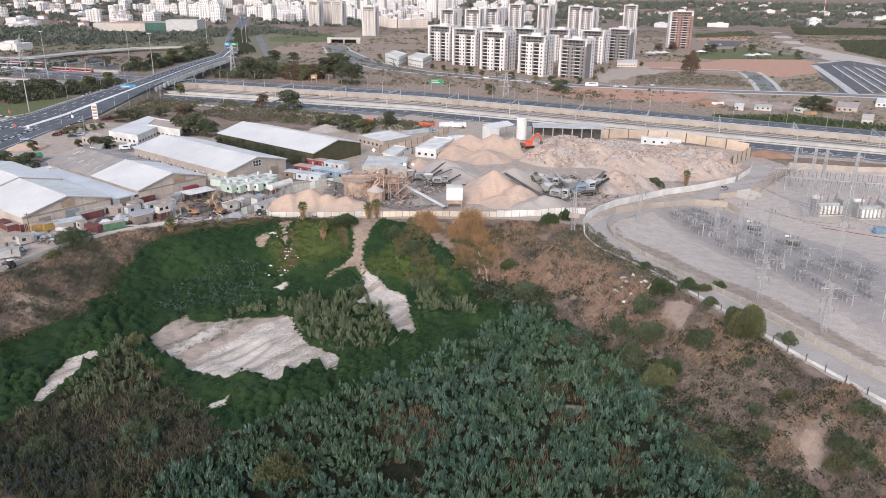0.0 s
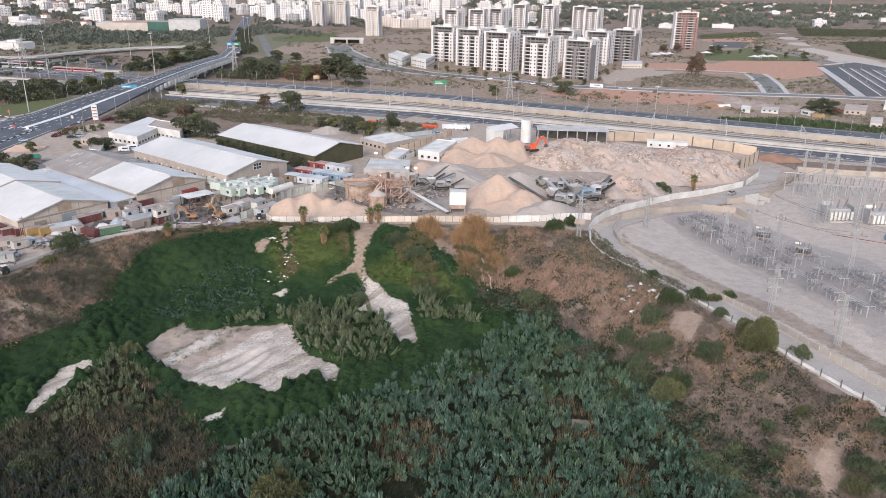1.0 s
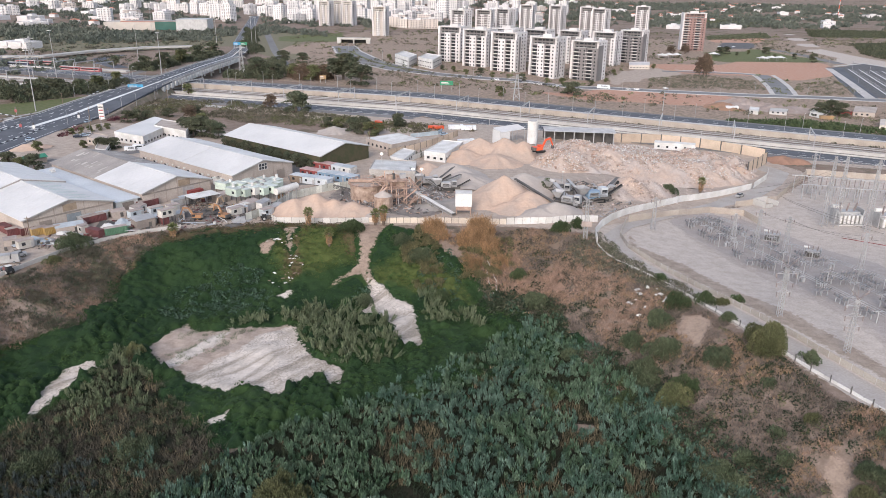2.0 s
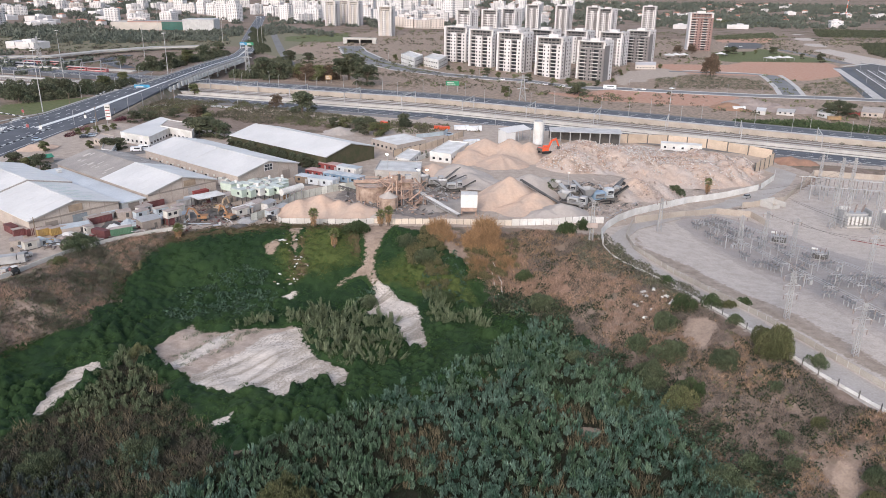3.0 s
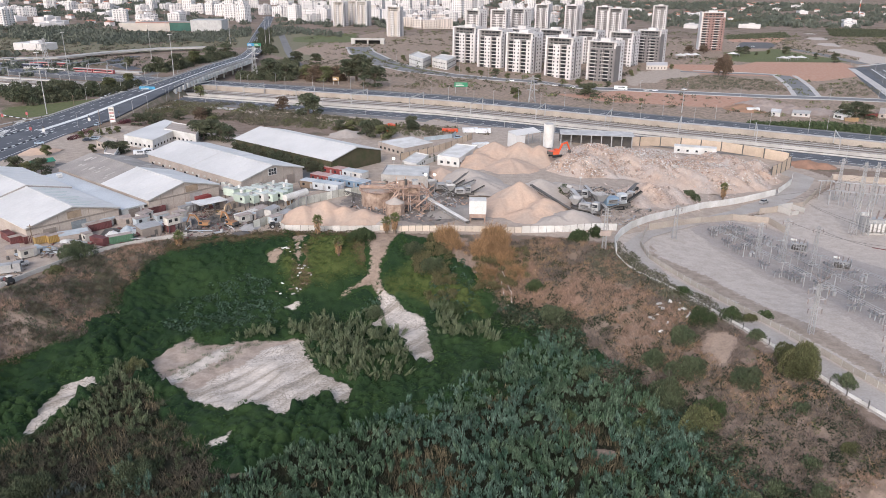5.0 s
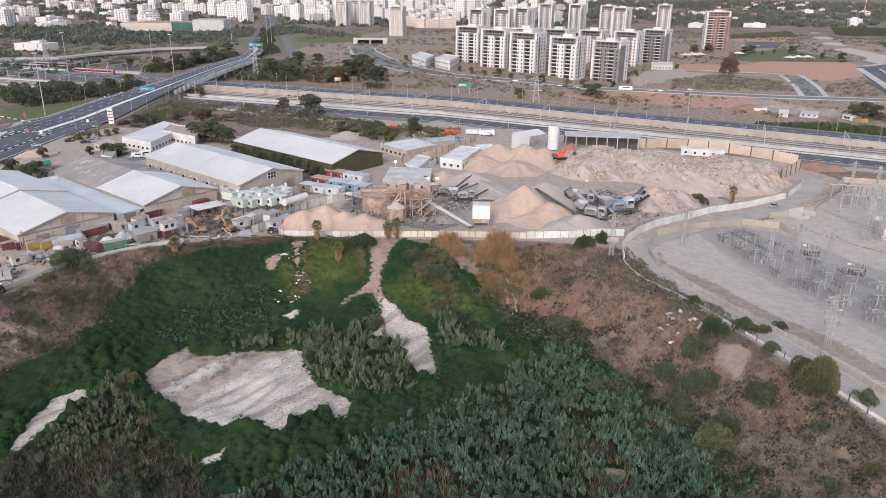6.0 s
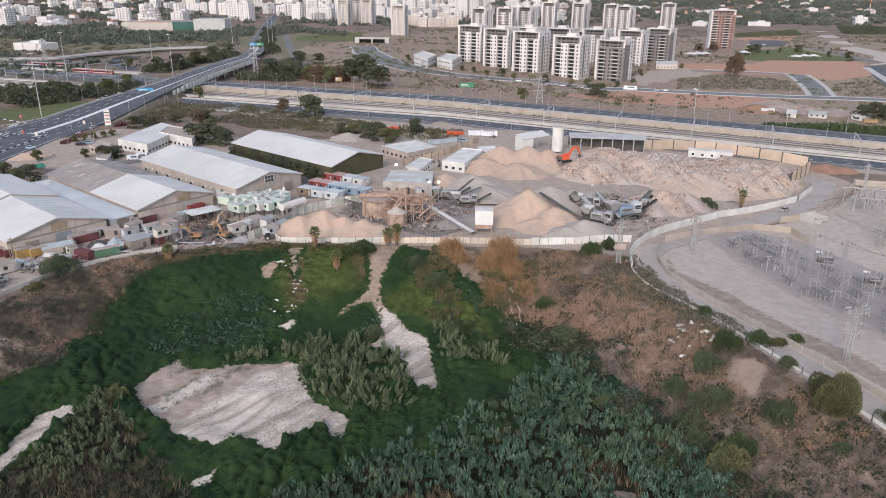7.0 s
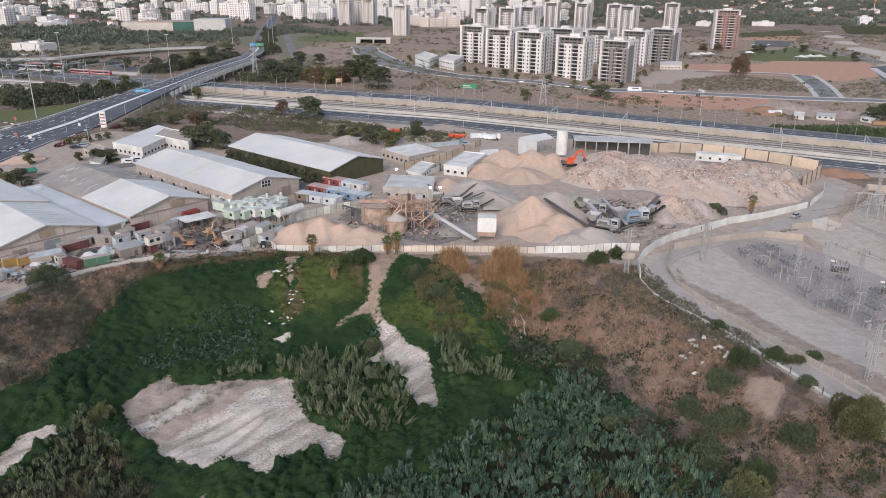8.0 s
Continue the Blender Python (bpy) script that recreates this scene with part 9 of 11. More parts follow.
part("landing", Geo().box((9.6, -3.4, 3.2), (3.4, 2.6, 0.2)).box((9.6, -4.6, 4.0), (3.4, 0.12, 0.12)).box((11.2, -3.4, 4.0), (0.12, 2.6, 0.12)), RUST, tower)
part("pipe", Geo().rod((-4.6, 3.6, 9.8), (-11, 2.0, 8.0), 0.3, n=8).rod((-4, -3, 7), (-7.5, -4, 5), 0.35, n=8), RUST, tower)
for sx in (8.4, 10.8):
    for sy in (-4.4, -2.4):
        part("landing_leg", Geo().box((sx, sy, -0.2), (0.16, 0.16, 3.4)), RUST, tower)

# denser steelwork round the tanks and the tower
wr_ = random.Random(21)
for k in range(26):
    x0, y0, z0 = wr_.uniform(-6, 7), wr_.uniform(-4.5, 4.5), wr_.choice((0.2, 3.3, 6.3))
    dx, dy, dz = wr_.choice(((3.4, 0, 2.9), (-3.4, 0, 2.9), (0, 3.0, 2.9), (0, 0, 4.2), (4.0, 0, 0.0), (0, 4.0, 0.0)))
    part("brace", Geo().beam((x0, y0, z0), (x0 + dx, y0 + dy, z0 + dz), wr_.uniform(0.14, 0.26)), RUST if k % 4 else STEEL, tower)
for x0, y0, z0, ln in ((-7.5, -3.0, 4.6, 5.0), (5.5, 1.5, 5.2, 5.5), (-5.5, 3.6, 7.6, 6.0), (4.6, -2.0, 7.6, 4.0)):
    part("platform", Geo().box((x0, y0, z0), (ln, 1.6, 0.16)), RUST, tower)
    part("guard_rail", Geo().beam((x0 - ln / 2, y0 - 0.8, z0 + 1.0), (x0 + ln / 2, y0 - 0.8, z0 + 1.0), 0.1).beam((x0 - ln / 2, y0 - 0.8, z0 + 0.5), (x0 + ln / 2, y0 - 0.8, z0 + 0.5), 0.08), RUST, tower)
    for s_ in (-1, 1):
        part("platform_leg", Geo().beam((x0 + s_ * ln * 0.45, y0, -0.2), (x0 + s_ * ln * 0.45, y0, z0), 0.2), RUST, tower)
for a, b, r_ in (((-9, 0, 1.0), (-4, -1, 8.2), 0.28), ((-3, 3.4, 10.2), (4, 3.6, 9.0), 0.3), ((5.0, 0.5, 9.5), (9.5, 2.5, 4.0), 0.35), ((-2.5, -3.6, 0), (-2.5, -3.6, 10.5), 0.25), ((2.0, -3.8, 2.0), (7.0, -3.8, 6.0), 0.3)):
    part("pipe", Geo().rod(a, b, r_, n=8), RUST, tower)
part("feed_box", Geo().box((-2.2, 0.6, 9.2), (3.0, 2.4, 1.8), 0, 0.8), RUST_TANK, tower)
part("motor_house", Geo().box((2.8, 1.6, 9.2), (2.2, 2.0, 1.6)), STEEL, tower)


def conveyor(a, b, w, belt, frame_mat, label, legs=3, deep=0.9):
    """A belt on a latticed frame from a to b (x, y, height above the ground there)."""
    A, B = Vector((a[0], a[1], gz1(a[0], a[1]) + a[2])), Vector((b[0], b[1], gz1(b[0], b[1]) + b[2]))
    ob = thing("conveyor", label, "conveyor", "conveyors")
    part("belt", Geo().beam(A + Vector((0, 0, 0.15)), B + Vector((0, 0, 0.15)), w, 0.12), belt, ob)
    d = (B - A).normalized()
    s = d.cross(Vector((0, 0, 1))).normalized() * w * 0.55
    n = max(3, int((B - A).length / 1.8))
    for sg in (-1, 1):
        g = Geo().beam(A + s * sg, B + s * sg, 0.16).beam(A + s * sg - Vector((0, 0, deep)), B + s * sg - Vector((0, 0, deep)), 0.14)
        for i in range(n):
            p, q = A.lerp(B, i / n) + s * sg, A.lerp(B, (i + 1) / n) + s * sg
            g.beam(p, q - Vector((0, 0, deep)), 0.09).beam(p, p - Vector((0, 0, deep)), 0.09)
        part("side_frame", g, frame_mat, ob)
    for i in range(legs):
        p = A.lerp(B, (i + 0.7) / (legs + 0.4))
        gl = gz1(p.x, p.y)
        if p.z - gl > 1.0:
            for sg in (-1, 1):
                part("leg", Geo().beam((p.x + s.x * sg * 1.5, p.y + s.y * sg * 1.5, gl - 0.2), p + s * sg, 0.16), frame_mat, ob)
    part("head_drum", Geo().rod(B - s, B + s, 0.3, n=10), DARK_STEEL, ob)
    return ob


conveyor((*(-15.5, 279.4), 4.5), (*(0.7, 260.7), 1.0), 1.5, WHITE_WALL, STEEL, "white covered conveyor leading to the hopper")
conveyor((*(40.5, 270.0), 1.5), (*(24.9, 290.6), 6.5), 1.1, DARK_STEEL, DARK_STEEL, "dark inclined conveyor over the gravel heap", 1)
conveyor((*(-46.6, 286.4), 4.0), (*(-29.1, 278.6), 2.0), 0.9, DARK_STEEL, DARK_STEEL, "long dark conveyor behind the sand heap")
conveyor((*(-7.8, 303.4), 1.0), (*(0.5, 315.1), 5.0), 1.0, DARK_STEEL, STEEL, "grey inclined conveyor in the crushing plant")
conveyor((*(-18.3, 314.0), 4.5), (*(-4.3, 293.9), 1.5), 1.0, DARK_STEEL, STEEL, "grey conveyor crossing the crushing plant")
conveyor((*(-9.6, 293.6), 1.5), (*(3.1, 304.0), 4.5), 1.0, DARK_STEEL, STEEL, "grey conveyor behind the white hopper")
conveyor((*(40.5, 291.5), 5.0), (*(46.7, 272.5), 1.2), 1.4, STEEL, STEEL, "grey conveyor arm of the mobile screen")
conveyor((*(55.9, 285.4), 1.2), (*(69.3, 309.5), 4.5), 1.4, DARK_STEEL, STEEL, "grey discharge conveyor of the mobile crusher")
conveyor((*(46.9, 299.5), 4.5), (*(52.5, 278.1), 1.2), 1.2, STEEL, DARK_STEEL, "second grey conveyor of the mobile screen")
def mobile_crusher(x, y, turn, k, c, cab_mat, name, label):
    """A tracked crusher: chassis, engine house, feed hopper, cab, walkway and a tail conveyor."""
    mc = thing(name, label, "machine", "crushing machines", at=Matrix.Translation((x, y, gz1(x, y))) @ Matrix.Rotation(turn, 4, "Z") @ Matrix.Scale(k, 4))
    part("chassis", Geo().box((0, 0, 0.6), (9.5, 2.2, 0.6)).beam((-4.6, -1.0, 1.3), (4.6, -1.0, 1.3), 0.2).beam((-4.6, 1.0, 1.3), (4.6, 1.0, 1.3), 0.2), DARK_STEEL, mc)
    house = part("engine_house", Geo().box((-0.5, 0, 1.2), (3.6, 2.4, 1.9), 0, 0.94), c, mc)
    part("grille", Geo().box((-0.5, -1.22, 1.6), (2.4, 0.1, 1.0)), DARK_STEEL, house)
    part("exhaust", Geo().rod((-1.6, 0.5, 3.0), (-1.6, 0.5, 4.1), 0.14, n=7), DARK_STEEL, house)
    cab = part("cab", Geo().box((2.6, 0, 1.2), (2.0, 2.2, 2.5), 0, 0.9), cab_mat, mc)
    part("window", Geo().box((2.6, -1.04, 2.3), (1.5, 0.12, 0.9)), GLASS, cab)
    part("hopper", Geo().add([(-5.4, -1.7, 4.2), (-2, -1.7, 4.2), (-2, 1.7, 4.2), (-5.4, 1.7, 4.2), (-4.2, -0.7, 2.2), (-3, -0.7, 2.2), (-3, 0.7, 2.2), (-4.2, 0.7, 2.2)], [(0, 1, 5, 4), (1, 2, 6, 5), (2, 3, 7, 6), (3, 0, 4, 7), (7, 6, 5, 4)]), STEEL, mc)
    part("walkway", Geo().box((0.4, -1.6, 1.9), (5.0, 0.7, 0.1)).beam((-2.1, -1.95, 2.9), (2.9, -1.95, 2.9), 0.08).beam((-2.1, -1.95, 2.4), (2.9, -1.95, 2.4), 0.08), STEEL, mc)
    tail = part("tail_conveyor", Geo().beam((3.6, 0.2, 1.0), (8.6, 0.6, 3.6), 1.0, 0.3), DARK_STEEL, mc)
    part("belt", Geo().beam((3.6, 0.2, 1.2), (8.6, 0.6, 3.8), 0.8, 0.08), RUBBER, tail)
    for s in (-1, 1):
        tr = part("track", Geo().box((0, s * 1.2, -0.1), (5.8, 0.6, 0.95), 0, 0.92), RUBBER, mc)
        part("track_frame", Geo().box((0, s * 1.52, 0.2), (4.4, 0.1, 0.4)), DARK_STEEL, tr)
    return mc


for p, turn, k, c, cab_mat, name, lab in (((44.5, 276.7), -0.5, 1.25, STEEL, STEEL, "mobile_crusher", "grey dusty mobile screen with hopper and tail conveyor"), ((55.0, 284.5), 0.35, 1.5, BLUE, ROOF_BLUE, "mobile_crusher", "blue mobile crusher with cab, hopper and chutes"),
                                          ((43.0, 293.6), -0.3, 1.2, DARK_STEEL, STEEL, "mobile_crusher", "dark grey tracked crusher beside the gravel heap"), ((62.5, 294.0), 0.9, 1.15, SHED_BAND, STEEL, "mobile_crusher", "brown-grey conveyor machine beside the soil heap"),
                                          ((-9.9, 303.3), 0.2, 1.1, STEEL, STEEL, "screening_machine", "grey steel screening machine on tracks"), ((-2.2, 296.2), 0.1, 1.1, STEEL, STEEL, "screening_machine", "grey steel screen with a hopper on tracks")):
    mobile_crusher(*p, turn, k, c, cab_mat, name, lab)
hop = thing("hopper", "white sheet-clad hopper on brown steel legs", "hopper", at=Matrix.Translation((*(4.1, 265.0), 0)))
part("cladding", Geo().box((0, 0, 3.2), (6.0, 5.0, 4.8)), WHITE_WALL, hop)
part("throat", Geo().box((0, 0, 1.7), (5.6, 4.6, 1.6), 0, 1.0), RUST, hop)
for sx in (-2.6, 2.6):
    for sy in (-2.1, 2.1):
        part("leg", Geo().box((sx, sy, -0.3), (0.4, 0.4, 2.2)), RUST, hop)
silo = thing("silo", "white cylindrical cement silo on a steel frame", "silo", at=Matrix.Translation((*(40.8, 385.8), 0)))
part("shell", Geo().rod((0, 0, 1.0), (0, 0, 12.6), 2.6, n=24), WHITE_WALL, silo)
part("top_rail", Geo().rod((0, 0, 12.6), (0, 0, 13.0), 2.3, 2.0, n=20), STEEL, silo)
for i in range(4):
    a = math.pi / 4 + i * math.pi / 2
    part("leg", Geo().box((math.cos(a) * 2.4, math.sin(a) * 2.4, -0.5), (0.4, 0.4, 2)), STEEL, silo)
part("ladder", Geo().beam((2.75, -0.2, 0.5), (2.75, -0.2, 12.6), 0.1).beam((2.75, 0.3, 0.5), (2.75, 0.3, 12.6), 0.1), STEEL, silo)
ws = thing("loading_shed", "white open-fronted loading shed with a bent roof", "shed", at=Matrix.Translation((*(26.1, 389.7), 0)) @ Matrix.Rotation(0.55, 4, "Z"))
part("roof", Geo().add([(-4, -3, 6.2), (12, -3, 7.0), (12, 4, 8.2), (-4, 4, 7.6), (-4, -3, 6.4), (12, -3, 7.2), (12, 4, 8.4), (-4, 4, 7.8)], [(3, 2, 1, 0), (4, 5, 6, 7), (0, 1, 5, 4), (1, 2, 6, 5), (2, 3, 7, 6), (3, 0, 4, 7)]), ROOF_WHITE, ws)
part("side_wall", Geo().box((-3.9, 0.5, 0), (0.25, 7, 7.0)), ROOF_WHITE, ws)
part("front_wall", Geo().box((-1.0, -2.9, 0), (6, 0.25, 6.2)), ROOF_WHITE, ws)
for sx in (4, 11.6):
    for sy in (-2.8, 3.8):
        part("post", Geo().box((sx, sy, -0.2), (0.25, 0.25, 7.2)), STEEL, ws)
cn = thing("canopy", "long grey canopy with dark open bays beside the carriageway", "canopy", at=Matrix.Translation((*(67.4, 400.6), 0)) @ Matrix.Rotation(-0.06, 4, "Z"))
part("roof", Geo().add([(-19, -4, 5.0), (19, -4, 4.6), (19, 5, 5.4), (-19, 5, 5.8), (-19, -4, 5.25), (19, -4, 4.85), (19, 5, 5.65), (-19, 5, 6.05)], [(3, 2, 1, 0), (4, 5, 6, 7), (0, 1, 5, 4), (1, 2, 6, 5), (2, 3, 7, 6), (3, 0, 4, 7)]), mat("grey canopy sheet", (0.50, 0.49, 0.48), None, 0.3, 3), cn)
part("back_wall", Geo().box((0, 4.6, -3), (38, 0.3, 8.0)), DARK_STEEL, cn)
for u in np.arange(-18.5, 19, 5.2):
    part("post", Geo().box((u, -3.6, -5), (0.5, 0.5, 9.8)), STEEL, cn)
cabin(*(114.4, 385.0), -0.3, WHITE_WALL, "long white site cabin on top of the rubble", 20, 5.0, 3.4, z=-1.2, windows=4, lift=0.2)
for p, h in (((-30.2, 313.3), 10.5), ((-16.0, 295.4), 8.5), ((-12.6, 295.6), 8.5), ((-26.1, 291.9), 6.0), ((44.4, 296.9), 8.0)):
    lp = thing("floodlight", "lit floodlight on a tall steel pole", "lamp", "floodlights", at=Matrix.Translation((*p, gz1(*p))))
    part("pole", Geo().rod((0, 0, -0.3), (0, 0, h), 0.12, 0.08, 8), STEEL, lp)
    part("lamp_head", Geo().box((0, -0.2, h), (0.9, 0.4, 0.5)), LAMP if h != 8.0 else WHITE_WALL, lp)
# clutter in the scrap yard
jr = random.Random(9)
JUNK = (STEEL, DARK_STEEL, DUSTY_ROOF, DARK_STEEL, OCHRE, WOOD, OLD_RED, BLUEGREY, WHITE_WALL)
JUNK_AREAS = [[(-132.5, 224.9), (-129.0, 236.6), (-121.5, 236.7), (-123.4, 225.1)], [(-127.9, 197.5), (-141.5, 221.5), (-137.6, 224.3), (-124.8, 202.0)], [(-118.7, 239.3), (-113.7, 255.7), (-102.7, 265.3), (-93.6, 244.9), (-105.8, 238.3)], [(-134.2, 221.8), (-126.2, 241.2), (-107.0, 234.8), (-113.2, 223.0)], [(-113.9, 241.9), (-108.5, 250.1), (-103.3, 242.5), (-107.2, 237.2)], [(-96.6, 248.1), (-80.2, 266.2), (-72.1, 252.2), (-90.1, 240.7)], [(-85.0, 269.0), (-66.3, 273.2), (-64.8, 252.6), (-74.8, 254.8)], [(-100.9, 274.5), (-90.2, 281.8), (-84.0, 266.0), (-94.5, 262.4)]]
made = 0
while made < 200:
    zone = JUNK_AREAS[made % 8]
    x, y = jr.uniform(min(p[0] for p in zone), max(p[0] for p in zone)), jr.uniform(min(p[1] for p in zone), max(p[1] for p in zone))
    if inside(np.array([x]), np.array([y]), zone)[0] < 0:
        zone = None
    made += 1
    if zone is None:
        continue
    kind, m_ = jr.choice(("crate", "barrel", "steel_tangle", "sheet_pile")), jr.choice(JUNK)
    ob = thing(kind, {"crate": "worn crate lying in the scrap yard", "barrel": "old drum standing in the scrap yard", "steel_tangle": "twisted steel frame among the scrap", "sheet_pile": "heap of old sheets in the scrap yard"}[kind], kind.replace("_", " "), "scrap", at=Matrix.Translation((x, y, gz1(x, y))) @ Matrix.Rotation(jr.uniform(0, 6), 4, "Z"))
    if kind == "crate":
        a, b, c = jr.uniform(0.8, 2.6), jr.uniform(0.8, 1.8), jr.uniform(0.5, 1.5)
        part("box", Geo().box((0, 0, 0), (a, b, c)), m_, ob)
        part("lid", Geo().box((0, 0, c), (a * 1.05, b * 1.05, 0.08)), jr.choice(JUNK), ob)
    elif kind == "barrel":
        part("drum", Geo().rod((0, 0, 0), (0, 0, 1.1), 0.45, n=10), m_, ob)
        part("hoop", Geo().rod((0, 0, 0.5), (0, 0, 0.56), 0.48, n=10), m_, ob)
    elif kind == "steel_tangle":
        a = jr.uniform(1.5, 4)
        part("long_bar", Geo().beam((-a, -0.4, 0.2), (a, 0.1, 0.9), 0.2), m_, ob)
        part("cross_bar", Geo().beam((-a * 0.5, -0.8, 0.1), (a * 0.3, 1.2, 1.0), 0.16).beam((-a * 0.2, 1.0, 0.1), (a * 0.6, -0.9, 0.7), 0.14), m_, ob)
    else:
        for k in range(4):
            part("sheet", Geo().box((jr.uniform(-0.3, 0.3), jr.uniform(-0.3, 0.3), 0.14 * k), (jr.uniform(1.8, 3), jr.uniform(1, 1.8), 0.1), jr.uniform(-0.4, 0.4)), jr.choice(JUNK), ob)
for m_, seed, lab in ((DARK_STEEL, 31, "dark scrap iron strewn over the yard"), (SHED_BAND, 32, "brown scrap strewn over the yard"), (WOOD, 33, "broken timber strewn over the yard"), (OLD_RED, 34, "rusty scrap strewn over the yard")):
    rubble_stuff("scrap", 220 if m_ is OLD_RED else 760, (-135, -60, 205, 285), lambda x, y: 0.45 if max(float(inside(np.array([x]), np.array([y]), zn)[0]) for zn in JUNK_AREAS) > -1.5 else 0.0, 0.06, 0.34, m_, lab, seed, (-0.42, -0.25), 4.0)
CRUSH_YARD = [(38, 268), (60, 262), (74, 292), (72, 318), (42, 312)]
for m_, seed, lab in ((DARK_STEEL, 35, "dark scrap iron lying round the crushers"), (SHED_BAND, 36, "brown scrap and timber lying round the crushers"), (STEEL, 37, "grey steel offcuts lying round the crushers")):
    rubble_stuff("scrap", 260, (38, 76, 260, 320), lambda x, y: 0.45 if float(inside(np.array([x]), np.array([y]), CRUSH_YARD)[0]) > 0 else 0.0, 0.08, 0.5, m_, lab, seed, (-0.42, -0.25), 4.0)
PLANT_YARD = [(-44, 268), (-10, 262), (2, 290), (2, 312), (-20, 306), (-44, 292)]
for m_, seed, lab in ((DARK_STEEL, 38, "dark scrap lying round the crushing plant"), (RUST, 39, "rusty steel lying round the crushing plant"), (STEEL, 40, "grey steel lying round the crushing plant")):
    rubble_stuff("scrap", 260, (-46, 4, 260, 314), lambda x, y: 0.45 if float(inside(np.array([x]), np.array([y]), PLANT_YARD)[0]) > 0 else 0.0, 0.08, 0.45, m_, lab, seed, (-0.42, -0.25), 4.0)
# dumped rubbish on the slopes
for k in range(60):
    zone = (((-54.6, 237.5), 3.0), ((-50.5, 227.2), 3.4), ((53.0, 196.0), 4.0), ((53.5, 188.0), 3.5), ((-51.5, 220.0), 3.0))[k % 5]
    x, y = zone[0][0] + jr.gauss(0, zone[1] * 0.9), zone[0][1] + jr.gauss(0, zone[1] * 0.7)
    s = jr.uniform(0.2, 0.7) if x < 0 else jr.uniform(0.35, 1.1)
    tagged(part("rubbish", Geo().box((x, y, gz1(x, y) + (0.9 if x < 0 else 0.3)), (s * jr.uniform(1.0, 2.6), s, s * 0.35), jr.uniform(0, 3), 0.6), jr.choice((WHITE_WALL, CONCRETE, CONCRETE, WOOD))), "pale dumped rubbish lying on the slope", "rubbish", "dumped rubbish")
hose = thing("pipe", "thin pale hose lying down the brown slope", "hose")
hp = [(11.3, 225.2), (12.0, 220.1), (13.2, 215.4), (13.8, 213.2)]
for a, b in zip(hp, hp[1:]):
    part("length", Geo().rod((*a, gz1(*a) + 0.25), (*b, gz1(*b) + 0.25), 0.12), WHITE_WALL, hose)

# ---------------------------------------------------------------- masts, lamps and substation
def lattice(x, y, h, base, top, label, arms=(), material=STEEL, name="pylon", turn=0.0, bar=0.16, group="pylons"):
    """A four-legged lattice mast with cross-arms at given heights (height, half width)."""
    ob = thing(name, label, "pylon", group, at=Matrix.Translation((x, y, float(far_z(np.array([x]), np.array([y]))[0]))) @ Matrix.Rotation(turn, 4, "Z"))
    def corner(i, z):
        k = base / 2 + (top - base) / 2 * z / h
        return ((-k, -k, z), (k, -k, z), (k, k, z), (-k, k, z))[i]
    for i in range(4):
        part("leg", Geo().beam(corner(i, -0.4), corner(i, h), bar * 1.3), material, ob)
    g = Geo()
    n = max(4, int(h / (base * 0.9)))
    for k in range(n):
        z0, z1 = h * k / n, h * (k + 1) / n
        for i in range(4):
            g.beam(corner(i, z0), corner((i + 1) % 4, z1), bar * 0.7).beam(corner((i + 1) % 4, z0), corner(i, z1), bar * 0.7)
    part("bracing", g, material, ob)
    for z, w in arms:
        arm = part("cross_arm", Geo().beam((-w, 0, z), (w, 0, z), bar * 1.4).beam((-w, 0, z), (0, 0, z + 1.0), bar).beam((w, 0, z), (0, 0, z + 1.0), bar), material, ob)
        for s in (-1, 1):
            part("insulator", Geo().rod((s * w, 0, z), (s * w, 0, z - 1.2), 0.14, n=6), CERAMIC, arm)
    return ob


pyl = lattice(*(44.0, 237.3), 14, 1.2, 0.7, "pale lattice mast with a small platform beside the fence", ((13.2, 1.6), (11.5, 1.6)), bar=0.09)
part("platform", Geo().box((0, 0, 5.0), (3.4, 2.2, 0.2)).box((0, -1.1, 5.2), (3.4, 0.1, 1.6)), mat("mesh platform", (0.42, 0.34, 0.30), None, 0.5, 4), pyl)
for p, h in (((140.8, 274.8), 27), ((145.2, 274.9), 27), ((154.1, 269.4), 27), ((169.2, 269.8), 27)):
    lattice(*p, h, 2.0, 0.6, "tall tapering lattice tower in the substation", ((h - 2, 2.0),), bar=0.12)
for p, h in (((102.1, 241.3), 15), ((95.5, 245.0), 12), ((122.1, 213.6), 14), ((112.3, 242.0), 13), ((70.9, 255.0), 12), ((155.8, 320.4), 18)):
    lattice(*p, h, 1.4, 0.6, "slim lattice gantry mast among the switchgear", ((h - 1, 1.5),), bar=0.09)
for p, h in (((82.7, 176.7), 14), ((89.9, 157.2), 14)):
    m_ = lattice(*p, h - 1, 1.1, 0.6, "lattice pole with spread insulator arms beside the lane", ((h - 2.5, 2.4), (h - 5, 2.0), (h - 7.5, 1.6)), bar=0.09)
    for a in range(5):
        part("spread_arm", Geo().beam((0, 0, h - 1), (math.cos(a * 1.25) * 2.4, math.sin(a * 1.25) * 2.4, h + 1.6), 0.1), CERAMIC, m_)
# switchgear: rows of posts, insulators and bus bars
SWITCH_GREY = mat("weathered grey switchgear", (0.27, 0.26, 0.255), (0.20, 0.19, 0.185), 0.5, 3, 0.6, 0.05)
DISC = mat("dark insulator discs", (0.17, 0.16, 0.158), (0.26, 0.24, 0.232), 0.5, 4, 0.4, 0)


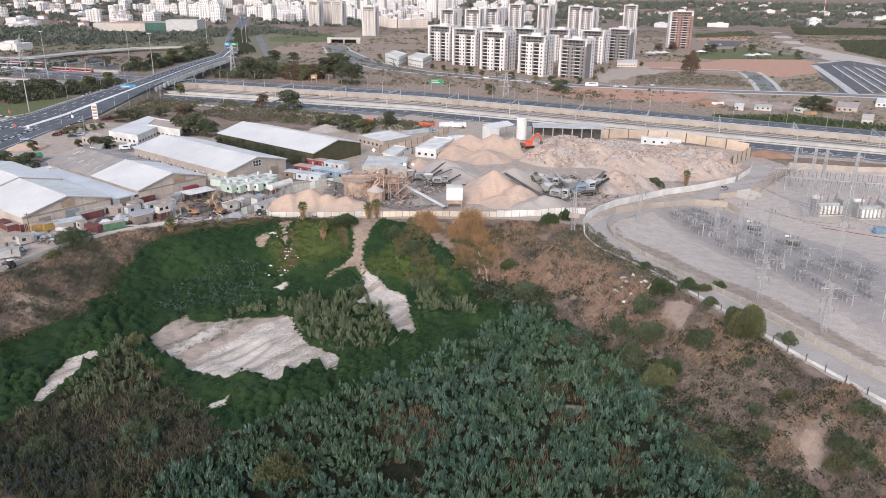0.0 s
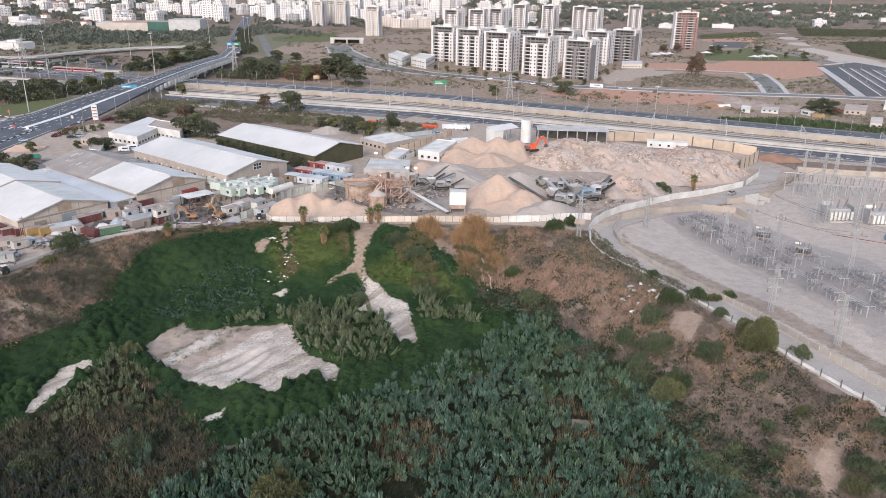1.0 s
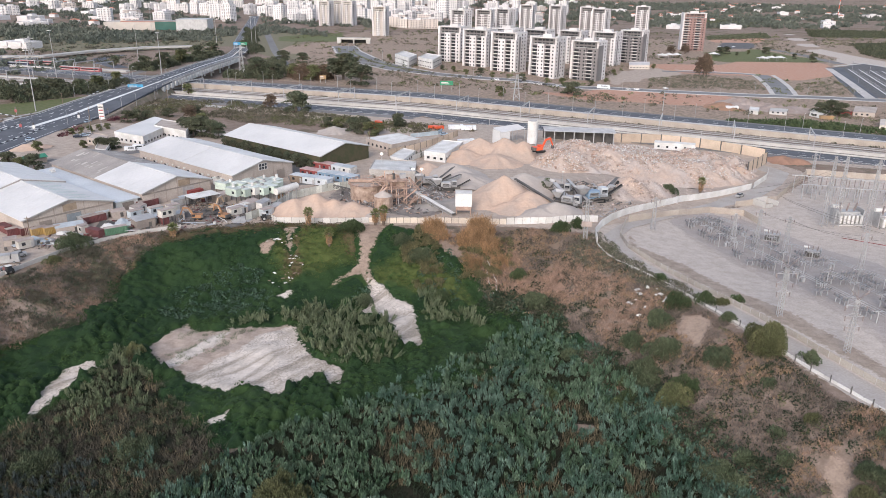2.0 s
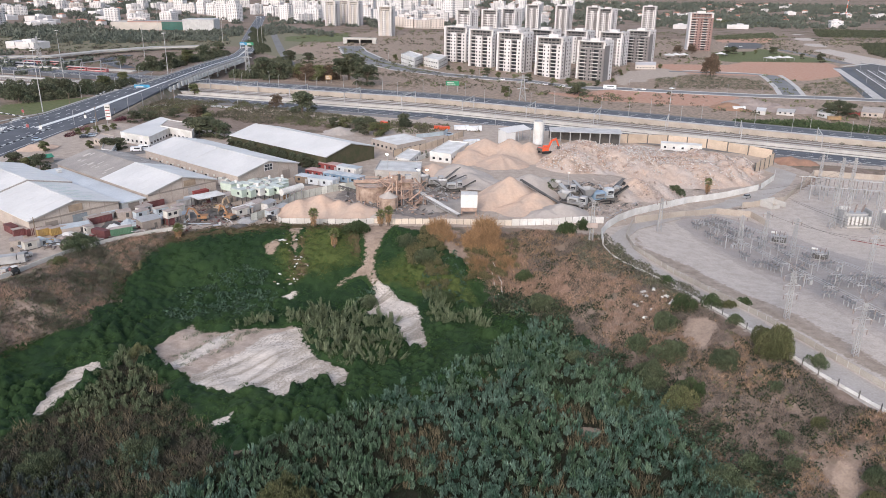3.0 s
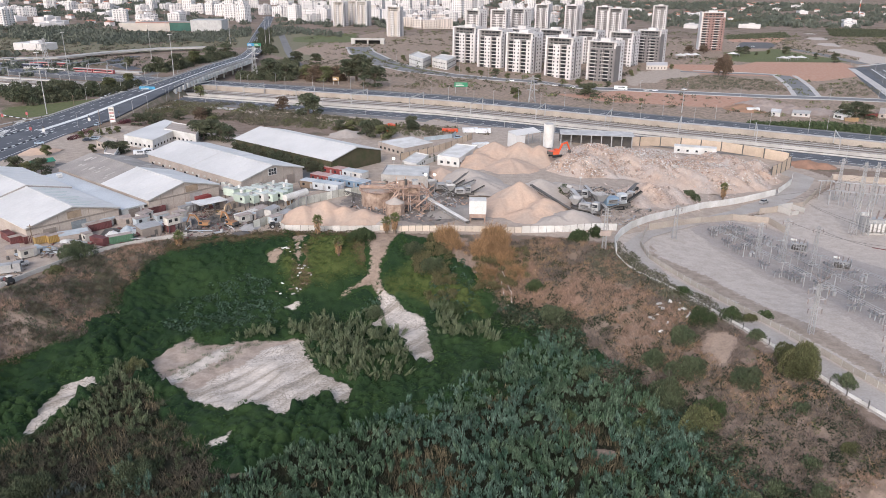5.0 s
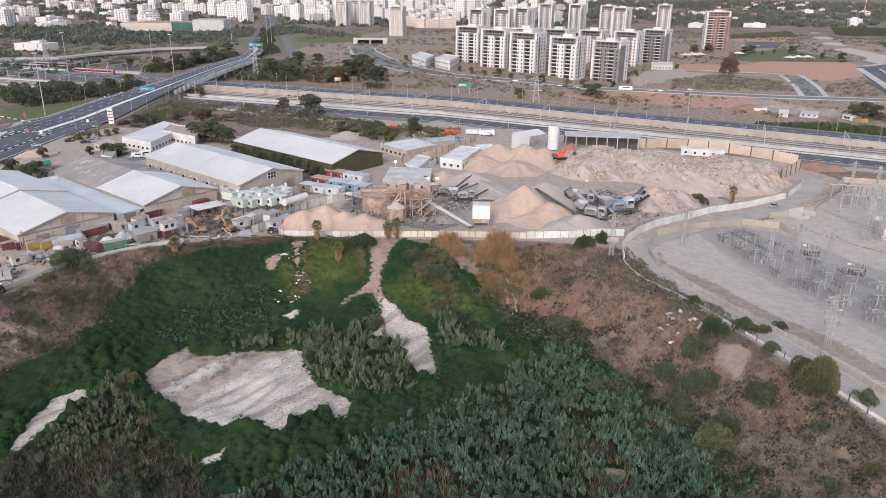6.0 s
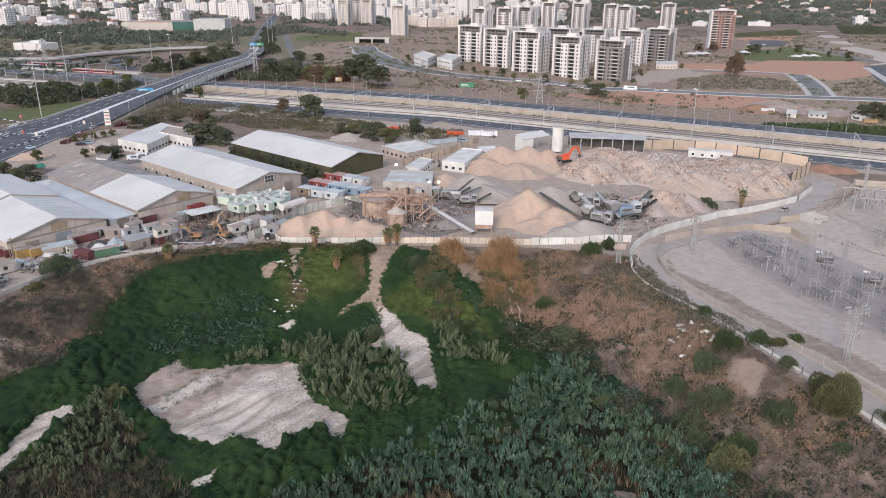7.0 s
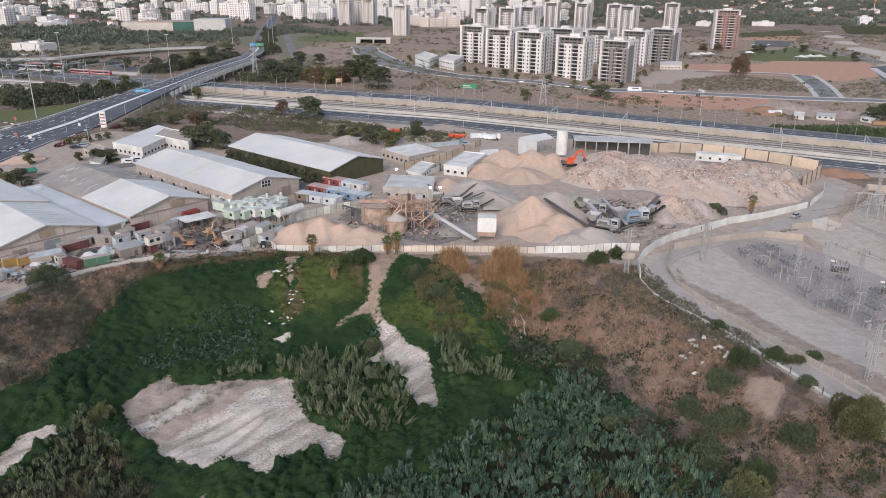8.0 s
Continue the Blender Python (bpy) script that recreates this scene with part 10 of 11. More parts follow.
def breaker_bay(label="three-pole isolator with dark insulators on steel posts"):
    ob = thing("isolator", label, "switchgear", "switchgear")
    for k in (-1, 0, 1):
        part("post", Geo().box((k * 1.7, 0, -0.3), (0.2, 0.2, 2.1)), STEEL, ob)
        for s in (-0.6, 0.6):
            part("insulator", Geo().rod((k * 1.7, s, 1.9), (k * 1.7 + 0.3, s * 1.4, 2.6), 0.2, 0.24, 7), DISC, ob)
    part("frame", Geo().box((0, 0, 1.75), (4.6, 1.5, 0.14)), SWITCH_GREY, ob)
    return ob


def kiosk():
    ob = thing("circuit_breaker", "grey circuit breaker with a control box and dark insulators", "switchgear", "switchgear")
    part("control_box", Geo().box((0, -0.5, -0.2), (0.9, 0.6, 1.6)), STEEL, ob)
    part("tank", Geo().rod((-0.9, 0.3, 1.6), (0.9, 0.3, 1.6), 0.35, n=8), STEEL, ob)
    for s in (-1, 1):
        part("leg", Geo().box((s * 0.8, 0.3, -0.2), (0.16, 0.16, 1.8)), STEEL, ob)
        part("insulator", Geo().rod((s * 0.7, 0.3, 1.8), (s * 1.3, 0.3, 3.1), 0.2, 0.15, 7), DISC, ob)
    return ob


bay, breaker = breaker_bay(), kiosk()
p0, p1 = Vector((86.2, 263.4)), Vector((107.1, 163.0))
q0, q1 = Vector((98.5, 276.3)), Vector((127.7, 197.0))
ang = math.atan2((p1 - p0).y, (p1 - p0).x)
pr = random.Random(12)
count = [0, 0]
for row in range(6):
    for i in range(13):
        t, v = (i + pr.uniform(-0.25, 0.25)) / 13, row / 5 + pr.uniform(-0.05, 0.05)
        if pr.random() < 0.28 or (row in (2, 4) and i in (3, 4, 8)):
            continue
        u = p0.lerp(q0, v).lerp(p1.lerp(q1, v), max(t, 0))
        m_ = Matrix.Translation((u.x, u.y, gz1(u.x, u.y))) @ Matrix.Rotation(ang + pr.choice((0, 0, math.pi / 2)), 4, "Z") @ Matrix.Diagonal((1, 1, 1, 1))
        which = 1 if pr.random() < 0.3 else 0
        ob = (bay, breaker)[which]
        if count[which] == 0:
            ob.matrix_basis = m_
        else:
            copy_thing(ob, m_)
        count[which] += 1
for row in (0.0, 0.35, 0.75):
    a, b = p0.lerp(q0, row), p1.lerp(q1, row)
    bar_ = thing("bus_bar", "long steel bus bars on posts across the switchyard", "switchgear", "bus bars")
    for off in (-1.1, 0, 1.1):
        part("conductor", Geo().beam((a.x + off, a.y, gz1(a.x, a.y) + 3.7), (b.x + off, b.y, gz1(b.x, b.y) + 3.7), 0.09), STEEL, bar_)
    for i in range(11):
        s = a.lerp(b, i / 10)
        z = gz1(a.x, a.y) + (gz1(b.x, b.y) - gz1(a.x, a.y)) * i / 10 + 3.6
        part("post", Geo().box((s.x, s.y, gz1(s.x, s.y) - 0.3), (0.22, 0.22, z - gz1(s.x, s.y) + 0.3)), STEEL, bar_)
        part("beam", Geo().beam((s.x - 1.5, s.y, z), (s.x + 1.5, s.y, z), 0.16), STEEL, bar_)


def transformer(x, y, turn, label, k=1.0):
    ob = thing("transformer", label, "transformer", "transformers", at=Matrix.Translation((x, y, gz1(x, y))) @ Matrix.Rotation(turn, 4, "Z") @ Matrix.Scale(k, 4))
    part("plinth", Geo().box((0, 0, -0.3), (9, 6, 0.6)), CONCRETE, ob)
    part("tank", Geo().box((0, 0.8, 0.3), (7, 3.2, 3.4)), STEEL, ob)
    for i in range(6):
        part("radiator", Geo().box((-3.2 + 1.28 * i, -1.7, 0.5), (0.8, 1.6, 2.6)), WHITE_WALL if k > 0.8 else DARK_STEEL, ob)
    for i in range(3):
        part("bushing", Geo().rod((-2.2 + 2.2 * i, 0.8, 3.7), (-2.6 + 2.6 * i, 0.2, 6.4), 0.3, 0.2, 8), CERAMIC, ob)
    part("expansion_tank", Geo().rod((-4.6, 1.2, 5.0), (-1.6, 1.2, 5.0), 0.6, n=10), WHITE_WALL, ob)
    for sx in (-4.2, 4.2):
        part("fire_wall", Geo().box((sx, 1.0, 0), (0.3, 5, 4.6)), STEEL, ob)
    return ob


transformer(*(151.6, 279.5), 0.05, "large grey transformer with white radiators", 1.25)
transformer(*(165.8, 275.4), 0.05, "large grey transformer with pale radiators", 1.25)
transformer(*(114.3, 257.4), -0.4, "small dark transformer among the switchgear", 0.62)
transformer(*(120.2, 239.0), -0.4, "small dark transformer in the switchyard", 0.6)
for k in range(8):
    s = Vector((151.2, 312.8)).lerp(Vector((187.6, 301.3)), k / 7)
    for dy in (0, 9):
        ob = thing("gantry", "grey steel gantry frame behind the transformers", "switchgear", "rear gantries", at=Matrix.Translation((s.x, s.y + dy, gz1(s.x, s.y + dy))))
        for sx in (-2, 2):
            part("post", Geo().box((sx, 0, -0.3), (0.3, 0.3, 6.5 + dy * 0.2)), STEEL, ob)
        part("beam", Geo().beam((-3.4, 0, 6.2 + dy * 0.2), (3.4, 0, 6.2 + dy * 0.2), 0.35), STEEL, ob)
        for sx in (-2.4, 0, 2.4):
            part("insulator", Geo().rod((sx, 0, 6.1 + dy * 0.2), (sx, 0, 4.6), 0.16, n=6), CERAMIC, ob)
container(*(159.4, 255.5), 0.1, BLUE, "small blue container in the substation", 4.5, 2.2, 2.2)
fence([(141.1, 260.9), (145.1, 258.4), (158.5, 249.5)], 0.25, 4.0, RED_BOX, RED_BOX, "low dark red barrier across the yard", "barrier", post=0.1, thick=0.05, name="barrier")
ruin = thing("ruin", "small roofless ruin of broken concrete in the substation", "ruin", at=Matrix.Translation((*(129.5, 301.5), -5.5)) @ Matrix.Rotation(0.5, 4, "Z"))
for (cx_, cy_, sx_, sy_, h_) in ((-4, 0, 0.4, 6, 2.6), (4, 0, 0.4, 6, 2.0), (0, 3, 8, 0.4, 2.8), (-1.5, -3, 4, 0.4, 1.6)):
    part("wall", Geo().box((cx_, cy_, -0.4), (sx_, sy_, h_)), CONCRETE, ruin)


cables = [((127.0, 283.5), 9, (149.8, 234.5), 9), ((126.9, 280.4), 9, (145.1, 226.4), 9), ((114.3, 282.9), 12, (161.6, 311.2), 14), ((114.4, 276.8), 12, (159.0, 305.8), 14), ((145.2, 274.9), 24, (176.9, 270.0), 24), ((140.8, 274.8), 24, (154.1, 269.4), 24), ((102.1, 241.3), 14, (122.1, 213.6), 13), ((112.3, 242.0), 12, (124.9, 212.2), 12)]
for a, ha, b, hb in cables:
    A, B = Vector((*a, gz1(*a) + ha)), Vector((*b, gz1(*b) + hb))
    g = Geo()
    for i in range(10):
        t0, t1 = i / 10, (i + 1) / 10
        g.rod(A.lerp(B, t0) - Vector((0, 0, 6 * t0 * (1 - t0))), A.lerp(B, t1) - Vector((0, 0, 6 * t1 * (1 - t1))), 0.05, n=4)
    tagged(part("power_cable", g, DARK_STEEL), "thin sagging power cable across the substation", "cable", "power cables")


# overhead line masts along the railway
def catenary():
    ob = thing("catenary_mast", "grey portal mast of the railway overhead line", "mast", "overhead line masts")
    for o in (-12, 13):
        part("post", Geo().box((0, o, -0.4), (0.45, 0.45, 8.6)), STEEL, ob)
    part("portal_beam", Geo().beam((0, -12, 7.8), (0, 13, 7.8), 0.4, 0.7), STEEL, ob)
    for o in (-8, 5):
        part("drop_arm", Geo().beam((0, o, 7.6), (0, o, 6.0), 0.16).beam((0, o - 1.5, 6.2), (0, o + 1.5, 6.2), 0.1), STEEL, ob)
    return ob


cat = catenary()
for k, s in enumerate(np.arange(-420, 520, 42.0)):
    x, y = along(s, 30)
    m_ = Matrix.Translation((x, y, float(plain(x, y)) + 0.2)) @ Matrix.Rotation(math.atan2(HD.y, HD.x), 4, "Z")
    if k == 0:
        cat.matrix_basis = m_
    else:
        copy_thing(cat, m_)


def street_lamp(h=9.0, arm=1.8):
    ob = thing("street_lamp", "slim grey street lamp with a single arm", "street lamp", "street lamps")
    part("pole", Geo().rod((0, 0, -0.3), (0, 0, h), 0.14, 0.09, 6), STEEL, ob)
    part("arm", Geo().beam((0, 0, h), (arm, 0, h + 0.3), 0.1), STEEL, ob)
    part("lamp_head", Geo().box((arm, 0, h + 0.22), (0.8, 0.3, 0.14)), WHITE_WALL, ob)
    return ob


lamp, lamps = street_lamp(), 0


def put_lamp(x, y, turn, z=None, k=1.0):
    global lamps
    m_ = Matrix.Translation((x, y, float(plain(x, y)) if z is None else z)) @ Matrix.Rotation(turn, 4, "Z") @ Matrix.Scale(k, 4)
    if lamps == 0:
        lamp.matrix_basis = m_
    else:
        copy_thing(lamp, m_)
    lamps += 1


for s in np.arange(-330, 420, 30.0):
    put_lamp(*along(s, -9.5), 1.25)
for s in np.arange(-315, 420, 32.0):
    put_lamp(*along(s, 51), 1.25, float(plain(*along(s, 51))) + 3.0)
    put_lamp(*along(s + 12, 70), -1.9, float(plain(*along(s, 70))) + 3.0)
for k, p in enumerate(((-55.2, 765.7), (-33.4, 726.4), (-8.6, 700.1), (17.2, 679.8), (46.1, 653.9), (105.4, 653.9), (141.6, 638.3), (177.0, 626.5), (217.1, 618.7), (249.5, 630.3), (281.7, 606.0), (316.2, 601.6), (377.0, 713.0), (389.1, 705.3), (390.2, 673.7), (426.3, 822.5), (428.2, 790.7), (419.8, 737.3), (383.7, 644.3), (423.6, 869.1), (-93.7, 859.0), (-76.4, 809.5), (-124.7, 898.7),
                       (-196.2, 399.7), (-195.1, 411.1), (-218.7, 420.4), (-205.7, 462.9), (-205.6, 484.6), (-204.7, 513.5), (-197.7, 518.9), (-262.5, 518.3), (-257.3, 560.5), (-242.4, 593.0))):
    put_lamp(*p, 0.9 + k, float(plain(*p)) - 0.1)
for p, h in (((-260.9, 464.6), 37), ((-327.1, 619.7), 38), ((-224.5, 580.9), 40), ((-313.3, 752.9), 36), ((-280.2, 900.6), 36), ((-446.1, 1129.5), 34), ((-680.7, 1432.3), 34), ((-693.5, 1324.0), 34), ((-245.4, 926.6), 36), ((-246.7, 950.8), 34), ((137.3, 803.1), 16), ((149.2, 537.9), 16)):
    hm = thing("high_mast_lamp", "tall white high-mast road lamp with a ring of heads", "street lamp", "high masts", at=Matrix.Translation((*p, float(plain(*p)))))
    part("pole", Geo().rod((0, 0, -0.5), (0, 0, h), 0.34, 0.16, 8), STEEL, hm)
    part("head_ring", Geo().rod((0, 0, h - 0.1), (0, 0, h + 0.25), 1.1, n=10), WHITE_WALL, hm)
    for a in range(4):
        part("lamp_head", Geo().box((math.cos(a * 1.57) * 1.3, math.sin(a * 1.57) * 1.3, h - 0.2), (0.7, 0.7, 0.3)), WHITE_WALL, hm)
for p, h in (((-182.4, 651.2), 26), ((-412.6, 740.7), 24), ((44.8, 542.0), 18)):
    lattice(*p, h, 4.5, 0.9, "grey lattice power pylon beside the road", ((h - 2, 4), (h - 6, 5), (h - 10, 4)), bar=0.22)
for p, h in (((-206.0, 420.9), 11), ((-189.8, 497.0), 10), ((-252.6, 482.5), 9), ((-134.6, 242.0), 8), ((-135.2, 228.2), 8), ((-42.4, 375.7), 8)):
    tp = thing("utility_pole", "weathered wooden utility pole", "pole", "utility poles", at=Matrix.Translation((*p, gz1(*p))))
    part("pole", Geo().rod((0, 0, -0.4), (0, 0, h), 0.2, 0.13, 7), WOOD, tp)
    part("cross_arm", Geo().beam((-1.0, 0, h - 0.6), (1.0, 0, h - 0.6), 0.14), WOOD, tp)
SIGN_BLUE = mat("blue road sign", (0.06, 0.28, 0.46), None, 0.5, 2, 0.5, 0)
SIGN_GREEN = mat("green road sign", (0.05, 0.26, 0.14), None, 0.5, 2, 0.5, 0)
for p, m_, w, z, lab in (((-223.5, 528.2), SIGN_BLUE, 11, 5.5, "blue overhead road sign on posts"), ((-5.7, 573.8), SIGN_GREEN, 10, 5.0, "green motorway sign on posts"), ((-248.8, 874.1), SIGN_BLUE, 8, 7, "pale blue road sign by the bridge"), ((-241.2, 874.8), SIGN_GREEN, 8, 7, "green road sign by the bridge"), ((-106.7, 614.4), YELLOW, 5, 3, "yellow sign board beside the carriageway")):
    sg = thing("road_sign", lab, "road sign", at=Matrix.Translation((*p, float(plain(*p)))))
    part("board", Geo().box((0, 0, z), (w, 0.2, 3.2)), m_, sg)
    part("text_bar", Geo().box((-w * 0.15, -0.13, z + 1.8), (w * 0.5, 0.05, 0.45)), WHITE_WALL, sg)
    part("text_bar", Geo().box((-w * 0.1, -0.13, z + 0.8), (w * 0.6, 0.05, 0.45)), WHITE_WALL, sg)
    for s in (-1, 1):
        part("post", Geo().box((s * w * 0.4, 0.15, -0.3), (0.3, 0.3, z + 0.5)), STEEL, sg)
TRAIN_RED = mat("faded red train paint", (0.42, 0.12, 0.12), None, 0.3, 2, 0.5, 0)
TRAIN_BLUE = mat("dark blue train paint", (0.10, 0.11, 0.17), None, 0.3, 2, 0.5, 0)
TRAIN_CREAM = mat("cream train paint", (0.55, 0.50, 0.43), None, 0.3, 2, 0.5, 0)


def train(x, y, turn, cars, paint, label):
    """Carriages with a window band, a roof and cooling units, standing in line."""
    ob = thing("train", label, "train", "trains at the station", at=Matrix.Translation((x, y, 0.6)) @ Matrix.Rotation(turn, 4, "Z"))
    for k in range(cars):
        u = 22.5 * (k - (cars - 1) / 2)
        c = part("carriage", Geo().box((u, 0, 0.5), (21.6, 2.9, 3.0)), paint, ob)
        part("roof", Geo().box((u, 0, 3.5), (21.2, 2.6, 0.5), 0, 0.9), STEEL, c)
        part("window_band", Geo().box((u, -1.47, 2.0), (19, 0.1, 0.9)), GLASS, c)
        part("pale_stripe", Geo().box((u, -1.47, 1.3), (21, 0.08, 0.35)), WHITE_WALL, c)
        part("bogie", Geo().box((u - 7, 0, -0.2), (3.2, 2.2, 0.7)).box((u + 7, 0, -0.2), (3.2, 2.2, 0.7)), DARK_STEEL, c)
    return ob


train(-329, 665.5, -0.32, 2, TRAIN_RED, "red and white passenger train standing at the station")
train(-372, 665, -0.24, 2, TRAIN_CREAM, "cream railway carriages standing at the station")
train(-424, 701, -0.2, 3, TRAIN_BLUE, "dark blue passenger train at the station platform")
train(-392, 712, -0.2, 2, TRAIN_RED, "dark red railway carriages behind the platform")
for (a, b), w_ in ((((-480, 690), (-300, 640)), 5), (((-480, 722), (-290, 672)), 6), (((-470, 652), (-315, 606)), 5)):
    strip("platform", dense([(*a, w_, 0.9), (*b, w_, 0.9)]), CONCRETE, "pale concrete station platform", "platform", lift=0.15, thick=1.2)
for (a, b) in (((-480, 697), (-285, 643)), ((-480, 702), (-285, 648)), ((-480, 714), (-285, 660)), ((-480, 672), (-300, 622)), ((-480, 677), (-300, 627)), ((-480, 730), (-285, 678))):
    bed = strip("railway_bed", dense([(*a, 3.4, 0.25), (*b, 3.4, 0.25)]), bpy.data.materials["ballast"], "brown ballast track in the station", "railway")
    for off in (-0.75, 0.75):
        strip("rail", dense([(a[0], a[1] + off, 0.14, 0.5), (b[0], b[1] + off, 0.14, 0.5)]), STEEL, parent=bed)
for k in range(9):
    x, y = -470 + 20 * k, 712 - 5.4 * k
    copy_thing(cat, Matrix.Translation((x, y, 0.2)) @ Matrix.Rotation(-0.27, 4, "Z"))
# striped kerbs, traffic islands and crossings of the junction
KERB_DARK = mat("black kerb paint", (0.06, 0.06, 0.065), None, 0.4, 3, 0.8, 0)
for pts_ in ([(-227.5, 352), (-227.6, 380), (-227.7, 411)], [(-300, 459), (-284.8, 455.5), (-262, 444), (-243.6, 436), (-246, 480), (-248.7, 527)], [(-246, 380), (-246.3, 404), (-246.5, 427)]):
    line = dense([(*p, 1.0) for p in pts_], 3.0)
    kerb = thing("kerb", "black and white striped kerb of the junction", "kerb", kind="structure")
    for half, km in ((0, LINE), (1, KERB_DARK)):
        g = Geo()
        for a, b in list(zip(line, line[1:]))[half::2]:
            za, zb = (max(0.0, (v[1] - 440) * 0.045) + 0.28 for v in (a, b))
            g.beam((a[0], a[1], za), (b[0], b[1], zb), 0.8, 0.3)
        part("stripe", g, km, kerb)
g = Geo()
for a, b in (((-230.5, 440.5), (-213.9, 412.1)), ((-244.9, 432.0), (-229.8, 406.1)), ((-262, 440), (-250, 396))):
    A, B = Vector(a), Vector(b)
    d = (B - A).normalized()
    n_ = Vector((-d.y, d.x))
    for k in range(int((B - A).length / 1.3)):
        p = A + d * 1.3 * k
        g.beam((p.x - n_.x * 1.8, p.y - n_.y * 1.8, 0.2), (p.x + n_.x * 1.8, p.y + n_.y * 1.8, 0.2), 0.6, 0.05)
tagged(part("crossing", g, LINE), "white zebra crossings painted at the junction", "road marking", kind="structure")


def traffic_light(x, y, board=None):
    ob = thing("traffic_light", "slim traffic light with a red and white board" if board else "slim grey traffic light at the junction", "traffic light", "traffic lights", at=Matrix.Translation((x, y, 0.1)))
    part("pole", Geo().rod((0, 0, -0.3), (0, 0, 4.2), 0.11, 0.09, 6), STEEL, ob)
    head = part("signal_head", Geo().box((0, -0.15, 3.1), (0.5, 0.4, 1.3)), DARK_STEEL, ob)
    part("visor", Geo().box((0, -0.42, 3.9), (0.36, 0.2, 0.1)).box((0, -0.42, 3.5), (0.36, 0.2, 0.1)), DARK_STEEL, head)
    if board:
        part("board", Geo().box((0, -0.25, 1.2), (1.5, 0.12, 1.7)), board, ob)
    return ob


for k, p in enumerate(((-237.9, 407.1), (-210.3, 453.6), (-220.6, 437.6), (-277.5, 446.2), (-266.5, 453.0), (-246, 433), (-229, 404), (-252, 415))):
    traffic_light(*p, (TRAIN_RED, None, WHITE_WALL, TRAIN_RED, TRAIN_RED, None, WHITE_WALL, None)[k])
totem = thing("sign_totem", "tall white and red roadside price totem", "sign", at=Matrix.Translation((-208, 440, 0)))
part("panel", Geo().box((0, 0, 0), (3.2, 0.6, 9.0)), WHITE_WALL, totem)
for k in range(4):
    part("text_bar", Geo().box((0, -0.33, 1.6 + 1.8 * k), (2.6, 0.08, 0.7)), (TRAIN_RED, DARK_STEEL)[k % 2], totem)
heap("soil_mound", [(-208.5, 359.3, 2.6, 6), (-204, 362, 1.6, 5)], SAND, "small pale earth heap beside the road", 0.8, 0.5, 51)
tarp = thing("shed", "small shed with a bright green tarpaulin roof", "shed", at=Matrix.Translation((-190, 332, 0)) @ Matrix.Rotation(TS, 4, "Z"))
part("wall", Geo().box((0, 0, -0.2), (9, 5, 2.6)), SHED_BAND, tarp)
part("roof_sheet", Geo().add([(-5, -3, 2.4), (5, -3, 2.4), (5, 0, 3.6), (-5, 0, 3.6), (5, 3, 2.4), (-5, 3, 2.4)], [(0, 1, 2, 3), (3, 2, 4, 5), (1, 4, 2), (0, 3, 5)]), mat("green tarpaulin", (0.05, 0.24, 0.15), (0.04, 0.18, 0.12), 0.4, 2, 0.6, 0.1), tarp)
for p, turn, paint, lab in (((-165.3, 381.0), 0.2, OLD_RED, "dark red car parked beside the annex"), ((-193, 392), 0.4, WHITE_CAR, "white car parked by the hedge"), ((-212, 430), 1.3, PALEBLUE, "pale blue car waiting at the junction"), ((-196, 455), 1.4, NAVY, "dark car on the slip lane")):
    car(*p, turn, paint, lab)

# ---------------------------------------------------------------- far town and woods
def far_facade(name, c1, c2, glass):
    """A facade whose rows of small windows are too far off to be told apart singly."""
    m = mat(name, c1, c2, 0.05, 0.6, 0.8, 0, rnd=0.12)
    n, l = m.node_tree.nodes, m.node_tree.links
    b = n["Principled BSDF"]
    src = b.inputs["Base Color"].links[0].from_socket
    tc, sep = n.new("ShaderNodeTexCoord"), n.new("ShaderNodeSeparateXYZ")
    l.new(tc.outputs["Object"], sep.inputs[0])
    add = n.new("ShaderNodeMath")
    add.operation = "ADD"
    l.new(sep.outputs[0], add.inputs[0]), l.new(sep.outputs[1], add.inputs[1])

    def gate(sock, period, lo, hi):
        k = n.new("ShaderNodeMath")
        k.operation = "PINGPONG"
        k.inputs[1].default_value = period / 2
        l.new(sock, k.inputs[0])
        r = n.new("ShaderNodeMapRange")
        r.inputs[1].default_value, r.inputs[2].default_value = lo, hi
        l.new(k.outputs[0], r.inputs[0])
        return r.outputs[0]
    mul = n.new("ShaderNodeMath")
    mul.operation = "MULTIPLY"
    l.new(gate(add.outputs[0], 5.0, 1.2, 1.5), mul.inputs[0]), l.new(gate(sep.outputs[2], 3.2, 0.7, 0.9), mul.inputs[1])
    mx = n.new("ShaderNodeMix")
    mx.data_type = "RGBA"
    mx.inputs[7].default_value = (*glass, 1)
    l.new(mul.outputs[0], mx.inputs[0]), l.new(src, mx.inputs[6]), l.new(mx.outputs[2], b.inputs["Base Color"])
    return m


# white dulled and turned pinkish, with distance haze in the colour
FAR_WHITE = far_facade("far white facade with haze tint", (0.70, 0.66, 0.63), (0.60, 0.565, 0.545), (0.20, 0.19, 0.19))
FAR_BEIGE = far_facade("far beige facade", (0.58, 0.50, 0.44), (0.50, 0.44, 0.39), (0.16, 0.15, 0.15))
TILE = mat("red roof tiles", (0.36, 0.16, 0.11), (0.42, 0.21, 0.15), 0.2, 2, 0.9, 0.1, rnd=0.15)


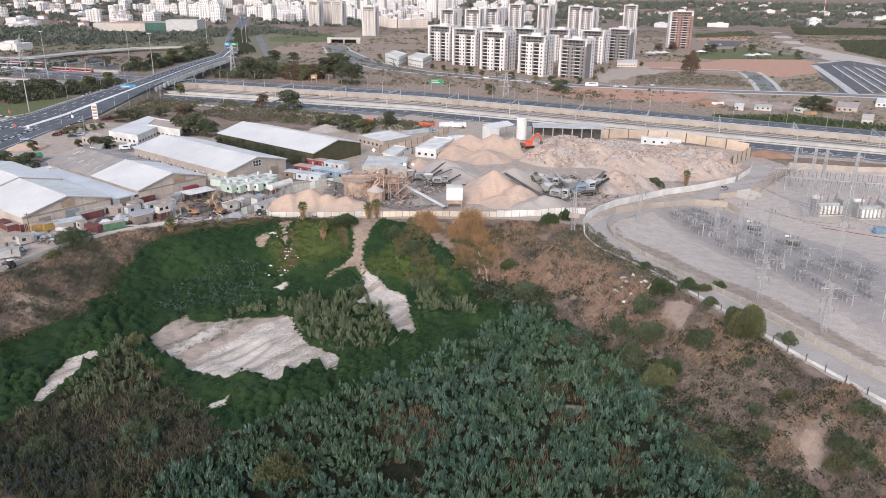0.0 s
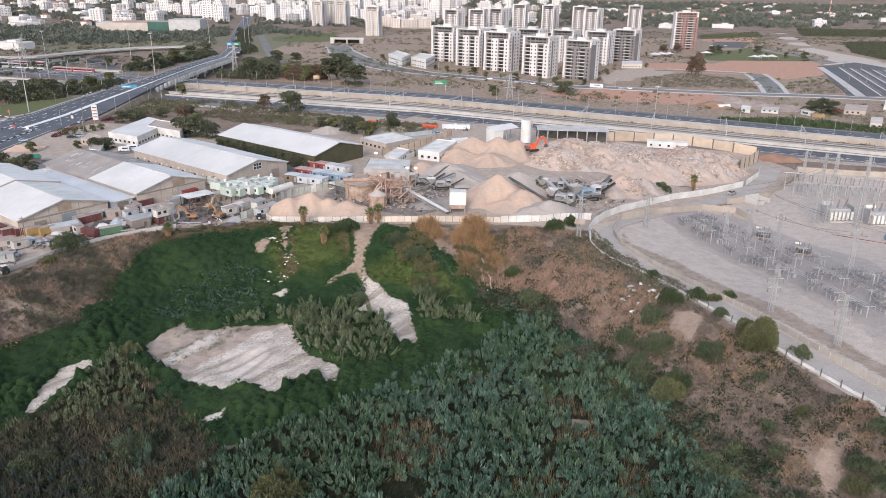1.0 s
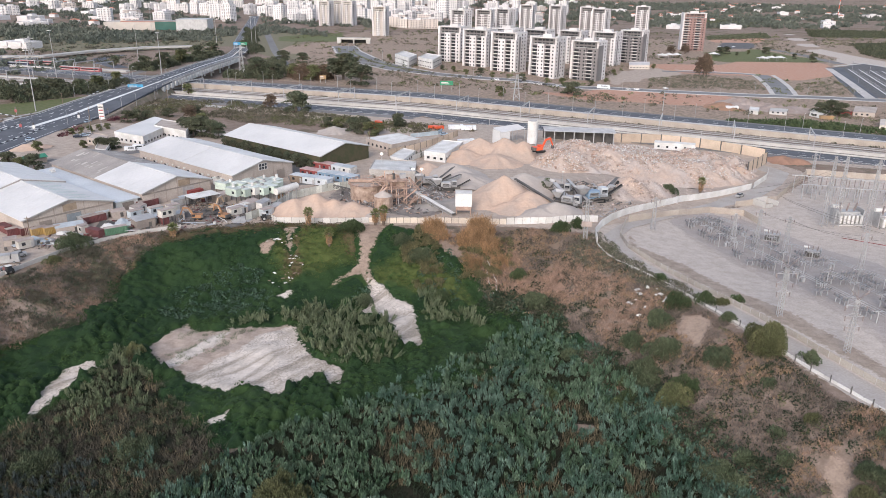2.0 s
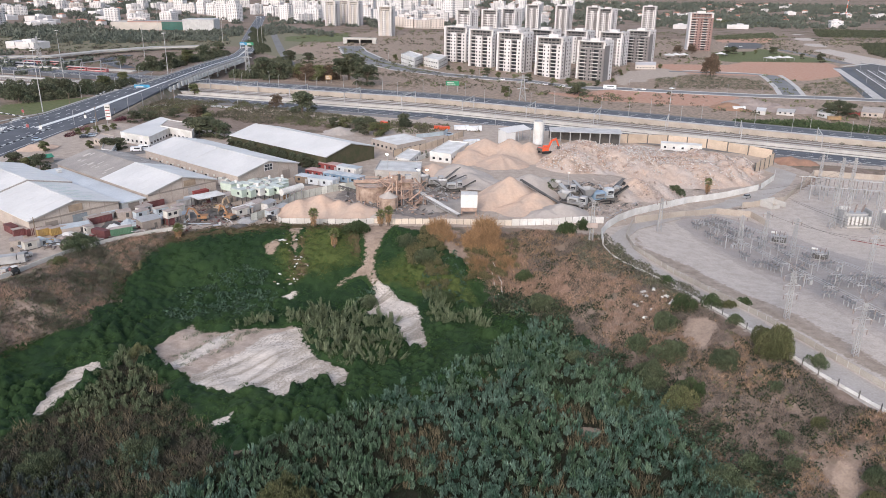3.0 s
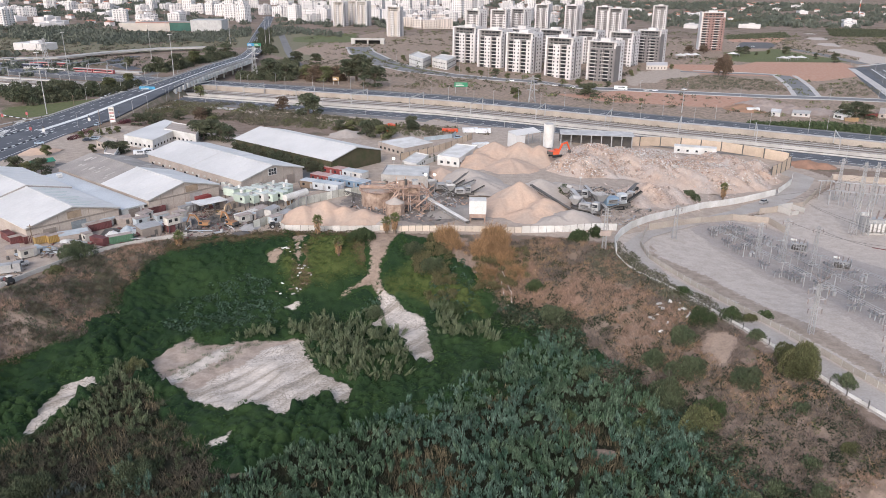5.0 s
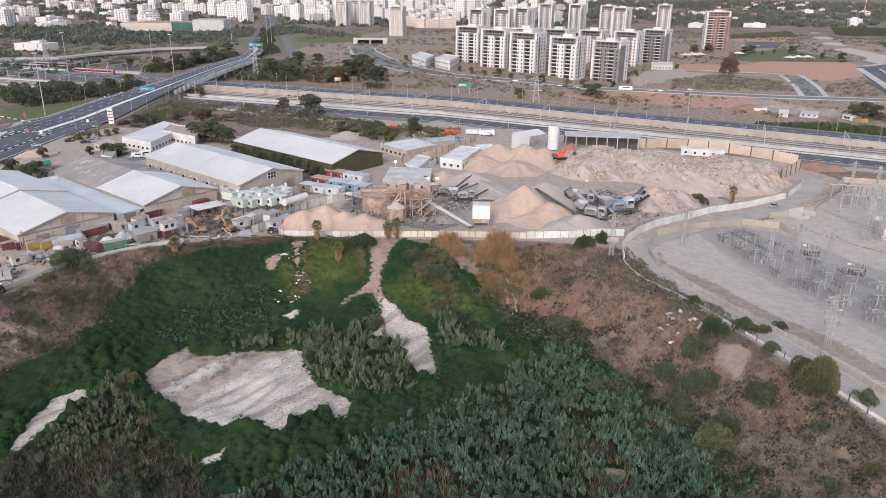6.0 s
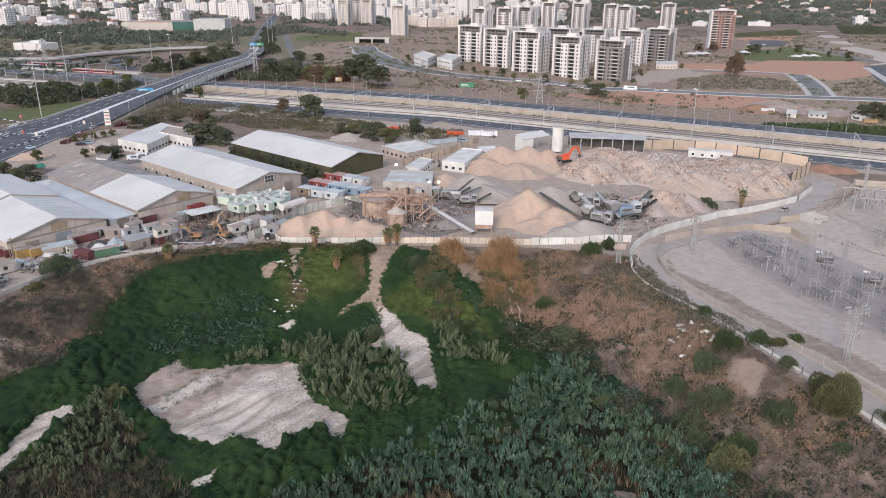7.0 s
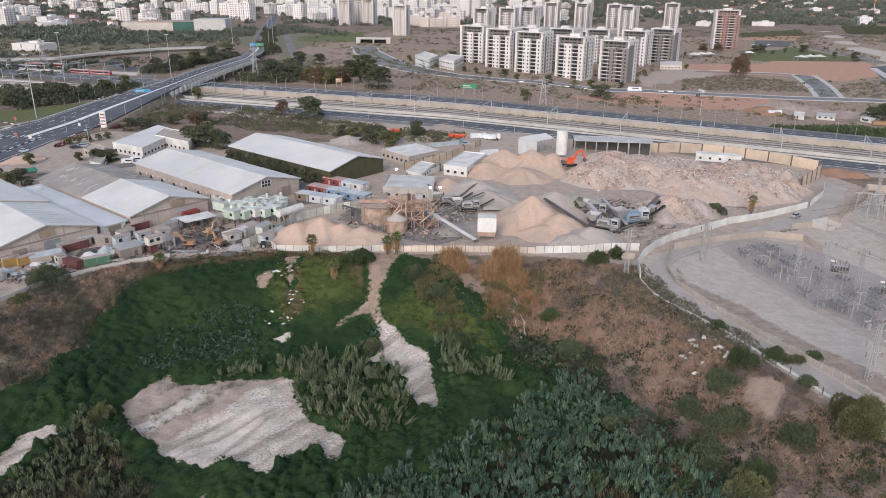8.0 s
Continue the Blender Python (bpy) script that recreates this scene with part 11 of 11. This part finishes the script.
def far_master(kind, w, d, h, wall, label):
    ob = thing("apartment_building" if kind == "block" else "house", label, "building", "far town")
    body = Geo().box((0, 0, -3), (w, d, h + 3))
    if kind == "block":
        body.box((-w * 0.25, -d / 2 - 0.7, 3), (w * 0.2, 1.6, h - 3)).box((w * 0.25, -d / 2 - 0.7, 3), (w * 0.2, 1.6, h - 3))
    part("wall", body, wall, ob)
    if kind == "block":
        part("roof", Geo().box((0, 0, h), (w - 0.5, d - 0.5, 0.4)).box((w * 0.1, 0, h + 0.4), (w * 0.3, d * 0.4, 2.6)), RENDER_WHITE, ob)
    else:
        part("roof", Geo().add([(-w / 2 - .5, -d / 2 - .5, h), (w / 2 + .5, -d / 2 - .5, h), (w / 2 + .5, d / 2 + .5, h), (-w / 2 - .5, d / 2 + .5, h), (-w * .2, 0, h + 2.6), (w * .2, 0, h + 2.6)],
                               [(0, 1, 5, 4), (1, 2, 5), (2, 3, 4, 5), (3, 0, 4), (3, 2, 1, 0)]), TILE, ob)
    return ob


MASTERS = [far_master("block", 24, 18, 26, FAR_WHITE, "white eight-storey apartment block in the distance"), far_master("block", 34, 15, 18, FAR_WHITE, "long white apartment block in the distance"),
           far_master("block", 20, 20, 38, FAR_WHITE, "white high-rise in the distance"), far_master("block", 28, 16, 16, FAR_BEIGE, "beige apartment block in the distance"),
           far_master("house", 14, 11, 6, RENDER_WHITE, "white house with a red tiled roof"), far_master("block", 40, 24, 8, RENDER_WHITE, "low white commercial building in the distance")]
built = [0] * len(MASTERS)
fr = random.Random(5)
taken = []


def found(kind, x, y, k=1.0):
    z = float(far_z(np.array([x]), np.array([y]))[0])
    m = Matrix.Translation((x, y, z)) @ Matrix.Rotation(fr.choice((-0.35, -0.25, 0.15, 1.3, 0.9)) + fr.uniform(-0.1, 0.1), 4, "Z") @ Matrix.Diagonal((k, k, k * fr.uniform(0.8, 1.15), 1))
    if built[kind] == 0:
        MASTERS[kind].matrix_basis = m
    else:
        copy_thing(MASTERS[kind], m @ Matrix.Diagonal([1 / v for v in MASTERS[kind].scale] + [1]))
    built[kind] += 1
    taken.append((x, y))


def town(n, bearing, reach, kinds, gap, k=1.0):
    tries = 0
    while n and tries < 6000:
        tries += 1
        b, r = fr.uniform(*bearing), fr.uniform(*reach)
        x, y = b * r, r
        if any(math.hypot(x - u, y - v) < gap for u, v in taken) or abs(x - (-229 - (y - 850) * 0.26)) < 30:
            continue
        found(fr.choice(kinds), x, y, k)
        n -= 1


for p, kind in (((-760.8, 1938.3), 1), ((-713.1, 1879.1), 1), ((-663.3, 1824.2), 0), ((-630.7, 1799.4), 1), ((-585.1, 1749.0), 0), ((-546.7, 1700.5), 0), ((-517.7, 1678.9), 2), ((-496.6, 1682.2), 2), ((-468.5, 1768.1), 0), ((-418.3, 1694.5), 0), ((-384.7, 1699.7), 0), ((-328.0, 1586.4), 1), ((-308.2, 1636.2), 0),
                ((-108.6, 1380.6), 3), ((-86.4, 1350.2), 3), ((-65.8, 1336.6), 3), ((-44.3, 1339.2), 3), ((-104.8, 1471.3), 3), ((-56.4, 1477.7), 3), ((-677.7, 1472.2), 5), ((-724.6, 1336.7), 5), ((-502.9, 882.0), 5), ((-771.1, 1639.2), 5), ((-883.3, 1756.6), 5), ((431.5, 1533.6), 5), ((549.1, 1548.1), 5), ((773.8, 1614.9), 5)):
    found(kind, *p)
town(120, (-0.34, 0.02), (1450, 2750), (0, 1, 2, 0, 1, 3), 42)
town(75, (-0.64, -0.34), (1250, 2750), (1, 3, 5, 4, 0, 4), 50)
town(30, (0.02, 0.14), (1500, 2700), (0, 1, 3, 4), 55)
town(70, (0.08, 0.64), (1700, 2750), (4, 4, 4, 4, 5), 40)
mall = thing("shopping_centre", "long tan shopping centre with a red roof band", "building", at=Matrix.Translation((*(-475.4, 1228.9), 0)) @ Matrix.Rotation(0.1, 4, "Z"))
part("wall", Geo().box((0, 0, 0), (150, 50, 12)), RENDER_BEIGE, mall)
part("roof", Geo().box((10, 0, 12), (120, 48, 1.0)), ROOF_GREY, mall)
part("red_band", Geo().box((10, -24.4, 11.4), (118, 0.6, 1.8)), TILE, mall)
part("glass_front", Geo().box((20, -25.4, 0), (34, 1.0, 13)), mat("green glass", (0.05, 0.12, 0.10), None, 0.1, 1, 0.2, 0), mall)
part("hall", Geo().box((60, -6, 0), (48, 46, 17)), STEEL, mall)
# woods, as lumpy crowns too far off to be told apart
def crown(rng, n=36, leaf=0.54):
    return leaf_ball(rng, n, (1, 1, 1.05), leaf, 6, 0.75, 1.0, 0.15)


crowns, orchard_crowns = [crown(vr) for _ in range(8)], [crown(vr, 22, 0.7) for _ in range(4)]


def woods(name, n, bearing, reach, size, material, label, cluster=0.5, seed=1, ban=3.0):
    rng = np.random.default_rng(seed)
    b, r = rng.uniform(*bearing, n * 3), np.sqrt(rng.uniform(reach[0] ** 2, reach[1] ** 2, n * 3))
    X, Y = b * r, r
    ok = fbm(X, Y, 90, seed, 3) > cluster
    ok &= np.abs(X - (-229 - (Y - 850) * 0.26)) > 24
    X, Y = X[ok][:n], Y[ok][:n]
    P = np.stack([X, Y, far_z(X, Y) - 0.4], -1)
    s = rng.uniform(*size, len(X))
    return stuff(name, scatter(crowns, P, s, rng, 0, s * rng.uniform(0.9, 1.5, len(X))), material, label, "woods")


belt_crowns = [leaf_ball(vr, 300, (1, 1, 0.95), 0.19, 9, 0.75, 0.9, 0.15) for _ in range(6)]
for zone, dens, sz, m_, lab in (([(-345, 552), (-312, 510), (-288, 490), (-258, 545), (-256, 604), (-272, 606), (-285, 560), (-325, 590)], 0.022, (3.4, 5.2), TREE_LEAF, "dark green tree belt beside the junction"),
                               ([(-294, 680), (-272, 676), (-254, 790), (-254, 838), (-268, 838), (-282, 760)], 0.026, (3.6, 5.4), TREE_LEAF, "dark green tree belt along the bridge ramp"),
                               ([(-194, 640), (-152, 626), (-144, 652), (-158, 700), (-172, 765), (-190, 740)], 0.024, (3.6, 5.6), TREE_LEAF, "dark green trees beyond the bridge"),
                               ([(-150, 640), (-106, 622), (-100, 640), (-140, 660)], 0.022, (2.8, 4.4), BROWN_LEAF, "brownish trees beyond the carriageway"),
                               ([(-252, 900), (-226, 850), (-218, 870), (-262, 1010), (-320, 1240), (-336, 1240)], 0.012, (3.0, 5.0), TREE_LEAF, "trees lining the main road")):
    pts = spread_points(zone, dens, vr, 0)
    k_ = vr.uniform(*sz, len(pts))
    pts[:, 2] += 0.2
    stuff("tree_belt", scatter(belt_crowns, pts, k_, vr, 0, k_ * vr.uniform(1.2, 1.8, len(pts))), m_, lab, "trees")
# leaf colour lifted and greyed: the haze of distance is painted in
HAZY_WOOD = mat("distant woods paled for haze", (0.098, 0.113, 0.092), (0.128, 0.136, 0.108), 0.01, 0.2, 0.9, 0, island=0.22)
woods("woodland", 3000, (-0.66, -0.30), (1000, 2750), (3.0, 6), HAZY_WOOD, "dark trees among the far houses", 0.50, 3)
woods("woodland", 1700, (-0.30, 0.12), (1330, 2750), (3.5, 6.5), HAZY_WOOD, "dark trees between the far blocks", 0.50, 4)
woods("woodland", 3200, (0.10, 0.68), (1550, 2800), (4.0, 8), HAZY_WOOD, "dark wooded hillside with scattered houses", 0.40, 5)
woods("woodland", 170, (-0.62, -0.45), (640, 930), (2.5, 5), HAZY_WOOD, "dark trees beyond the station", 0.55, 6)
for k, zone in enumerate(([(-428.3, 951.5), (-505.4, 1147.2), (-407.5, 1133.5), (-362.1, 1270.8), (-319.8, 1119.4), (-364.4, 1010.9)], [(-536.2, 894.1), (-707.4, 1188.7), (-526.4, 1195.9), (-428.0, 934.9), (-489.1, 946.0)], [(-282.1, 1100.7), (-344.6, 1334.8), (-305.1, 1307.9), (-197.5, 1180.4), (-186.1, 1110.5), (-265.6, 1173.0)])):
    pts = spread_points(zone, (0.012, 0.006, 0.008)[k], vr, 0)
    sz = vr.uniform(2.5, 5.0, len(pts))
    stuff("woodland", scatter(crowns, pts, sz, vr, 0, sz * vr.uniform(1.0, 1.6, len(pts))), HAZY_WOOD, "dark trees round the shopping centre", "woods")
for zone, sp in (([(604.7, 1180.5), (729.5, 1214.9), (524.3, 864.0), (531.8, 1004.3)], 5.0), ([(688.2, 1528.2), (907.0, 1518.5), (791.4, 1320.8), (610.3, 1329.3)], 6.0), ([(435.9, 1592.1), (551.7, 1919.4), (760.4, 1951.2), (620.0, 1615.6)], 7.0), ([(427.8, 1310.0), (564.5, 1412.7), (527.5, 1293.5), (402.4, 1230.2)], 6.0)):
    x0, x1, y0, y1 = min(p[0] for p in zone), max(p[0] for p in zone), min(p[1] for p in zone), max(p[1] for p in zone)
    X, Y = np.meshgrid(np.arange(x0, x1, sp), np.arange(y0, y1, sp * 1.3))
    X, Y = X.ravel() + vr.normal(0, 0.4, X.size), Y.ravel() + vr.normal(0, 0.4, X.size)
    ok = inside(X, Y, zone) > 0
    X, Y = X[ok], Y[ok]
    stuff("orchard", scatter(orchard_crowns, np.stack([X, Y, far_z(X, Y)], -1), vr.uniform(2.0, 2.8, len(X)), vr), TREE_LEAF, "dark green orchard in even rows", "orchard")
mast = thing("radio_mast", "tall red and white radio mast on the hillside", "mast", at=Matrix.Translation((*(1037.1, 2119.5), 0)))
for k in range(6):
    part("section", Geo().rod((0, 0, 9 * k), (0, 0, 9 * k + 9), 1.0, 0.9, 6), (ORANGE, WHITE_WALL)[k % 2], mast)
